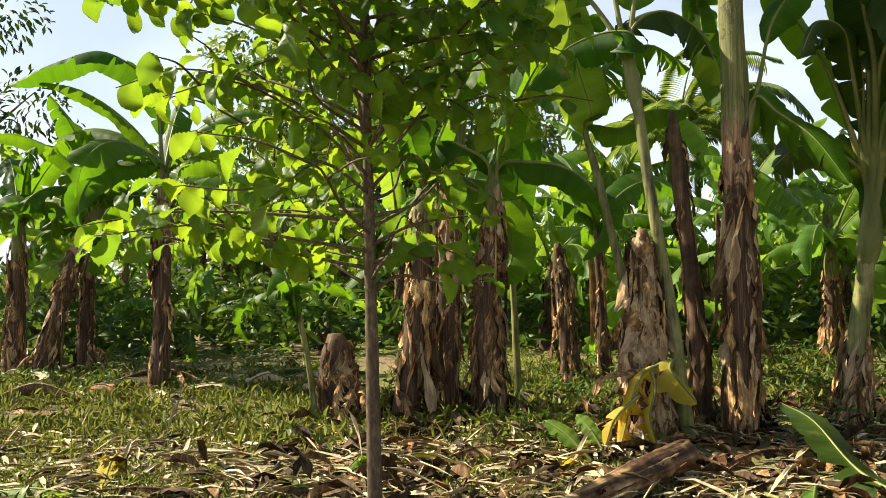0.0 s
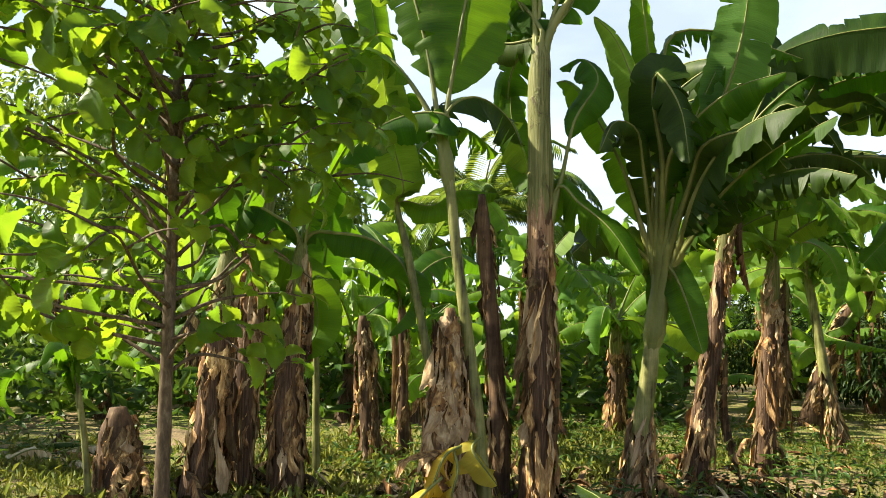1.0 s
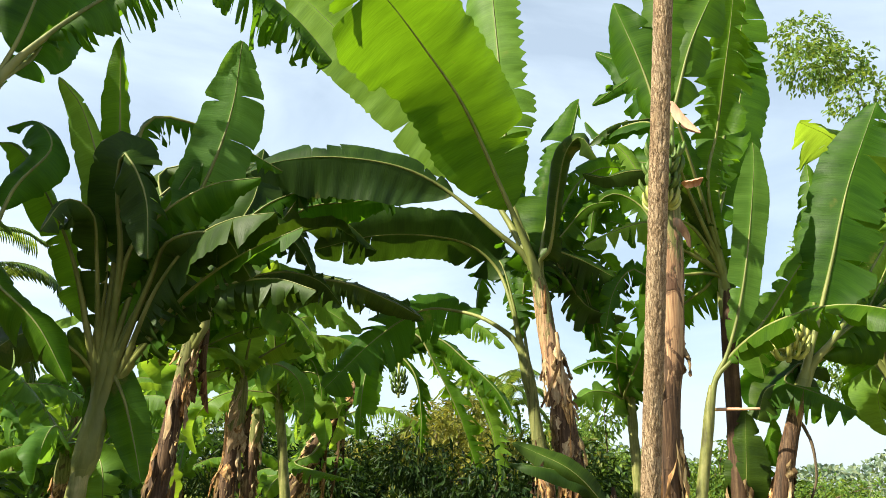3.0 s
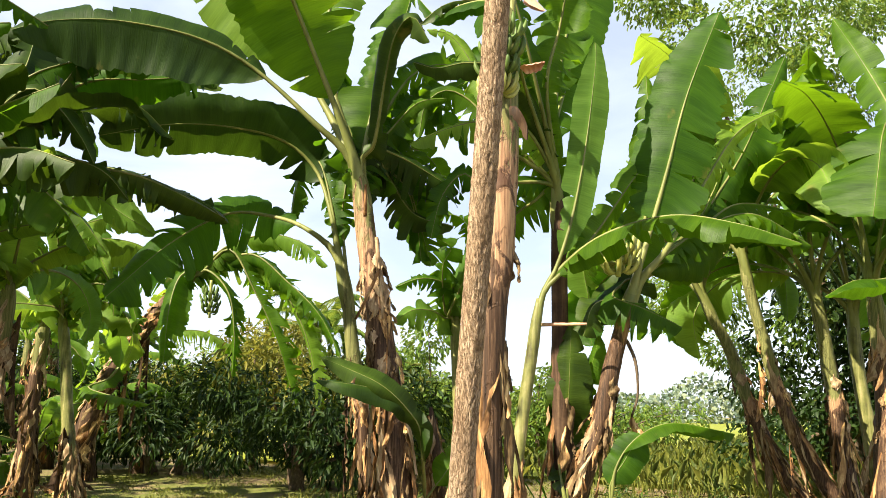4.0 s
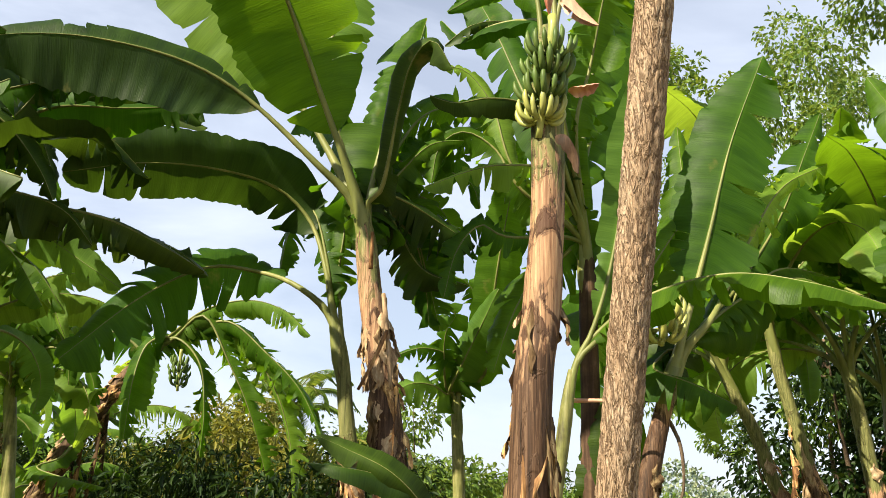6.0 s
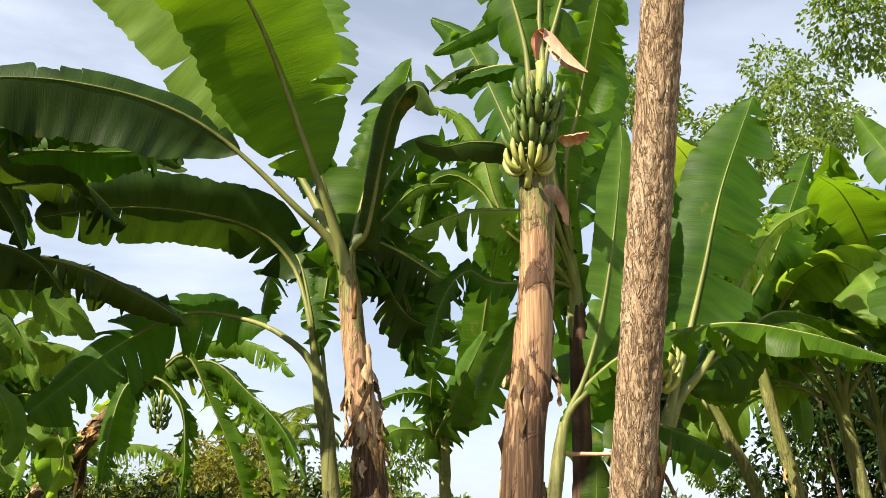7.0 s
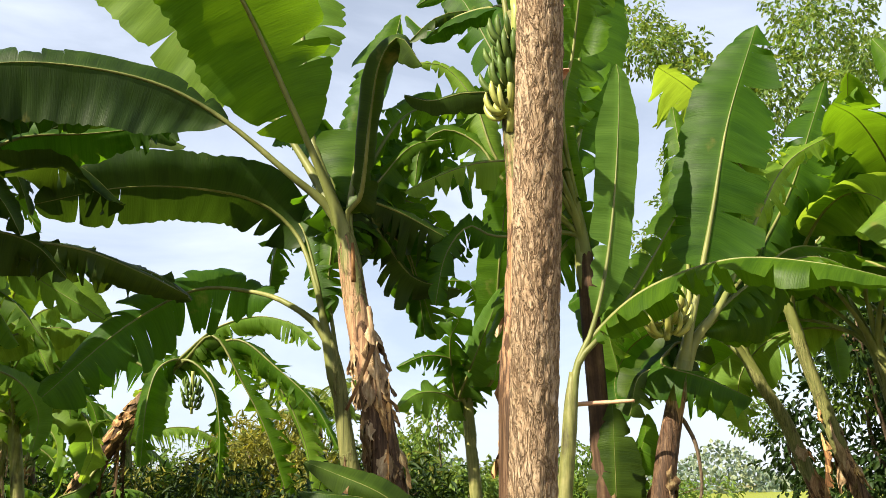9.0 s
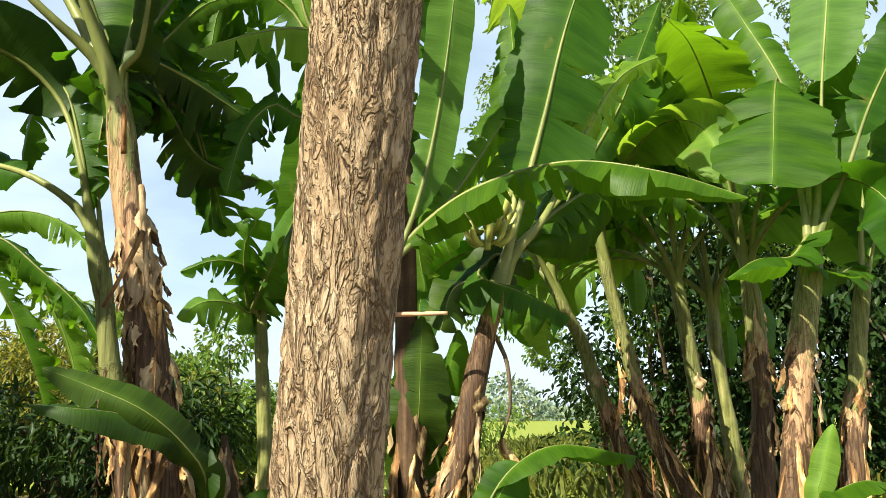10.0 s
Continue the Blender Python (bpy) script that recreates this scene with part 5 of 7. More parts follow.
leaf("banana_F", [(9.77, 10.86, 2.96), (9.78, 10.46, 3.23), (9.53, 10.55, 3.10), (9.39, 10.57, 2.62), (9.35, 10.56, 1.86)], 0.61, (-0.62, -0.74, 0.24), 0.15, 1.1, 0.6, 9052)
leaf("banana_F", [(9.77, 10.86, 2.96), (9.82, 10.40, 3.23), (9.93, 9.98, 2.89), (9.95, 9.82, 2.27), (9.90, 9.76, 1.66)], 0.45, (-0.79, -0.60, 0.11), 0.15, 1.2, 0.6, 9065)
leaf("banana_F", [(9.77, 10.86, 2.96), (9.95, 10.15, 3.34), (9.99, 9.56, 3.41), (10.12, 9.03, 3.01), (10.25, 8.53, 2.54), (10.32, 8.17, 1.96)], 0.53, (-0.78, -0.21, 0.59), 0.2, 1.1, 0.5, 9078)

plant("banana_K", "young green banana plant with smooth stem", [(9.03, 5.47, -0.04), (9.03, 5.48, 0.20), (9.01, 5.51, 1.24), (8.99, 5.54, 1.81), (8.98, 5.56, 2.16)], .075, .05, "green", 2, 525)
leaf("banana_K", [(8.98, 5.56, 2.16), (9.01, 5.48, 2.28), (8.98, 5.26, 2.37), (8.79, 5.11, 2.74), (8.55, 4.90, 3.34), (8.42, 4.72, 3.90), (8.31, 4.57, 4.40)], 0.46, (-0.89, -0.31, -0.33), 0.25, 0.25, 0.15, 3091)
leaf("banana_K", [(8.98, 5.56, 2.16), (8.86, 5.56, 2.22), (8.76, 5.40, 2.40), (8.65, 5.15, 2.72), (8.54, 4.89, 3.07)], 0.43, (-0.96, -0.15, -0.22), 0.3, 0.3, 0.3, 3104, mat=LEAF_PALE_LIT)
leaf("banana_K", [(8.98, 5.56, 2.16), (8.89, 5.41, 2.37), (8.67, 5.46, 2.52), (8.43, 5.62, 2.56), (8.32, 5.87, 2.47)], 0.35, (-0.84, -0.50, 0.22), 0.25, 0.8, 0.4, 3117)
leaf("banana_K", [(8.98, 5.56, 2.16), (8.85, 5.59, 2.19), (8.58, 5.59, 2.24), (8.39, 5.70, 2.23), (8.25, 5.83, 2.10)], 0.35, (-0.89, -0.41, 0.22), 0.2, 0.6, 0.4, 3130, mat=LEAF_PALE_LIT)
leaf("banana_K", [(8.98, 5.56, 2.16), (8.82, 5.58, 2.27), (8.51, 5.42, 2.67), (8.41, 5.26, 2.84), (8.30, 5.37, 2.93)], 0.40, (-0.94, -0.34, -0.05), 0.3, 0.9, 0.4, 3143)
leaf("banana_K", [(8.98, 5.56, 2.16), (8.85, 5.54, 2.27), (8.78, 5.23, 2.90), (8.63, 5.27, 3.19), (8.40, 5.43, 3.21)], 0.36, (-0.85, -0.51, 0.12), 0.35, 1.0, 0.5, 3156)

plant("banana_L1", "short rotting banana stump with brown sheaths", [(-0.92, 7.16, -0.04), (-0.93, 7.16, 0.37), (-0.95, 7.16, 0.71)], .19, .13, "stumpy", 16, 875)

plant("banana_L2", "banana plant wrapped in dark dead leaves", [(-0.35, 6.96, -0.04), (-0.25, 6.96, 0.67), (-0.20, 6.96, 1.33), (-0.16, 6.96, 2.00)], .13, .08, "dark", 16, 882)
crown("banana_L2", 4, 1.6, 885)

plant("banana_L3", "tall banana plant with broad green leaves and dry sheaths", [(-0.02, 7.27, -0.04), (0.04, 7.27, 1.38), (0.10, 7.27, 2.33), (0.17, 7.27, 2.92)], .13, .085, "tall", 16, 889)
crown("banana_L3", 5, 1.7, 892)
leaf("banana_L3", [(0.01, 7.27, 1.24), (-0.05, 7.27, 0.94), (-0.12, 7.27, 0.45), (-0.12, 7.27, 0.02)], 0.21, (0.01, -1.00, -0.00), .1, .05, .15, 902)

plant("banana_L4", "banana plant wrapped in dark dead leaves", [(0.38, 7.17, -0.04), (0.36, 7.17, 0.65), (0.40, 7.17, 1.38), (0.43, 7.17, 2.11)], .16, .07, "dark", 20, 896)
crown("banana_L4", 4, 1.6, 899)

plant("banana_L5", "young green banana plant with smooth stem", [(-1.08, 6.96, -0.04), (-1.15, 6.96, 0.49), (-1.22, 6.96, 0.87), (-1.29, 6.96, 1.06)], .03, .02, "green", 0, 903)
crown("banana_L5", 5, .8, 906)

plant("banana_LL1", "banana plant wrapped in dark dead leaves", [(-5.43, 10.43, -0.04), (-5.43, 10.43, 0.18), (-5.38, 10.43, 1.17), (-5.36, 10.43, 1.95)], .14, .08, "dark", 14, 410)
crown("banana_LL1", 8, 1.7, 413)

plant("banana_LL2", "banana plant wrapped in dark dead leaves", [(-4.96, 10.14, -0.04), (-4.55, 10.14, 1.37), (-4.20, 10.14, 2.13)], .13, .08, "dark", 14, 417)
crown("banana_LL2", 8, 1.7, 420)

plant("banana_LL3", "banana plant wrapped in dark dead leaves", [(-4.68, 10.74, -0.04), (-4.63, 10.74, 1.01), (-4.56, 10.74, 1.74)], .11, .07, "dark", 12, 424)
crown("banana_LL3", 7, 1.5, 427)

plant("banana_far1", "old banana stem covered in dead brown leaves", [(1.31, 8.77, -0.04), (1.30, 8.77, 0.16), (1.25, 8.77, 0.87), (1.18, 8.77, 1.52)], .12, .07, "dead", 16, 540)

plant("banana_far2", "old banana stem covered in dead brown leaves", [(1.75, 9.28, -0.04), (1.74, 9.28, 0.34), (1.71, 9.28, 1.22), (1.69, 9.28, 1.73)], .07, .05, "dead", 4, 547)
crown("banana_far2", 6, 1.4, 550)

plant("banana_LL4", "banana plant wrapped in dark dead leaves", [(-3.07, 8.95, -0.04), (-3.07, 8.95, 0.25), (-3.05, 8.95, 1.28), (-3.02, 8.95, 2.38)], .11, .07, "dark", 10, 431)
leaf("banana_LL4", [(-3.02, 8.95, 2.38), (-3.15, 8.95, 3.24), (-3.56, 8.74, 3.60), (-3.95, 8.54, 3.47), (-4.40, 8.34, 3.18)], 0.46, (-0.15, 0.22, 0.96), .3, .2, .3, 444)
crown("banana_LL4", 7, 1.7, 434)

plant("banana_suckerB", "young green banana plant with smooth stem", [(6.59, 4.29, -0.04), (6.58, 4.31, 0.44), (6.57, 4.33, 0.59)], .03, .02, "green", 0, 48)
leaf("banana_suckerB", [(6.57, 4.33, 0.59), (6.62, 4.23, 0.74), (6.68, 4.14, 0.86), (6.76, 4.00, 0.83)], 0.29, (-0.86, -0.50, 0.04), .25, .1, .2, 87)
leaf("banana_suckerB", [(6.57, 4.33, 0.59), (6.20, 4.13, 1.05), (6.05, 4.14, 1.22), (5.88, 4.24, 1.38), (5.78, 4.46, 1.49), (5.71, 4.62, 1.56)], 0.20, (-0.81, -0.39, 0.43), 0.25, 0.15, 0.25, 3065, mat=LEAF_SHADED)
leaf("banana_suckerB", [(6.57, 4.33, 0.59), (6.19, 4.14, 1.07), (6.03, 4.16, 1.27), (5.86, 4.31, 1.36), (5.70, 4.44, 1.39), (5.64, 4.60, 1.41)], 0.19, (-0.65, -0.13, 0.74), 0.25, 0.2, 0.4, 3078, mat=LEAF_SHADED)

plant("banana_stumpB", "short rotting banana stump with brown sheaths", [(6.99, 4.40, -0.04), (6.97, 4.43, 0.40), (6.95, 4.47, 0.80), (6.92, 4.52, 1.25)], .08, .03, "stumpy", 12, 457)

plant("banana_suckerJ", "young green banana plant with smooth stem", [(8.97, 1.44, -0.04), (8.97, 1.44, 0.69), (8.97, 1.43, 0.75)], .02, .015, "green", 0, 104)
leaf("banana_suckerJ", [(8.97, 1.43, 0.75), (8.98, 1.39, 0.87), (9.00, 1.34, 1.04), (9.02, 1.28, 1.22)], 0.19, (-0.99, 0.06, 0.13), .25, .02, .1, 117, mat=LEAF_PALE_LIT)
leaf("banana_suckerJ", [(8.97, 1.43, 0.75), (9.01, 1.31, 0.80), (9.07, 1.12, 0.86), (9.15, 0.89, 0.82)], 0.35, (-0.02, 0.06, 1.00), .3, .1, .2, 130)

plant("banana_G2", "banana plant with pale green stem", [(6.98, 8.89, -0.04), (6.89, 9.04, 1.15), (6.82, 9.17, 2.19)], .09, .05, "pale", 10, 847)
crown("banana_G2", 8, 1.5, 850, mat=LEAF_PALE_LIT)
leaf("banana_G2", [(6.82, 9.17, 2.19), (6.80, 9.21, 2.18), (6.50, 8.97, 2.95), (6.43, 8.64, 3.32), (6.55, 8.24, 3.32), (6.82, 7.86, 2.93)], 0.48, (-0.82, -0.49, 0.30), 0.35, 0.25, 0.35, 17013, mat=LEAF_PALE_LIT)
leaf("banana_G2", [(6.82, 9.17, 2.19), (6.80, 9.21, 2.18), (6.63, 8.97, 2.56), (6.58, 8.62, 2.78), (6.67, 8.25, 2.71)], 0.45, (-0.89, -0.42, 0.17), 0.25, 0.4, 0.3, 17026, mat=LEAF_PALE_LIT)
leaf("banana_G2", [(6.82, 9.17, 2.19), (6.80, 9.21, 2.18), (6.77, 8.89, 2.42), (6.82, 8.57, 2.48), (6.96, 8.27, 2.28), (7.02, 8.17, 1.97)], 0.41, (-0.82, -0.49, 0.30), 0.2, 0.6, 0.4, 17039)
leaf("banana_G2", [(6.82, 9.17, 2.19), (6.77, 9.22, 2.23), (6.53, 8.94, 2.85), (6.27, 8.78, 3.30), (6.03, 8.64, 3.68)], 0.38, (-0.75, -0.57, -0.33), 0.35, 0.3, 0.2, 17052, mat=LEAF_PALE_LIT)
leaf("banana_G2", [(6.82, 9.17, 2.19), (6.82, 9.18, 2.18), (6.74, 8.81, 2.61), (6.78, 8.54, 2.62), (6.86, 8.42, 2.30), (6.89, 8.42, 1.92)], 0.32, (-0.97, -0.23, -0.02), 0.25, 1.0, 0.5, 17065)
leaf("banana_G2", [(6.82, 9.17, 2.19), (6.79, 9.23, 2.18), (6.52, 9.14, 2.55), (6.32, 9.12, 2.68), (6.19, 9.18, 2.51)], 0.45, (-0.76, -0.57, 0.30), 0.25, 0.4, 0.4, 17078, mat=LEAF_PALE_LIT)
leaf("banana_G2", [(6.82, 9.17, 2.19), (6.82, 9.18, 2.18), (6.59, 8.77, 2.95), (6.61, 8.35, 3.11), (6.69, 7.99, 3.04)], 0.38, (-0.82, -0.49, 0.30), 0.35, 0.7, 0.4, 17091, mat=LEAF_PALE_LIT)

for key, (e, *_) in plants.items():
    e.name = "banana_stump" if "stump" in key else "banana_plant"

# ---- ground ----
def height(x, y):
    return 0.05 * noise.noise((x * 0.35, y * 0.35, 1.7)) + 0.03 * noise.noise((x * 1.3, y * 1.3, 5.1))


verts, faces = [], []
rings = [0.0] + [0.4 * 1.075 ** k for k in range(122)]
seg = 128
verts.append((3, 5, height(3, 5)))
for r in rings[1:]:
    for k in range(seg):
        a = k * 2 * math.pi / seg
        x, y = 3 + r * math.cos(a), 5 + r * math.sin(a)
        verts.append((x, y, height(x, y) if r < 60 else 0.0))
faces += [(0, 1 + k, 1 + (k + 1) % seg) for k in range(seg)]
for i in range(len(rings) - 2):
    a, b = 1 + i * seg, 1 + (i + 1) * seg
    faces += [(a + k, b + k, b + (k + 1) % seg, a + (k + 1) % seg) for k in range(seg)]
tagged(new("ground", mesh_from("ground", verts, faces, GROUND)), "uneven brown soil with patches of grass", "ground", kind="structure")


# ---- foliage builders ----
def leaf_cloud(name, pos, along, face, length, width, mat, fold=0.25, droop=0.15):
    """Many small folded leaves in one mesh: places, directions, facings and sizes as arrays."""
    n = len(pos)
    along = along / (np.linalg.norm(along, axis=1)[:, None] + 1e-9)
    side = np.cross(along, face)
    side /= np.linalg.norm(side, axis=1)[:, None] + 1e-9
    up = np.cross(side, along)
    L, Wd = np.broadcast_to(length, (n,))[:, None], np.broadcast_to(width, (n,))[:, None]
    v = np.empty((n, 7, 3))
    v[:, 0] = pos
    v[:, 1] = pos + along * L * 0.42 + side * Wd * 0.5 + up * Wd * fold
    v[:, 2] = pos + along * L * 0.42 - side * Wd * 0.5 + up * Wd * fold
    v[:, 3] = pos + along * L * 0.45
    v[:, 4] = pos + along * L * 0.78 + side * Wd * 0.36 + up * Wd * (fold - droop)
    v[:, 5] = pos + along * L * 0.78 - side * Wd * 0.36 + up * Wd * (fold - droop)
    v[:, 6] = pos + along * L - up * L * droop
    f = np.array([(0, 1, 3), (0, 3, 2), (1, 4, 3), (3, 5, 2), (4, 6, 3), (3, 6, 5)])
    faces = (np.arange(n)[:, None, None] * 7 + f[None]).reshape(-1, 3)
    uv = np.tile(np.array([(0, 0), (.42, .5), (.42, -.5), (.45, 0), (.78, .36), (.78, -.36), (1, 0)], dtype=float), (n, 1))
    uv *= float(np.mean(length))
    return mesh_from(name, v.reshape(-1, 3), faces.tolist(), mat, uv)


def unit(rng, n):
    d = rng.normal(0, 1, (n, 3))
    return d / np.linalg.norm(d, axis=1)[:, None]


def clumped(rng, centres, radii, count, shell=0.55):
    """Points in and on lumps of foliage, thicker towards the outside."""
    k = rng.integers(len(centres), size=count)
    d = unit(rng, count)
    r = shell + (1 - shell) * rng.random(count) ** 0.6
    r *= 1 + 0.25 * np.sin(d[:, 0] * 5 + k) * np.cos(d[:, 2] * 4 + k * 2)
    return np.array(centres)[k] + d * np.array(radii)[k] * r[:, None], d


def bushy_tree(name, label, category, base, trunk_h, trunk_r, centres, radii, count, leaf_l, leaf_w, mat, seed, lean=0.0, hang=0.5, trunks=1, group=""):
    """A tree: tapered trunk, limbs up into each lump of the crown, and a crown of single leaves."""
    rng = np.random.default_rng(seed)
    e = new(name)
    e.location = base
    tagged(e, label, category, group)
    for j in range(trunks):
        off = rng.normal(0, 0.12, 2) if trunks > 1 else (0, 0)
        part("trunk", tube("trunk", [(off[0], off[1], -0.1), (off[0] * 2 + lean * 0.3, off[1] * 2, trunk_h * 0.5), (off[0] * 3 + lean, off[1] * 3, trunk_h)],
                           lambda s: trunk_r * (1.2 - 0.6 * s), TWIG, 12, 9, 0.06, seed + j), e)
    for c, r in list(zip(centres, radii))[::max(1, len(centres) // 8)]:
        start = np.array((lean, 0, trunk_h * rng.uniform(0.5, 1.0)))
        c = np.array(c)
        mid = start + (c - start) * 0.5 + rng.normal(0, 0.15, 3)
        part("limb", tube("limb", [start, mid, c + np.array((0, 0, r[2] * 0.4))], lambda s: trunk_r * 0.5 * (1.0 - 0.85 * s), TWIG, 9, 6, 0.05, seed + 7), e)
    p, d = clumped(rng, centres, radii, count)
    along = d * 0.6 + unit(rng, count) * 0.7 + np.array((0, 0, -hang))
    face = np.array((0, 0, 1.0)) + unit(rng, count) * 0.8
    part("crown", leaf_cloud("crown", p, along, face, leaf_l * rng.uniform(0.6, 1.2, count), leaf_w * rng.uniform(0.7, 1.2, count), mat), e)
    return e


# ---- slim tree whose bark comes close ----
def bark_trunk(pts, r0, r1, n, sides, seed):
    c, length = curve_points(pts, n)
    t, u, w = frames_along(c)
    verts, uvs = [], []
    for i in range(n):
        s = i / (n - 1)
        r = r0 + (r1 - r0) * s
        for k in range(sides):
            a = k * 2 * math.pi / sides
            x, y, z = math.cos(a) * r, math.sin(a) * r, s * length
            f1 = abs(noise.noise((x * 58, y * 58, z * 13 + seed)) + 0.4 * noise.noise((x * 170, y * 170, z * 40)))
            f2 = abs(noise.noise((x * 95 + 9, y * 95, z * 24 + seed)) + 0.4 * noise.noise((x * 260, y * 260, z * 70)))
            crack = min(1.0, f1 / 0.16) * (0.5 + 0.5 * min(1.0, f2 / 0.12))
            lump = noise.noise((math.cos(a) * 1.3, math.sin(a) * 1.3, s * length * 2.2 + seed))
            fine = noise.noise((math.cos(a) * r * 130, math.sin(a) * r * 130, s * length * 60))
            rr = r * (0.93 + 0.06 * crack + 0.06 * lump + 0.06 * fine)
            verts.append(c[i] + (u[i] * math.cos(a) + w[i] * math.sin(a)) * rr)
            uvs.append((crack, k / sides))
    faces = [(i * sides + k, i * sides + (k + 1) % sides, (i + 1) * sides + (k + 1) % sides, (i + 1) * sides + k) for i in range(n - 1) for k in range(sides)]
    return mesh_from("trunk", verts, faces, BARK, uvs)


tree = new("slim_tree")
tree.location = (3.601, 2.361, 0)
tagged(tree, "slim straight tree with rough furrowed brown bark", "tree")
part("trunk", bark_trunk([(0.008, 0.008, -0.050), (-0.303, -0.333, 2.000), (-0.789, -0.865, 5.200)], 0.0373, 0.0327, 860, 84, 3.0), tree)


# ---- leafy sapling in the foreground ----
def sapling_leaf_mesh(k):
    rng = np.random.default_rng(900 + k)
    L, Wd = rng.uniform(0.19, 0.27), rng.uniform(0.12, 0.165)
    bend, fold = rng.uniform(0.1, 0.9), rng.uniform(0.05, 0.35)
    verts, faces, uvs = [], [], []
    nn = 34
    p, el = np.zeros(3), 0.25
    for i in range(nn):
        s = i / (nn - 1)
        h = Wd / 2 * max(0.02, math.sin(math.pi * min(1, s ** 1.25 * 0.96 + 0.02)) ** 0.62)
        for j in range(5):
            q = j / 2 - 1
            rib = 0.0045 * math.sin(s * 62 - abs(q) * 7)
            verts.append((p[0] + abs(q) * h * 0.25, q * h * math.cos(fold), p[2] + abs(q) * h * math.sin(fold) + rib * abs(q) + 0.01 * math.sin(s * 9 + q * 2 + k)))
            uvs.append((s * L, q * h))
        p = p + np.array((math.cos(el), 0, math.sin(el))) * L / nn
        el -= bend * 0.1
    for i in range(nn - 1):
        for j in range(4):
            a = i * 5 + j
            faces.append((a, a + 5, a + 6, a + 1))
    return mesh_from("leaf", verts, faces, TREE_LEAF, uvs)


sapling_leaves = [sapling_leaf_mesh(k) for k in range(10)]
S0 = np.array((-0.33, 3.86, 1.23))
sap = new("leafy_sapling")
sap.location = (S0[0], S0[1], 0)
tagged(sap, "young tree with a thin trunk and large ribbed green leaves", "tree")
rng = np.random.default_rng(77)
part("trunk", tube("trunk", [(0.01, 0, -0.08), (0, 0, 1.0), (-0.02, 0.02, 2.2), (-0.04, 0.04, 2.9), (-0.04, 0.06, 3.7)], lambda s: 0.036 * (1.05 - 0.8 * s), TWIG, 40, 12, 0.03, 5), sap)
spots = []
branch_count = 88
for b in range(branch_count):
    h = 1.12 + 2.2 * (b / (branch_count - 1)) ** 0.95
    az = b * 2.399 + rng.normal(0, 0.3)
    left = math.cos(az - math.pi)
    reach = (1.06 - 0.04 * (h - 1.1)) * rng.uniform(0.75, 1.1) * (1.0 + 0.2 * left)
    rise = rng.uniform(0.15, 0.6) - (0.25 if h < 1.6 else 0)
    bare = h < 1.85 and math.cos(az) > -0.25
    if bare:
        reach *= 0.7
        rise += 0.35
    d = np.array((math.cos(az), math.sin(az), 0))
    a = np.array((0, 0, h))
    pts = [a, a + d * reach * 0.35 + np.array((0, 0, rise * 0.45 * reach)), a + d * reach * 0.7 + np.array((0, 0, rise * 0.75 * reach)), a + d * reach + np.array((0, 0, rise * 0.7 * reach - 0.08))]
    pts[1] += rng.normal(0, 0.04, 3)
    pts[2] += rng.normal(0, 0.06, 3)
    part("branch", tube("branch", pts, lambda s: 0.009 * (1.1 - 0.85 * s), TWIG, 14, 6, 0.04, b), sap)
    c, _ = curve_points(pts, 40)
    for k in range(22 if bare else 6, 40, 5 if bare else 2):
        spots.append((c[k], math.atan2(d[1], d[0]) + (1 if k % 2 else -1) * rng.uniform(0.5, 1.3)))
    spots.append((c[39], az))
    for tw in range(0 if bare else 2):
        k = int(rng.integers(14, 34))
        ang = az + (1 if tw else -1) * rng.uniform(0.6, 1.1)
        q = c[k] + np.array((math.cos(ang), math.sin(ang), rng.uniform(-0.1, 0.5))) * rng.uniform(0.25, 0.45)
        part("twig", tube("twig", [c[k], (c[k] + q) / 2 + np.array((0, 0, 0.03)), q], lambda s: 0.006 * (1.1 - 0.7 * s), TWIG, 8, 5), sap)
        for f in (0.35, 0.6, 0.8, 1.0):
            spots.append((c[k] + (q - c[k]) * f, ang + rng.uniform(-1.2, 1.2)))
rng.shuffle(spots)
jv, jf, ju = [], [], []
for j, (p, ang) in enumerate(spots[:1550]):
    me = sapling_leaves[j % 10]
    m = Matrix.Translation(p) @ Euler((rng.normal(0, 0.5), rng.normal(0.3, 0.45), ang + rng.normal(0, 0.4))).to_matrix().to_4x4() @ Matrix.Diagonal((*(rng.uniform(0.42, 0.82),) * 3, 1))
    if j < 300:
        part("leaf", me, sap).matrix_basis = m
        continue
    k0 = len(jv)
    jv += [m @ v.co for v in me.vertices]
    jf += [tuple(k0 + v for v in f.vertices) for f in me.polygons]
    ju += [(0.2 * (v.co.x + j * 0.37), v.co.y) for v in me.vertices]
tagged(part("foliage", mesh_from("foliage", jv, jf, TREE_LEAF, ju), sap), kind="stuff")


# ---- bunches of fruit ----
def finger_mesh(mat, L=0.115, r=0.0155):
    pts = [(0, 0, 0), (L * 0.28, 0, -L * 0.05), (L * 0.6, 0, L * 0.2), (L * 0.74, 0, L * 0.62), (L * 0.72, 0, L * 1.0)]

    def rad(s):
        return r * min(1, 0.4 + s * 3) * (1 if s < 0.78 else max(0.22, 1 - (s - 0.78) * 3.6))
    return tube("banana", pts, rad, mat, 12, 6)


GREEN_FINGER, RIPE_FINGER = finger_mesh(FRUIT), finger_mesh(FRUIT_RIPE)


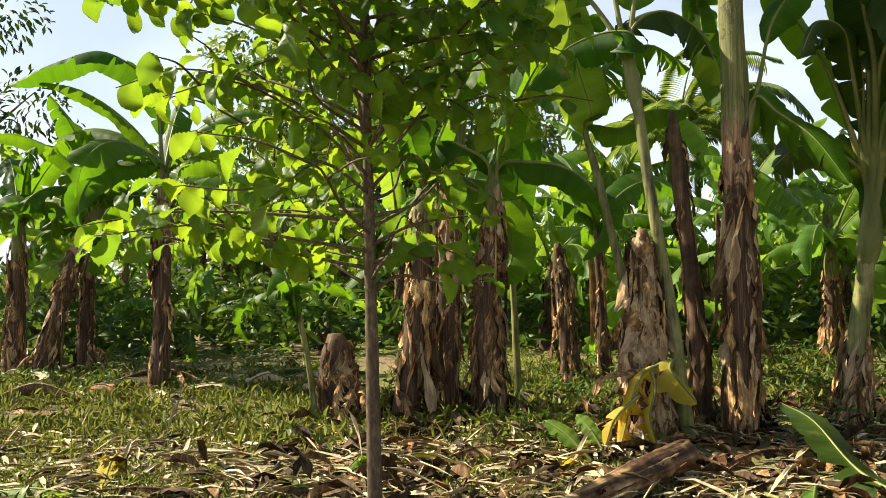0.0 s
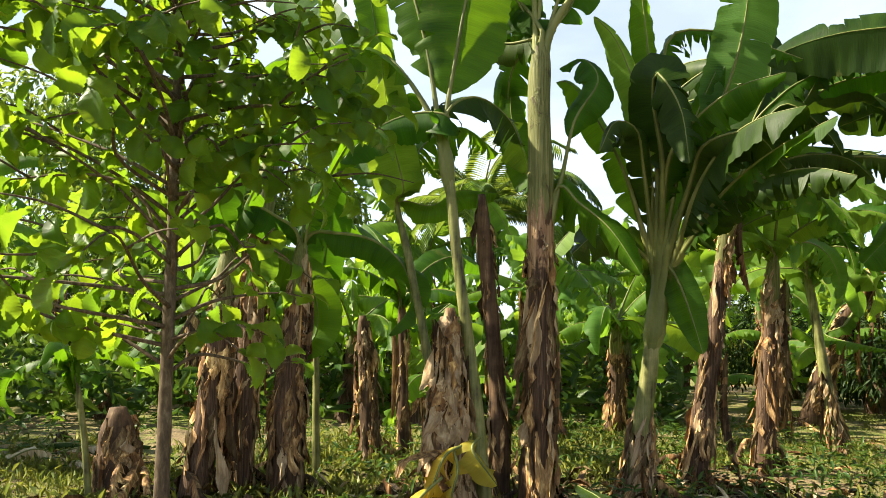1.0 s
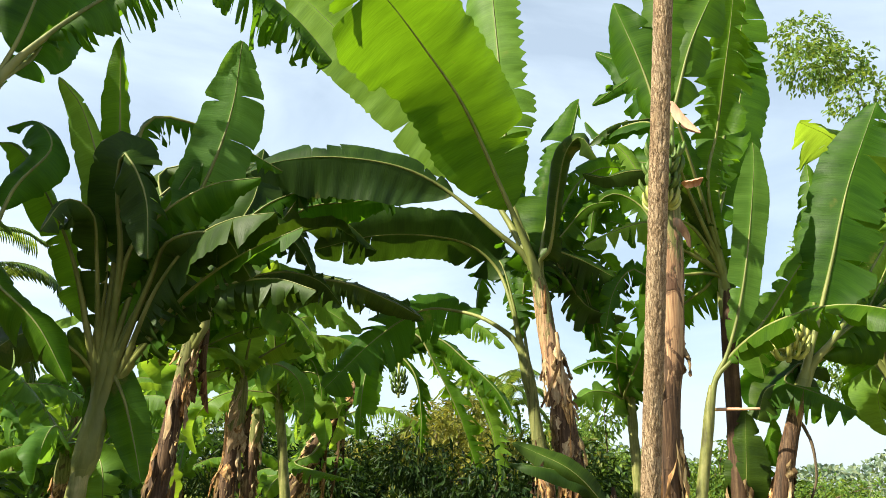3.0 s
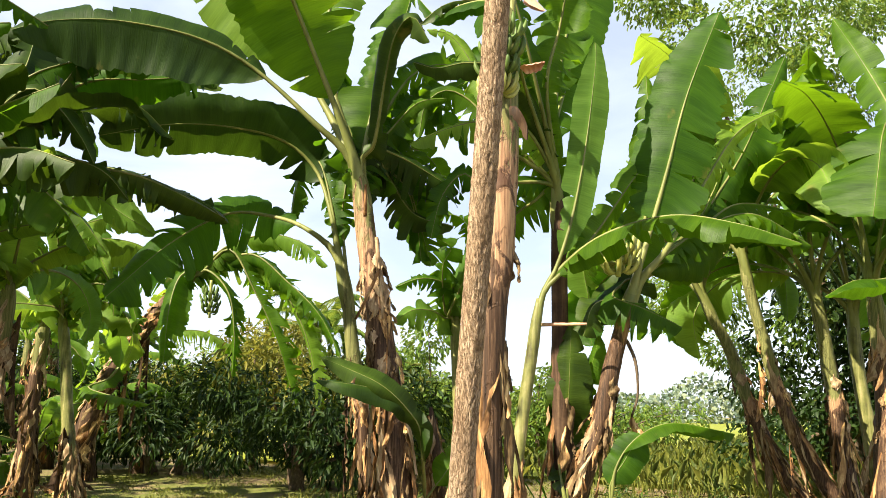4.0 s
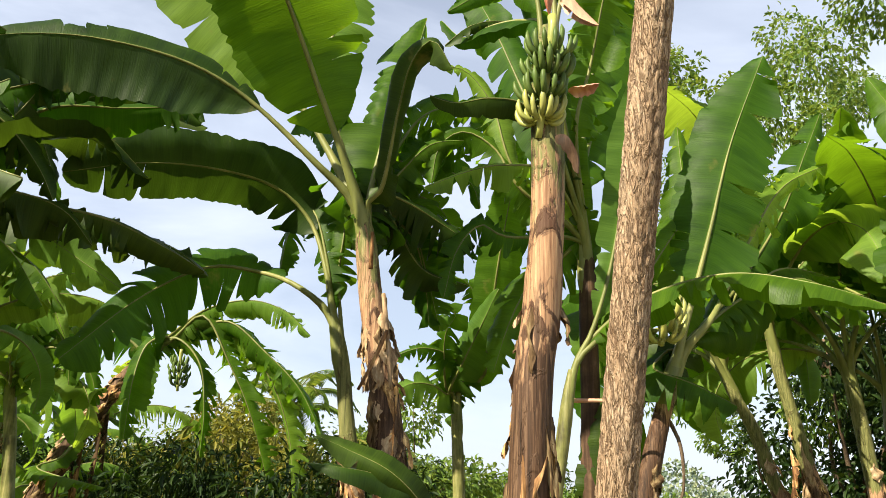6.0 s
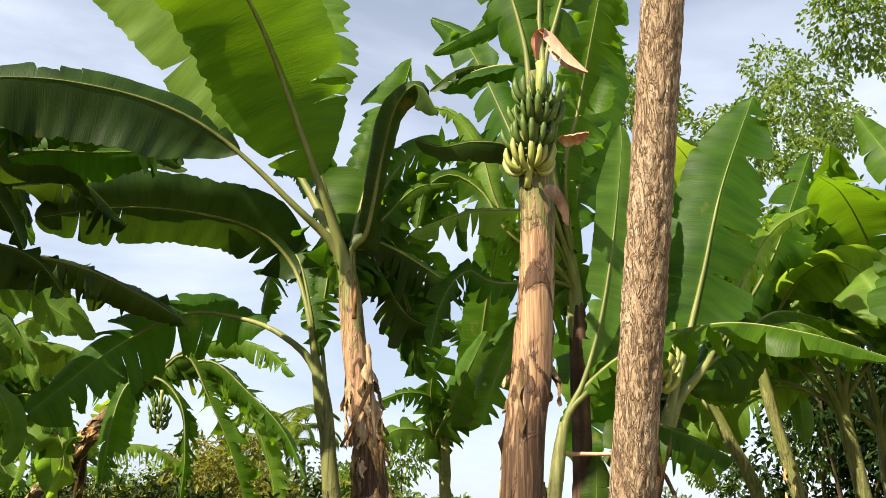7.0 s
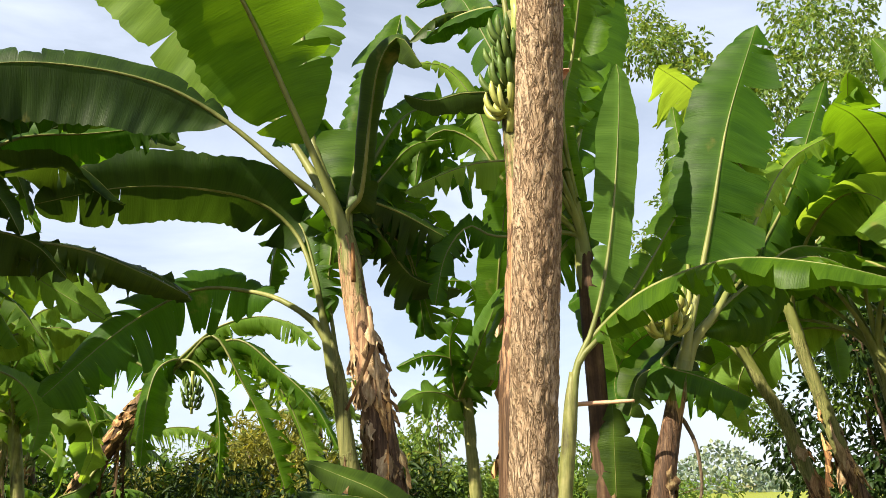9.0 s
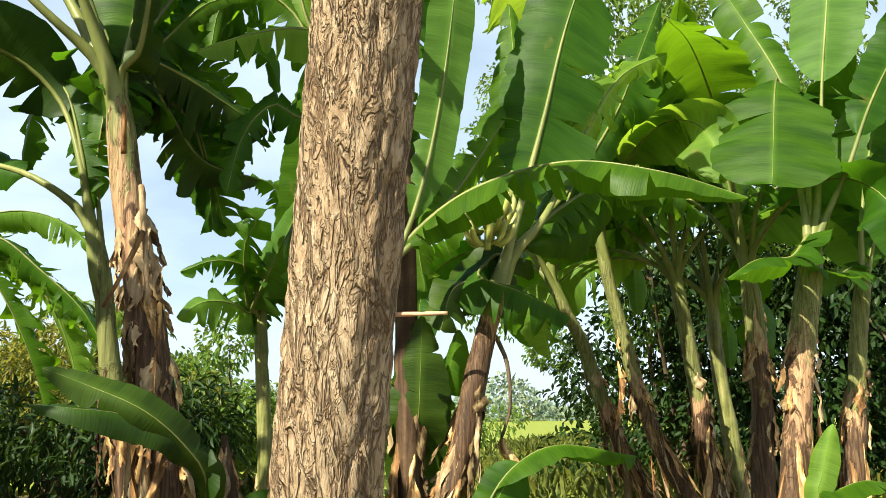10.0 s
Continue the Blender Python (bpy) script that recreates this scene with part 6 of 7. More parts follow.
def bunch(plant_name, top, bottom, hands, per, size, seed, ripe_from=99, label="bunch of green bananas in tiers"):
    """A hanging bunch: the stalk and its tiers of fingers, each pointing out and curving up."""
    e, base = plants[plant_name][:2]
    rng = np.random.default_rng(seed)
    a, b = np.array(top) - base, np.array(bottom) - base
    stalk = part("fruit_stalk", tube("fruit_stalk", [a + np.array((0, 0, 0.1)), a, (a + b) / 2, b], lambda s: 0.022 * size * (1.1 - 0.3 * s), FRUIT_RIPE, 12, 8), e, label)
    for h in range(hands):
        p = a + (b - a) * (0.2 + 0.6 * h / max(1, hands - 1))
        for k in range(per):
            ang = k * 2 * math.pi / per + h * 0.35 + rng.normal(0, 0.06)
            ob = part("banana", RIPE_FINGER if h >= ripe_from else GREEN_FINGER, stalk)
            tilt = rng.uniform(-0.15, 0.25)
            ob.matrix_basis = Matrix.Translation(p + np.array((math.cos(ang), math.sin(ang), 0)) * (0.022 + 0.016 * (k % 2)) * size + np.array((0, 0, rng.normal(0, 0.006) - 0.012 * (k % 2)))) @ Euler((0, tilt, ang)).to_matrix().to_4x4() @ Matrix.Diagonal((*(size * rng.uniform(0.85, 1.1),) * 3, 1))
    return stalk


bunch("banana_C", (5.38, 3.06, 3.47), (5.50, 3.19, 2.98), 4, 15, 1.0, 11, ripe_from=3)
bunch("banana_E", (7.36, 3.10, 2.47), (7.29, 3.11, 2.23), 3, 9, 1.15, 12, ripe_from=0, label="small bunch of yellowing bananas")
bunch("banana_F", (9.74, 10.13, 2.94), (9.74, 10.12, 2.49), 4, 9, 1.05, 13)
# withered bract and flag leaf over the big bunch
e, base = plants["banana_C"][:2]
part("bract", blade_mesh("bract", [np.array(p) - base for p in ((5.53, 3.14, 3.60), (5.48, 3.10, 3.71), (5.47, 3.05, 3.80), (5.47, 2.95, 3.65), (5.47, 2.85, 3.51))], 0.13, (0.3, -0.6, 0.4), 0.1, 0.05, 0.7, PINK, 5), e, "withered pink and yellow bract")
part("bract", blade_mesh("bract", [np.array(p) - base for p in ((5.51, 3.04, 3.20), (5.50, 2.98, 3.21), (5.50, 2.87, 3.21))], 0.09, (0.2, -0.6, 0.6), 0.05, 0.05, 0.6, PINK, 6), e, "dry orange bract")
part("dry_sheath", blade_mesh("dry_sheath", [np.array(p) - base for p in ((5.52, 3.11, 2.99), (5.45, 3.02, 2.94), (5.48, 2.98, 2.85), (5.49, 2.98, 2.75))], 0.11, (-0.5, -0.5, 0.6), 0.02, 0.1, 0.7, STEM_DARK, 7), e, "dark curled sheath")


# ---- banana grove behind ----
def grove(kind, count, tall, size, seed):
    key = "grove_%s" % kind
    rng = np.random.default_rng(seed)
    e = plant(key, "banana plant in the grove with dead leaves round its stem", [(0, 0, -0.04), (0.05, 0.02, tall * 0.5), (0.1, -0.03, tall)], 0.13, 0.08, "dark", 9, seed, joined=True)
    # the grove's sunlit look is put into its leaf colour
    crown(key, count, size, seed + 1, 0.5, mat=LEAF_PALE_LIT)
    e.name = "banana_plant"
    return e


models = [grove("a", 9, 1.9, 1.9, 41), grove("b", 8, 1.3, 1.7, 57), grove("c", 8, 2.5, 2.0, 83), grove("d", 6, 0.5, 1.4, 91)]
rng = np.random.default_rng(8)
placed = []
tries = 0
while len(placed) < 74 and tries < 4000:
    tries += 1
    yaw, dist = radians(rng.uniform(-41, 23)), rng.uniform(11, 26)
    x, y = -math.sin(yaw) * dist, math.cos(yaw) * dist
    if dist < 13 and -0.20 < yaw < 0.42:
        continue
    if yaw > radians(12) and dist < 12.5:
        continue
    if yaw < radians(-27) and dist < 16:
        continue
    if any((x - a) ** 2 + (y - b) ** 2 < 0.9 for a, b in placed):
        continue
    placed.append((x, y))
for j, (x, y) in enumerate(placed):
    m = pose(x, y, height(x, y), 0, 0, rng.uniform(0, 360)) @ Matrix.Diagonal((*(rng.uniform(0.85, 1.2),) * 3, 1))
    tall_here = math.hypot(x, y) > 17 or -22 < math.degrees(math.atan2(-x, y)) < -1
    src = models[int(rng.choice(4, p=(0.32, 0.27, 0.23, 0.18) if tall_here else (0.06, 0.42, 0.02, 0.5)))]
    ob = copy_thing(src, m)
    ob.scale = (rng.uniform(0.85, 1.2),) * 3
for src, (x, y) in zip(models, ((-7.5, 15.0), (2.6, 14.2), (7.0, 15.5), (-2.0, 13.6))):
    src.location = (x, y, 0)


# ---- trees beyond the grove ----
def lumps(rng, n, spread, low, high, r):
    cs = [(rng.uniform(-spread, spread), rng.uniform(-spread, spread), rng.uniform(low, high)) for _ in range(n)]
    return cs, [(r * rng.uniform(0.7, 1.2), r * rng.uniform(0.7, 1.2), r * rng.uniform(0.55, 0.9)) for _ in range(n)]


rng = np.random.default_rng(21)
mango_spots = ((11.70, 9.96, -0.02, 1.0), (12.13, 13.72, -0.08, 1.05), (12.24, 16.46, -0.24, 1.1), (15.10, 11.69, -0.12, 0.8))
for j, (x, y, _, k) in enumerate(mango_spots):
    cs, rs = lumps(rng, 18, 1.7 * k, 0.55 * k, 1.55 * k, 0.7 * k)
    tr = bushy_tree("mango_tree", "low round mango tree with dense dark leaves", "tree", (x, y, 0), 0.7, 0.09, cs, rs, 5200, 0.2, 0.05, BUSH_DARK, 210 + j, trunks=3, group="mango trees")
    p, d = clumped(rng, [(c[0] * 0.9, c[1] * 0.9, c[2] + 0.35) for c in cs[:6]], [(0.45, 0.45, 0.3)] * 6, 380)
    part("young_foliage", leaf_cloud("young_foliage", p, d * 0.5 + unit(rng, 380) * 0.5 + np.array((0, 0, -0.8)), np.array((0, 0, 1.0)) + unit(rng, 380), rng.uniform(0.12, 0.24, 380), 0.05, BUSH_GOLD), tr, "yellow young leaves")["kind"] = "stuff"
x, y, _ = (14.44, 13.76, 1.27)
cs, rs = lumps(rng, 11, 1.5, 1.3, 3.0, 0.6)
bushy_tree("mango_tree", "mango tree flushed with yellow young leaves", "tree", (x, y, 0), 1.4, 0.1, cs, rs, 3600, 0.22, 0.055, BUSH_GOLD, 230, group="mango trees")
for j, (px, py) in enumerate((((14.26, 9.19, 1.92), 1.0), ((18.86, 9.29, 1.43), 0.8), ((17.51, 11.81, 1.61), 0.9))):
    cs, rs = lumps(rng, 9, 0.8 * py, 0.6, 2.7 * py, 0.6 * py)
    bushy_tree("light_green_tree", "bright green young tree with small leaves", "tree", (px[0], px[1], 0), 1.2, 0.06, cs, rs, 4200, 0.13, 0.055, BUSH_LIGHT, 240 + j)
for j in range(15):
    yaw, far = radians(-30 - 2.9 * j + rng.normal(0, 0.6)), rng.uniform(24, 34)
    cs, rs = lumps(rng, 10, 1.9, 0.4, 2.7 if j < 9 else 1.5, 0.85)
    bushy_tree("light_green_tree", "bushy green tree at the edge of the field", "tree", (1.5 - math.sin(yaw) * far, 1.0 + math.cos(yaw) * far, 0), 1.2, 0.07, cs, rs, 2200, 0.2, 0.085, BUSH_LIGHT if j % 3 else BUSH_DARK, 600 + j, group="bushy trees")
# tall fine-leaved tree on the right
x, y, _ = (19.02, 2.72, 4.03)
cs, rs = lumps(rng, 64, 3.6, 2.6, 11.0, 0.72)
bushy_tree("tall_shade_tree", "tall tree with fine green leaves and open crown", "tree", (x, y, 0), 4.5, 0.15, cs, rs, 36000, 0.13, 0.06, BUSH_LIGHT, 260)
# the shade inside these crowns is painted by the darkened leaf colour
for j, (p, k) in enumerate((((18.43, 2.78, 1.60), 1.0), ((19.67, 0.66, 1.56), 1.0), ((18.52, -0.63, 1.50), 0.9), ((16.9, -1.0, 0), 0.85))):
    cs, rs = lumps(rng, 20, 1.9, 0.4, 4.4 * k, 0.95)
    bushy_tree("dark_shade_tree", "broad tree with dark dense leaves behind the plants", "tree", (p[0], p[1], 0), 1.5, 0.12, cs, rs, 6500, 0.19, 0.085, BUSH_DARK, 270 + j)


def palm(base, h, size, count, seed, label):
    rng = np.random.default_rng(seed)
    e = new("palm_tree")
    e.location = base
    tagged(e, label, "palm")
    part("trunk", tube("trunk", [(0, 0, -0.1), (0.05, 0, h * 0.5), (0, 0, h)], lambda s: 0.14 - 0.03 * s, TWIG, 14, 9, 0.05, seed), e)
    for k in range(count):
        az, el = k * 2.4, radians(80 - 75 * k / count + rng.normal(0, 5))
        pts, p = [np.array((0, 0, h))], np.array((0, 0, h))
        for j in range(6):
            p = p + np.array((math.cos(az) * math.cos(el), math.sin(az) * math.cos(el), math.sin(el))) * size / 6
            pts.append(p)
            el -= 0.22 + 0.06 * j
        c, _ = curve_points(pts, 60)
        t = np.gradient(c, axis=0)
        t /= np.linalg.norm(t, axis=1)[:, None]
        side = np.cross(t, (0, 0, 1.0))
        side /= np.linalg.norm(side, axis=1)[:, None] + 1e-9
        pos = np.repeat(c[6:], 2, axis=0)
        sg = np.tile((1, -1), 54)[:, None]
        al = np.repeat(t[6:], 2, axis=0) * 0.6 + np.repeat(side[6:], 2, axis=0) * sg + np.array((0, 0, -0.35))
        fr = part("frond", leaf_cloud("frond", pos, al, np.tile((0.0, 0, 1), (108, 1)) + rng.normal(0, .2, (108, 3)), size * 0.22, 0.03 * size / 2, BUSH_LIGHT), e)
        part("rib", tube("rib", pts, lambda s: 0.02 * (1.1 - s), RIB, 16, 5), fr)
    return e


p = (18.58, 15.61, 1.34)
palm((p[0], p[1], 0), 3.3, 2.0, 13, 5, "small coconut palm with arching feathery fronds")
p = (4.11, 14.53, 1.31)
palm((p[0], p[1], 0), 3.6, 2.4, 14, 6, "palm with long feathery fronds behind the bananas")

x, y, _ = (-7.40, 13.92, 3.06)
cs, rs = lumps(rng, 12, 1.8, 3.6, 7.0, 0.9)
bushy_tree("shade_tree", "tree with drooping dark leaves beyond the grove", "tree", (x - 1.9, y, 0), 3.5, 0.12, cs, rs, 2600, 0.2, 0.07, BUSH_DARK, 290)

for j, (q, h) in enumerate((((-2.23, 21.95, 4.00), 7.6), ((-4.99, 22.94, 4.16), 7.4), ((0.17, 23.97, 4.23), 6.6))):
    cs, rs = lumps(rng, 24, 2.3, 2.0, h, 1.05)
    bushy_tree("shade_tree", "leafy green tree standing behind the banana grove", "tree", (q[0], q[1], 0), 2.5, 0.11, cs, rs, 8000, 0.26, 0.1, BUSH_LIGHT, 300 + j)

# far woods, their haze painted by the leaf colour, and bright field
rng = np.random.default_rng(31)
n = 34000
yaw = rng.uniform(radians(-125), radians(20), n)
dist = rng.uniform(150, 190, n)
pos = np.stack([-np.sin(yaw) * dist, np.cos(yaw) * dist, rng.random(n) ** 1.3 * (4.5 + 3.0 * np.sin(yaw * 23) + 1.5 * np.sin(yaw * 61))], axis=1)
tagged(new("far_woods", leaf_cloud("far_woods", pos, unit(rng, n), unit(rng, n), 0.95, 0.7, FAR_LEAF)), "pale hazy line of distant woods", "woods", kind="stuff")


# ---- grass, weeds and litter ----
def scatter(rng, count, boxes):
    out = []
    for (x0, y0, x1, y1), share in boxes:
        k = int(count * share)
        out.append(np.stack([rng.uniform(x0, x1, k), rng.uniform(y0, y1, k)], axis=1))
    p = np.concatenate(out)
    p += rng.normal(0, 0.3, p.shape)
    return np.array([(x, y, height(x, y)) for x, y in p])


rng = np.random.default_rng(61)
tuft = scatter(rng, 2600, (((-6, 2.6, 1.2, 9), .5), ((1, 7, 9, 13), .2), ((6, 4, 18, 14), .3)))
tuft = tuft[[noise.noise((x * 0.6, y * 0.6, 9)) > -0.18 for x, y, z in tuft]]
per = 30
pos = np.repeat(tuft, per, axis=0) + np.concatenate([rng.normal(0, 0.09, (len(tuft) * per, 2)), np.zeros((len(tuft) * per, 1))], axis=1)
al = np.concatenate([rng.normal(0, 0.5, (len(pos), 2)), np.ones((len(pos), 1))], axis=1)
tagged(new("grass", leaf_cloud("grass", pos, al, unit(rng, len(pos)), rng.uniform(0.025, 0.1, len(pos)), 0.006, GRASS, 0.1, 0.35)), "short patchy green grass", "grass", kind="stuff")

back = scatter(rng, 950, (((-6.5, 5.8, 1.4, 10.5), .7), ((1, 6.5, 6, 11), .3)))
back = back[[noise.noise((x * 0.5, y * 0.5, 4)) > -0.25 for x, y, z in back]]
per = 18
pos = np.repeat(back, per, axis=0) + np.concatenate([rng.normal(0, 0.1, (len(back) * per, 2)), np.zeros((len(back) * per, 1))], axis=1)
al = np.concatenate([rng.normal(0, 0.55, (len(pos), 2)), np.ones((len(pos), 1))], axis=1)
tagged(new("grass", leaf_cloud("grass", pos, al, unit(rng, len(pos)), rng.uniform(0.06, 0.2, len(pos)), 0.01, GRASS, 0.1, 0.35)), "longer green grass between the stems", "grass", kind="stuff")

weed = scatter(rng, 420, (((0.5, 5.5, 7.5, 11), .55), ((-7, 8, 1, 12), .25), ((8, 0, 17, 7), .2)))
per = 12
pos = np.repeat(weed, per, axis=0) + np.concatenate([rng.normal(0, 0.09, (len(weed) * per, 2)), rng.uniform(0.02, 0.22, (len(weed) * per, 1))], axis=1)
al = np.concatenate([rng.normal(0, 0.8, (len(pos), 2)), rng.uniform(-0.1, 0.7, (len(pos), 1))], axis=1)
tagged(new("weeds", leaf_cloud("weeds", pos, al, np.array((0, 0, 1.0)) + unit(rng, len(pos)) * 0.5, rng.uniform(0.05, 0.14, len(pos)), 0.035, BUSH_MID)), "low green weeds among the stems", "weeds", kind="stuff")

lit = scatter(rng, 2600, (((-6, 2.4, 4.5, 8), .75), ((4, 5, 9, 10), .15), ((8, 0, 15, 6), .1)))
lit[:, 2] += rng.uniform(0.005, 0.05, len(lit))
al = np.concatenate([rng.normal(0, 1, (len(lit), 2)), rng.normal(0, 0.12, (len(lit), 1))], axis=1)
tagged(new("leaf_litter", leaf_cloud("leaf_litter", lit, al, np.array((0, 0, 1.0)) + unit(rng, len(lit)) * 0.35, rng.uniform(0.08, 0.34, len(lit)), rng.uniform(0.02, 0.09, len(lit)), DRY, 0.2, 0.1)), "dry brown leaves and straw strewn over the soil", "leaf litter", kind="stuff")

# thicket of weeds and young shoots between the far stems
n = 12000
yaw, dist = rng.uniform(radians(-29), radians(36), n), rng.uniform(12.5, 27, n)
pos = np.stack([-np.sin(yaw) * dist, np.cos(yaw) * dist, np.zeros(n)], axis=1)
top = 0.5 + 0.9 * np.array([max(0, noise.noise((x * 0.5, y * 0.5, 3)) + 0.35) for x, y, z in pos]) + 0.05 * (dist - 12)
pos[:, 2] = rng.random(n) * top
al = np.concatenate([rng.normal(0, 0.7, (n, 2)), rng.uniform(-0.3, 0.9, (n, 1))], axis=1)
tagged(new("thicket", leaf_cloud("thicket", pos, al, np.array((0, 0, 0.6)) + unit(rng, n), rng.uniform(0.15, 0.45, n), 0.11, BUSH_MID)), "thicket of green weeds and shoots", "thicket", kind="stuff")
fx = []
ff = []
for i in range(31):
    for j in range(25):
        x, y = 16 + 6 * i * (1 + i * 0.06), -30 + j * 4.5
        fx.append((x + 0.6 * noise.noise((i * 0.7, j * 0.7, 2)), y, 0.07 + 0.05 * noise.noise((x * 0.3, y * 0.3, 4))))
for i in range(30):
    for j in range(24):
        a = i * 25 + j
        ff.append((a, a + 25, a + 26, a + 1))
tagged(new("field", mesh_from("field", fx, ff, FIELD, [(v[0], v[1]) for v in fx])), "open bright green field beyond the plants", "field", kind="structure")
tus = scatter(rng, 700, (((14, 0, 44, 10), 1.0),))
per = 14
pos = np.repeat(tus, per, axis=0) + np.concatenate([rng.normal(0, 0.25, (len(tus) * per, 2)), np.zeros((len(tus) * per, 1))], axis=1)
al = np.concatenate([rng.normal(0, 0.35, (len(pos), 2)), np.ones((len(pos), 1))], axis=1)
tagged(new("field_grass", leaf_cloud("field_grass", pos, al, unit(rng, len(pos)), rng.uniform(0.2, 0.6, len(pos)), 0.03, GRASS, 0.1, 0.3)), "bright tall grass of the open field", "grass", kind="stuff")


# ---- fallen things on the near ground ----
def fallen(name, label, category, pts, width, mat, tears, seed, face=(0, 0, 1), start=0.12, fold=0.15, rib=0.012):
    e = new(name)
    base = np.array(pts[0])
    e.location = tuple(base)
    tagged(e, label, category)
    loc = [np.array(q) - base for q in pts]
    b = part("blade", blade_mesh("blade", loc, width, face, start, tears, fold, mat, seed), e)
    part("midrib", tube("midrib", loc, lambda s: rib * (1.1 - 0.85 * s), RIB if mat is not DRY else DRY, 18, 6), b)
    return e


G = lambda q, z=0.03: (q[0], q[1], height(q[0], q[1]) + z)
# the ground shade on this leaf is in its darker colour
fallen("fallen_leaf", "large fresh green banana leaf fallen on the litter", "leaf", [G((2.48, 4.08, -0.04), 0.02), G((2.29, 4.58, 0.06), 0.1), G((2.24, 5.08, 0.21), 0.28), (2.17, 5.38, 0.35)], 0.36, LEAF_SHADED, 0.2, 1, (0.2, -0.75, 0.45))
fallen("yellow_leaf", "yellow withered banana leaf hanging against the stump", "leaf", [(1.55, 5.75, 0.59), (1.35, 5.65, 0.53), (1.26, 5.60, 0.38), (1.19, 5.56, 0.16), (1.14, 5.51, 0.01)], 0.23, LEAF_YELLOW, 1.0, 30, (0.21, -0.92, 0.32), fold=0.7)
fallen("yellow_leaf", "yellow shrivelled banana leaf hanging against the stump", "leaf", [(1.40, 5.70, 0.56), (1.41, 5.60, 0.42), (1.36, 5.56, 0.24), (1.40, 5.51, 0.04)], 0.19, LEAF_YELLOW, 0.9, 31, (0.21, -0.92, 0.32), fold=0.8)
fallen("yellow_leaf", "yellow folded banana leaf beside the stump", "leaf", [(1.61, 5.75, 0.63), (1.52, 5.65, 0.56), (1.59, 5.62, 0.45), (1.69, 5.61, 0.32)], 0.23, LEAF_YELLOW, 0.3, 32, (0.21, -0.92, 0.32), fold=0.6)
fallen("yellow_leaf", "torn yellow leaf on the litter by the stump", "leaf", [(1.30, 5.60, 0.38), (1.12, 5.50, 0.25), (1.04, 5.46, 0.07)], 0.18, LEAF_YELLOW, 0.9, 33, (0.21, -0.92, 0.32), fold=0.6)
fallen("dead_leaf", "dry brown leaf arching from the stump", "leaf", [(1.58, 5.98, 0.48), (1.30, 5.77, 0.53), (1.06, 5.67, 0.49), (1.00, 5.62, 0.38)], 0.16, DRY, 0.3, 5)
for k, (p0, p1) in enumerate((((0.91, 5.17, 0.10), (0.64, 5.37, 0.26)), ((1.02, 5.27, 0.11), (0.86, 5.47, 0.28)))):
    q0, q1 = G(p0), np.array(p1)
    fallen("seedling_leaf", "fresh pale green shoot leaf in the litter", "leaf", [q0, (np.array(q0) + q1) / 2 + np.array((0, 0, 0.03)), q1], 0.12, LEAF_PALE_LIT, 0.05, 20 + k, (-0.3, -0.8, 0.5), 0.3)
log = new("banana_log")
a, b = np.array(G((0.45, 3.87, 0.12), 0.06)), np.array(G((1.43, 4.97, 0.14), 0.12))
span_ab = float(np.linalg.norm(b - a))
log.matrix_world = Matrix.Translation(a) @ Vector(b - a).to_track_quat('Z', 'X').to_matrix().to_4x4()
tagged(log, "dry brown banana stem lying across the litter", "log")
part("sheath", tube("sheath", [(0, 0, 0), (0.015, 0, span_ab * 0.5), (0, 0, span_ab)], lambda s: 0.05 + 0.06 * s, STEM_MIXED, 40, 22, 0.035, 4, 0.85), log)
rng = np.random.default_rng(23)
for k in range(18):
    f0, side = rng.uniform(0.0, 0.6), rng.uniform(0, 6.28)
    out = np.array((math.cos(side), math.sin(side) * 0.85, 0))
    pts = [out * (0.056 + 0.06 * f) + np.array((0, 0, f * span_ab)) for f in np.linspace(f0, min(1, f0 + rng.uniform(0.25, 0.45)), 4)]
    part("dry_sheath", blade_mesh("dry_sheath", pts, rng.uniform(0.03, 0.07), tuple(out), 0.02, 0.2, 0.5, (STRAW, DRY)[k % 2], 300 + k), log)
rng = np.random.default_rng(19)
for k in range(46):
    x, y = rng.uniform(-3.2, 3.2), rng.uniform(3.0, 6.0)
    ang, L = rng.uniform(0, 6.28), rng.uniform(0.35, 1.1)
    d = np.array((math.cos(ang), math.sin(ang)))
    pts = [G((x, y), 0.03), G((x + d[0] * L * 0.5, y + d[1] * L * 0.5), rng.uniform(0.03, 0.1)), G((x + d[0] * L, y + d[1] * L), 0.03)]
    mat, what = ((DRY, "dry brown banana leaf lying on the ground"), (DRY, "dry brown banana leaf lying on the ground"), (LEAF_PALE_LIT, "wilting pale green leaf lying on the ground"), (LEAF_YELLOW, "yellowed leaf lying on the ground"))[int(rng.choice(4, p=(.45, .2, .23, .12)))]
    fallen("fallen_leaf", what, "leaf", pts, rng.uniform(0.07, 0.22), mat, rng.uniform(0.1, 1.0), 60 + k, (rng.normal(0, .3), rng.normal(0, .3), 1), 0.15, rng.uniform(0, 0.8), 0.01)


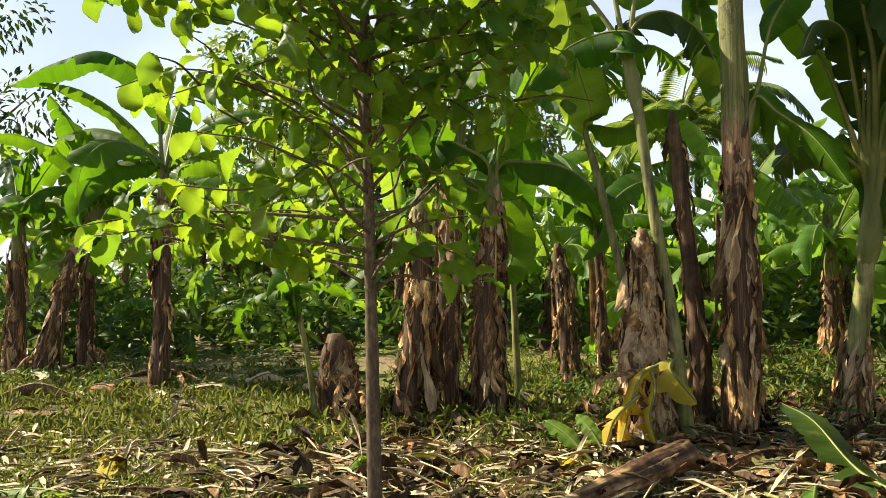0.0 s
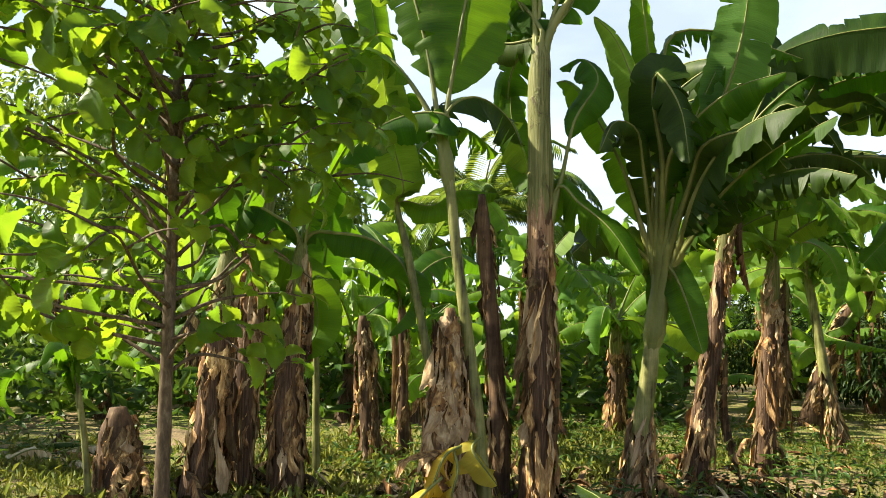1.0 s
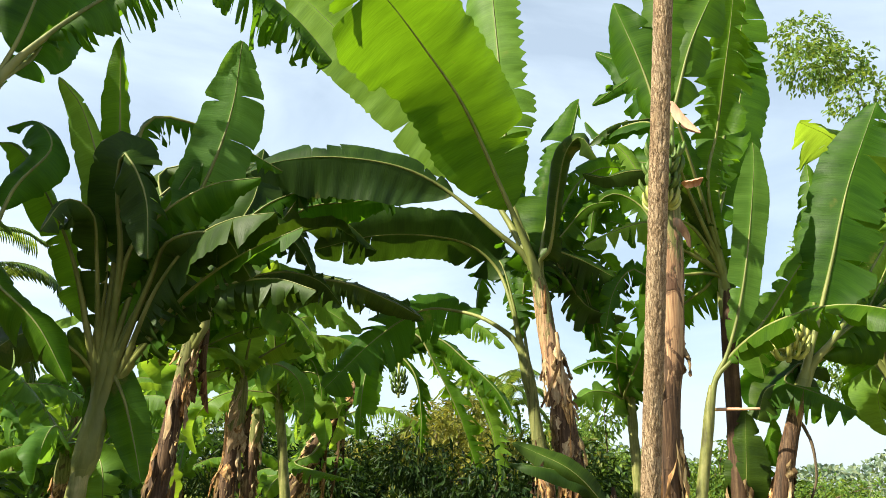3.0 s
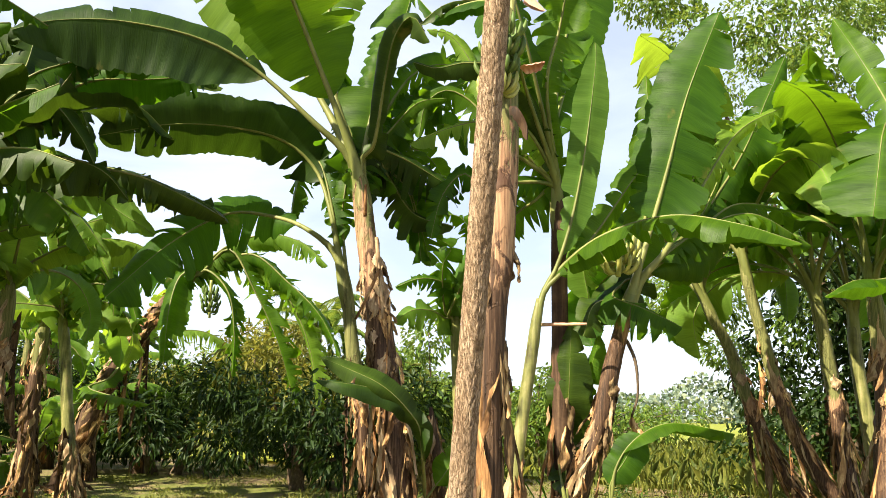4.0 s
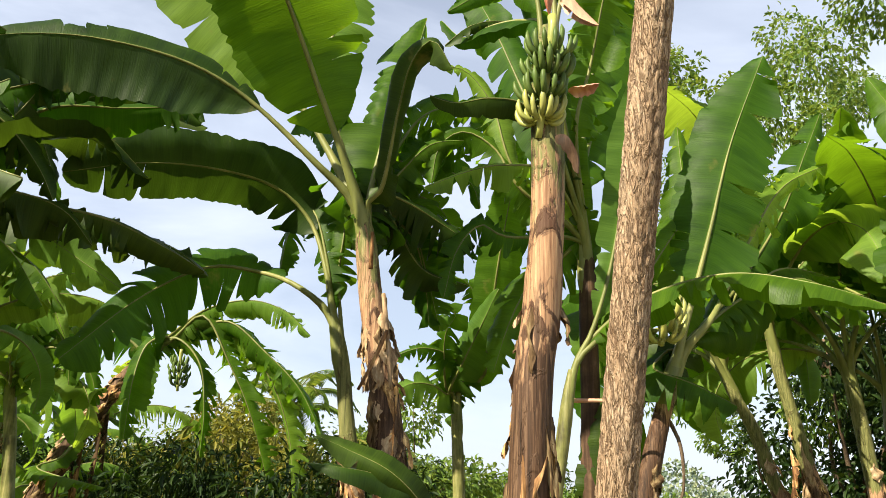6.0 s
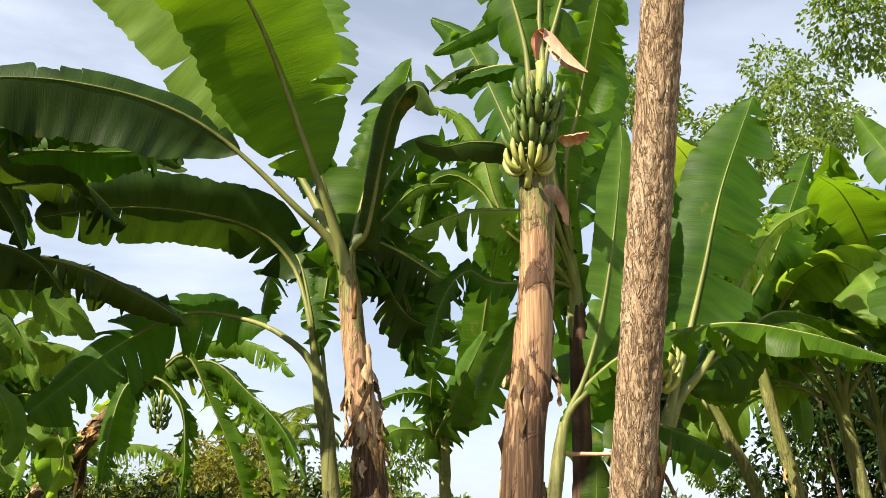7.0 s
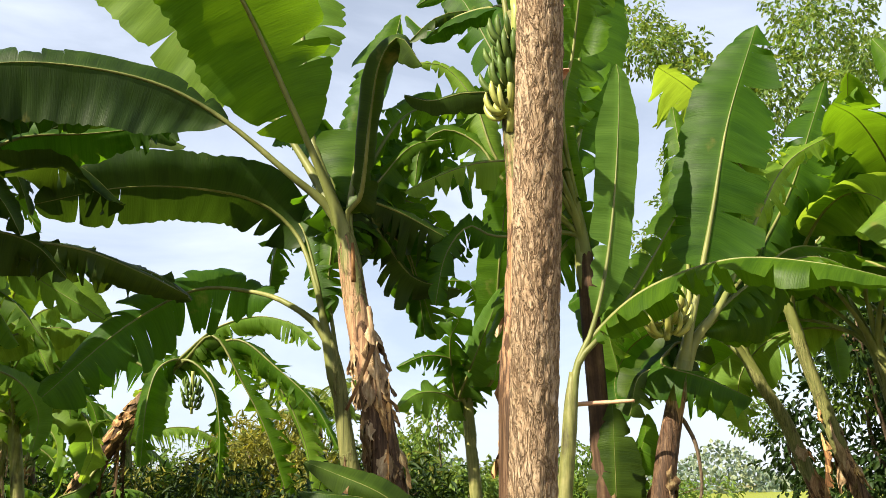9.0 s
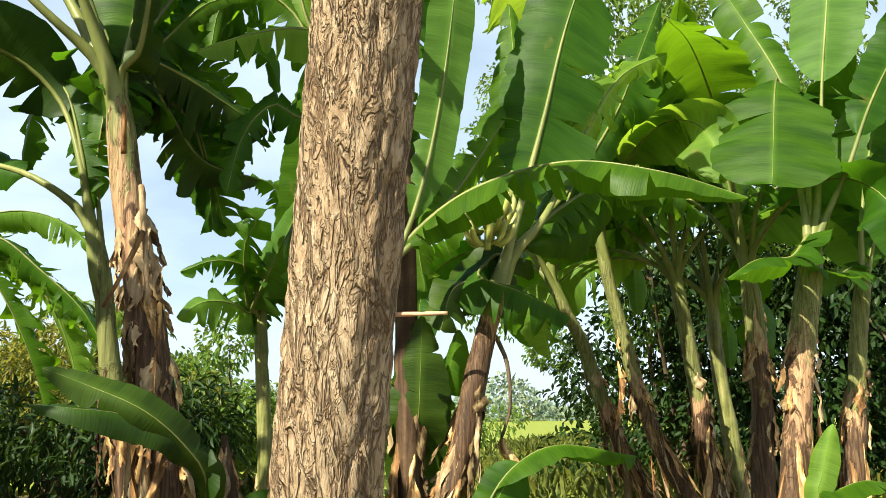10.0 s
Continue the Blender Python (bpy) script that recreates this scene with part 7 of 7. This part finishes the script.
rng = np.random.default_rng(29)
for k in range(40):
    x, y = rng.uniform(-6.3, -1.6), rng.uniform(8.3, 10.3)
    ang, L = rng.normal(0.1, 0.7), rng.uniform(0.5, 1.3)
    d = np.array((math.cos(ang), math.sin(ang)))
    pts = [G((x, y), 0.04), G((x + d[0] * L * 0.5, y + d[1] * L * 0.5), rng.uniform(0.05, 0.2)), G((x + d[0] * L, y + d[1] * L), 0.04)]
    mat, what = ((DRY, "dry brown banana leaf in the heap under the plants"), (LITTER, "bleached banana leaf in the heap under the plants"), (LEAF_SHADED, "wilting dark green leaf in the heap under the plants"))[int(rng.choice(3, p=(.4, .35, .25)))]
    fallen("fallen_leaf", what, "leaf", pts, rng.uniform(0.08, 0.24), mat, rng.uniform(0.2, 1.0), 400 + k, (rng.normal(0, .4), -0.3 + rng.normal(0, .3), 1), 0.1, rng.uniform(0, 0.8), 0.01)


# ---- small things by the fruiting plants ----
def stalk(plant_name, name, label, pts, r, mat):
    e, base = plants[plant_name][:2]
    return part(name, tube(name, [np.array(p) - base for p in pts], lambda s: r * (1.1 - 0.4 * s), mat, 14, 8, 0.08, 3), e, label)


stalk("banana_C2", "broken_stalk", "pale broken leaf stalk", [(6.99, 3.62, 1.86), (7.04, 3.44, 1.86), (7.08, 3.28, 1.86)], 0.014, PINK)
stalk("banana_E", "flower_stalk", "brown stalk of the male flower hanging bare", [(7.55, 3.16, 1.79), (7.56, 3.09, 1.62), (7.60, 3.09, 1.37), (7.62, 3.15, 1.20)], 0.012, TWIG)

e, base = plants["banana_E"][:2]
part("bract", blade_mesh("bract", [np.array(p) - base for p in ((7.62, 3.15, 1.21), (7.62, 3.15, 1.15), (7.63, 3.10, 1.08), (7.66, 3.05, 1.04))], 0.09, (-0.99, -0.13, 0.00), 0.02, 0.1, 0.5, DRY, 8), e, "dry brown flap at the end of the flower stalk")
stalk("banana_B", "dry_stalk", "pale dead leaf stalk hanging down the stem", [(6.11, 4.49, 2.44), (6.05, 4.40, 2.11), (6.01, 4.34, 1.84)], 0.014, STRAW)
stalk("banana_B", "dry_stalk", "pale dead leaf stalk hanging down the stem", [(6.03, 4.40, 2.19), (5.95, 4.43, 2.00), (5.91, 4.50, 1.83)], 0.012, DRY)
stalk("banana_B", "dry_stalk", "dark broken leaf stalk on the stem", [(6.07, 4.57, 2.60), (6.03, 4.54, 2.70), (6.01, 4.53, 2.82)], 0.013, DRY)

# thicker curled litter round the stems
rng = np.random.default_rng(67)
lit = scatter(rng, 1300, (((-1.2, 3.2, 5.0, 7.6), .8), ((8.5, 0.5, 13, 5), .2)))
lit[:, 2] += rng.uniform(0.01, 0.08, len(lit))
al = np.concatenate([rng.normal(0, 1, (len(lit), 2)), rng.normal(0, 0.3, (len(lit), 1))], axis=1)
tagged(new("curled_litter", leaf_cloud("curled_litter", lit, al, np.array((0, 0, 1.0)) + unit(rng, len(lit)) * 0.6, rng.uniform(0.1, 0.3, len(lit)), rng.uniform(0.03, 0.09, len(lit)), DRY, 0.45, 0.3)), "curled brown dead leaves heaped round the stems", "leaf litter", kind="stuff")


# strap-leaved clumps at the edge of the field
def strap_clump(base, count, long, seed):
    rng = np.random.default_rng(seed)
    e = new("strap_leaf_clump")
    e.location = (base[0], base[1], height(base[0], base[1]))
    tagged(e, "clump of narrow arching green strap leaves in the grass", "weed", "strap-leaved clumps")
    for k in range(count):
        az, el, L = rng.uniform(0, 6.28), rng.uniform(0.7, 1.45), long * rng.uniform(0.6, 1.1)
        p = np.array((rng.normal(0, 0.07), rng.normal(0, 0.07), -0.02))
        pts = [p]
        for j in range(4):
            p = p + np.array((math.cos(az) * math.cos(el), math.sin(az) * math.cos(el), math.sin(el))) * L / 4
            pts.append(p)
            el -= rng.uniform(0.2, 0.5)
        part("leaf", blade_mesh("leaf", pts, rng.uniform(0.03, 0.055), (-math.cos(az), -math.sin(az), 1), 0.02, 0.02, 0.4, (LEAF, BUSH_LIGHT)[k % 2], seed * 50 + k), e)


for k, (q, n, h) in enumerate((((8.83, 3.08, 0.53), 26, 0.75), ((9.09, 3.42, 0.49), 22, 0.7), ((9.78, 3.05, 0.47), 22, 0.6), ((9.79, 4.97, 0.34), 18, 0.8), ((9.49, 6.46, 0.20), 16, 0.6), ((9.43, 7.52, 0.14), 16, 0.5))):
    strap_clump(q, n, h, 40 + k)


# pale straw trodden into the grass
rng = np.random.default_rng(71)
lit = scatter(rng, 4200, (((-5.5, 2.5, 1.5, 6.5), .75), ((0, 3, 5, 6.5), .25)))
lit[:, 2] += rng.uniform(0.02, 0.07, len(lit))
al = np.concatenate([rng.normal(0, 1, (len(lit), 2)), rng.normal(0, 0.15, (len(lit), 1))], axis=1)
tagged(new("straw_litter", leaf_cloud("straw_litter", lit, al, np.array((0, 0, 1.0)) + unit(rng, len(lit)) * 0.4, rng.uniform(0.08, 0.4, len(lit)), rng.uniform(0.006, 0.04, len(lit)), LITTER, 0.2, 0.1)), "pale dry straw and shreds of leaf lying in the grass", "straw", kind="stuff")
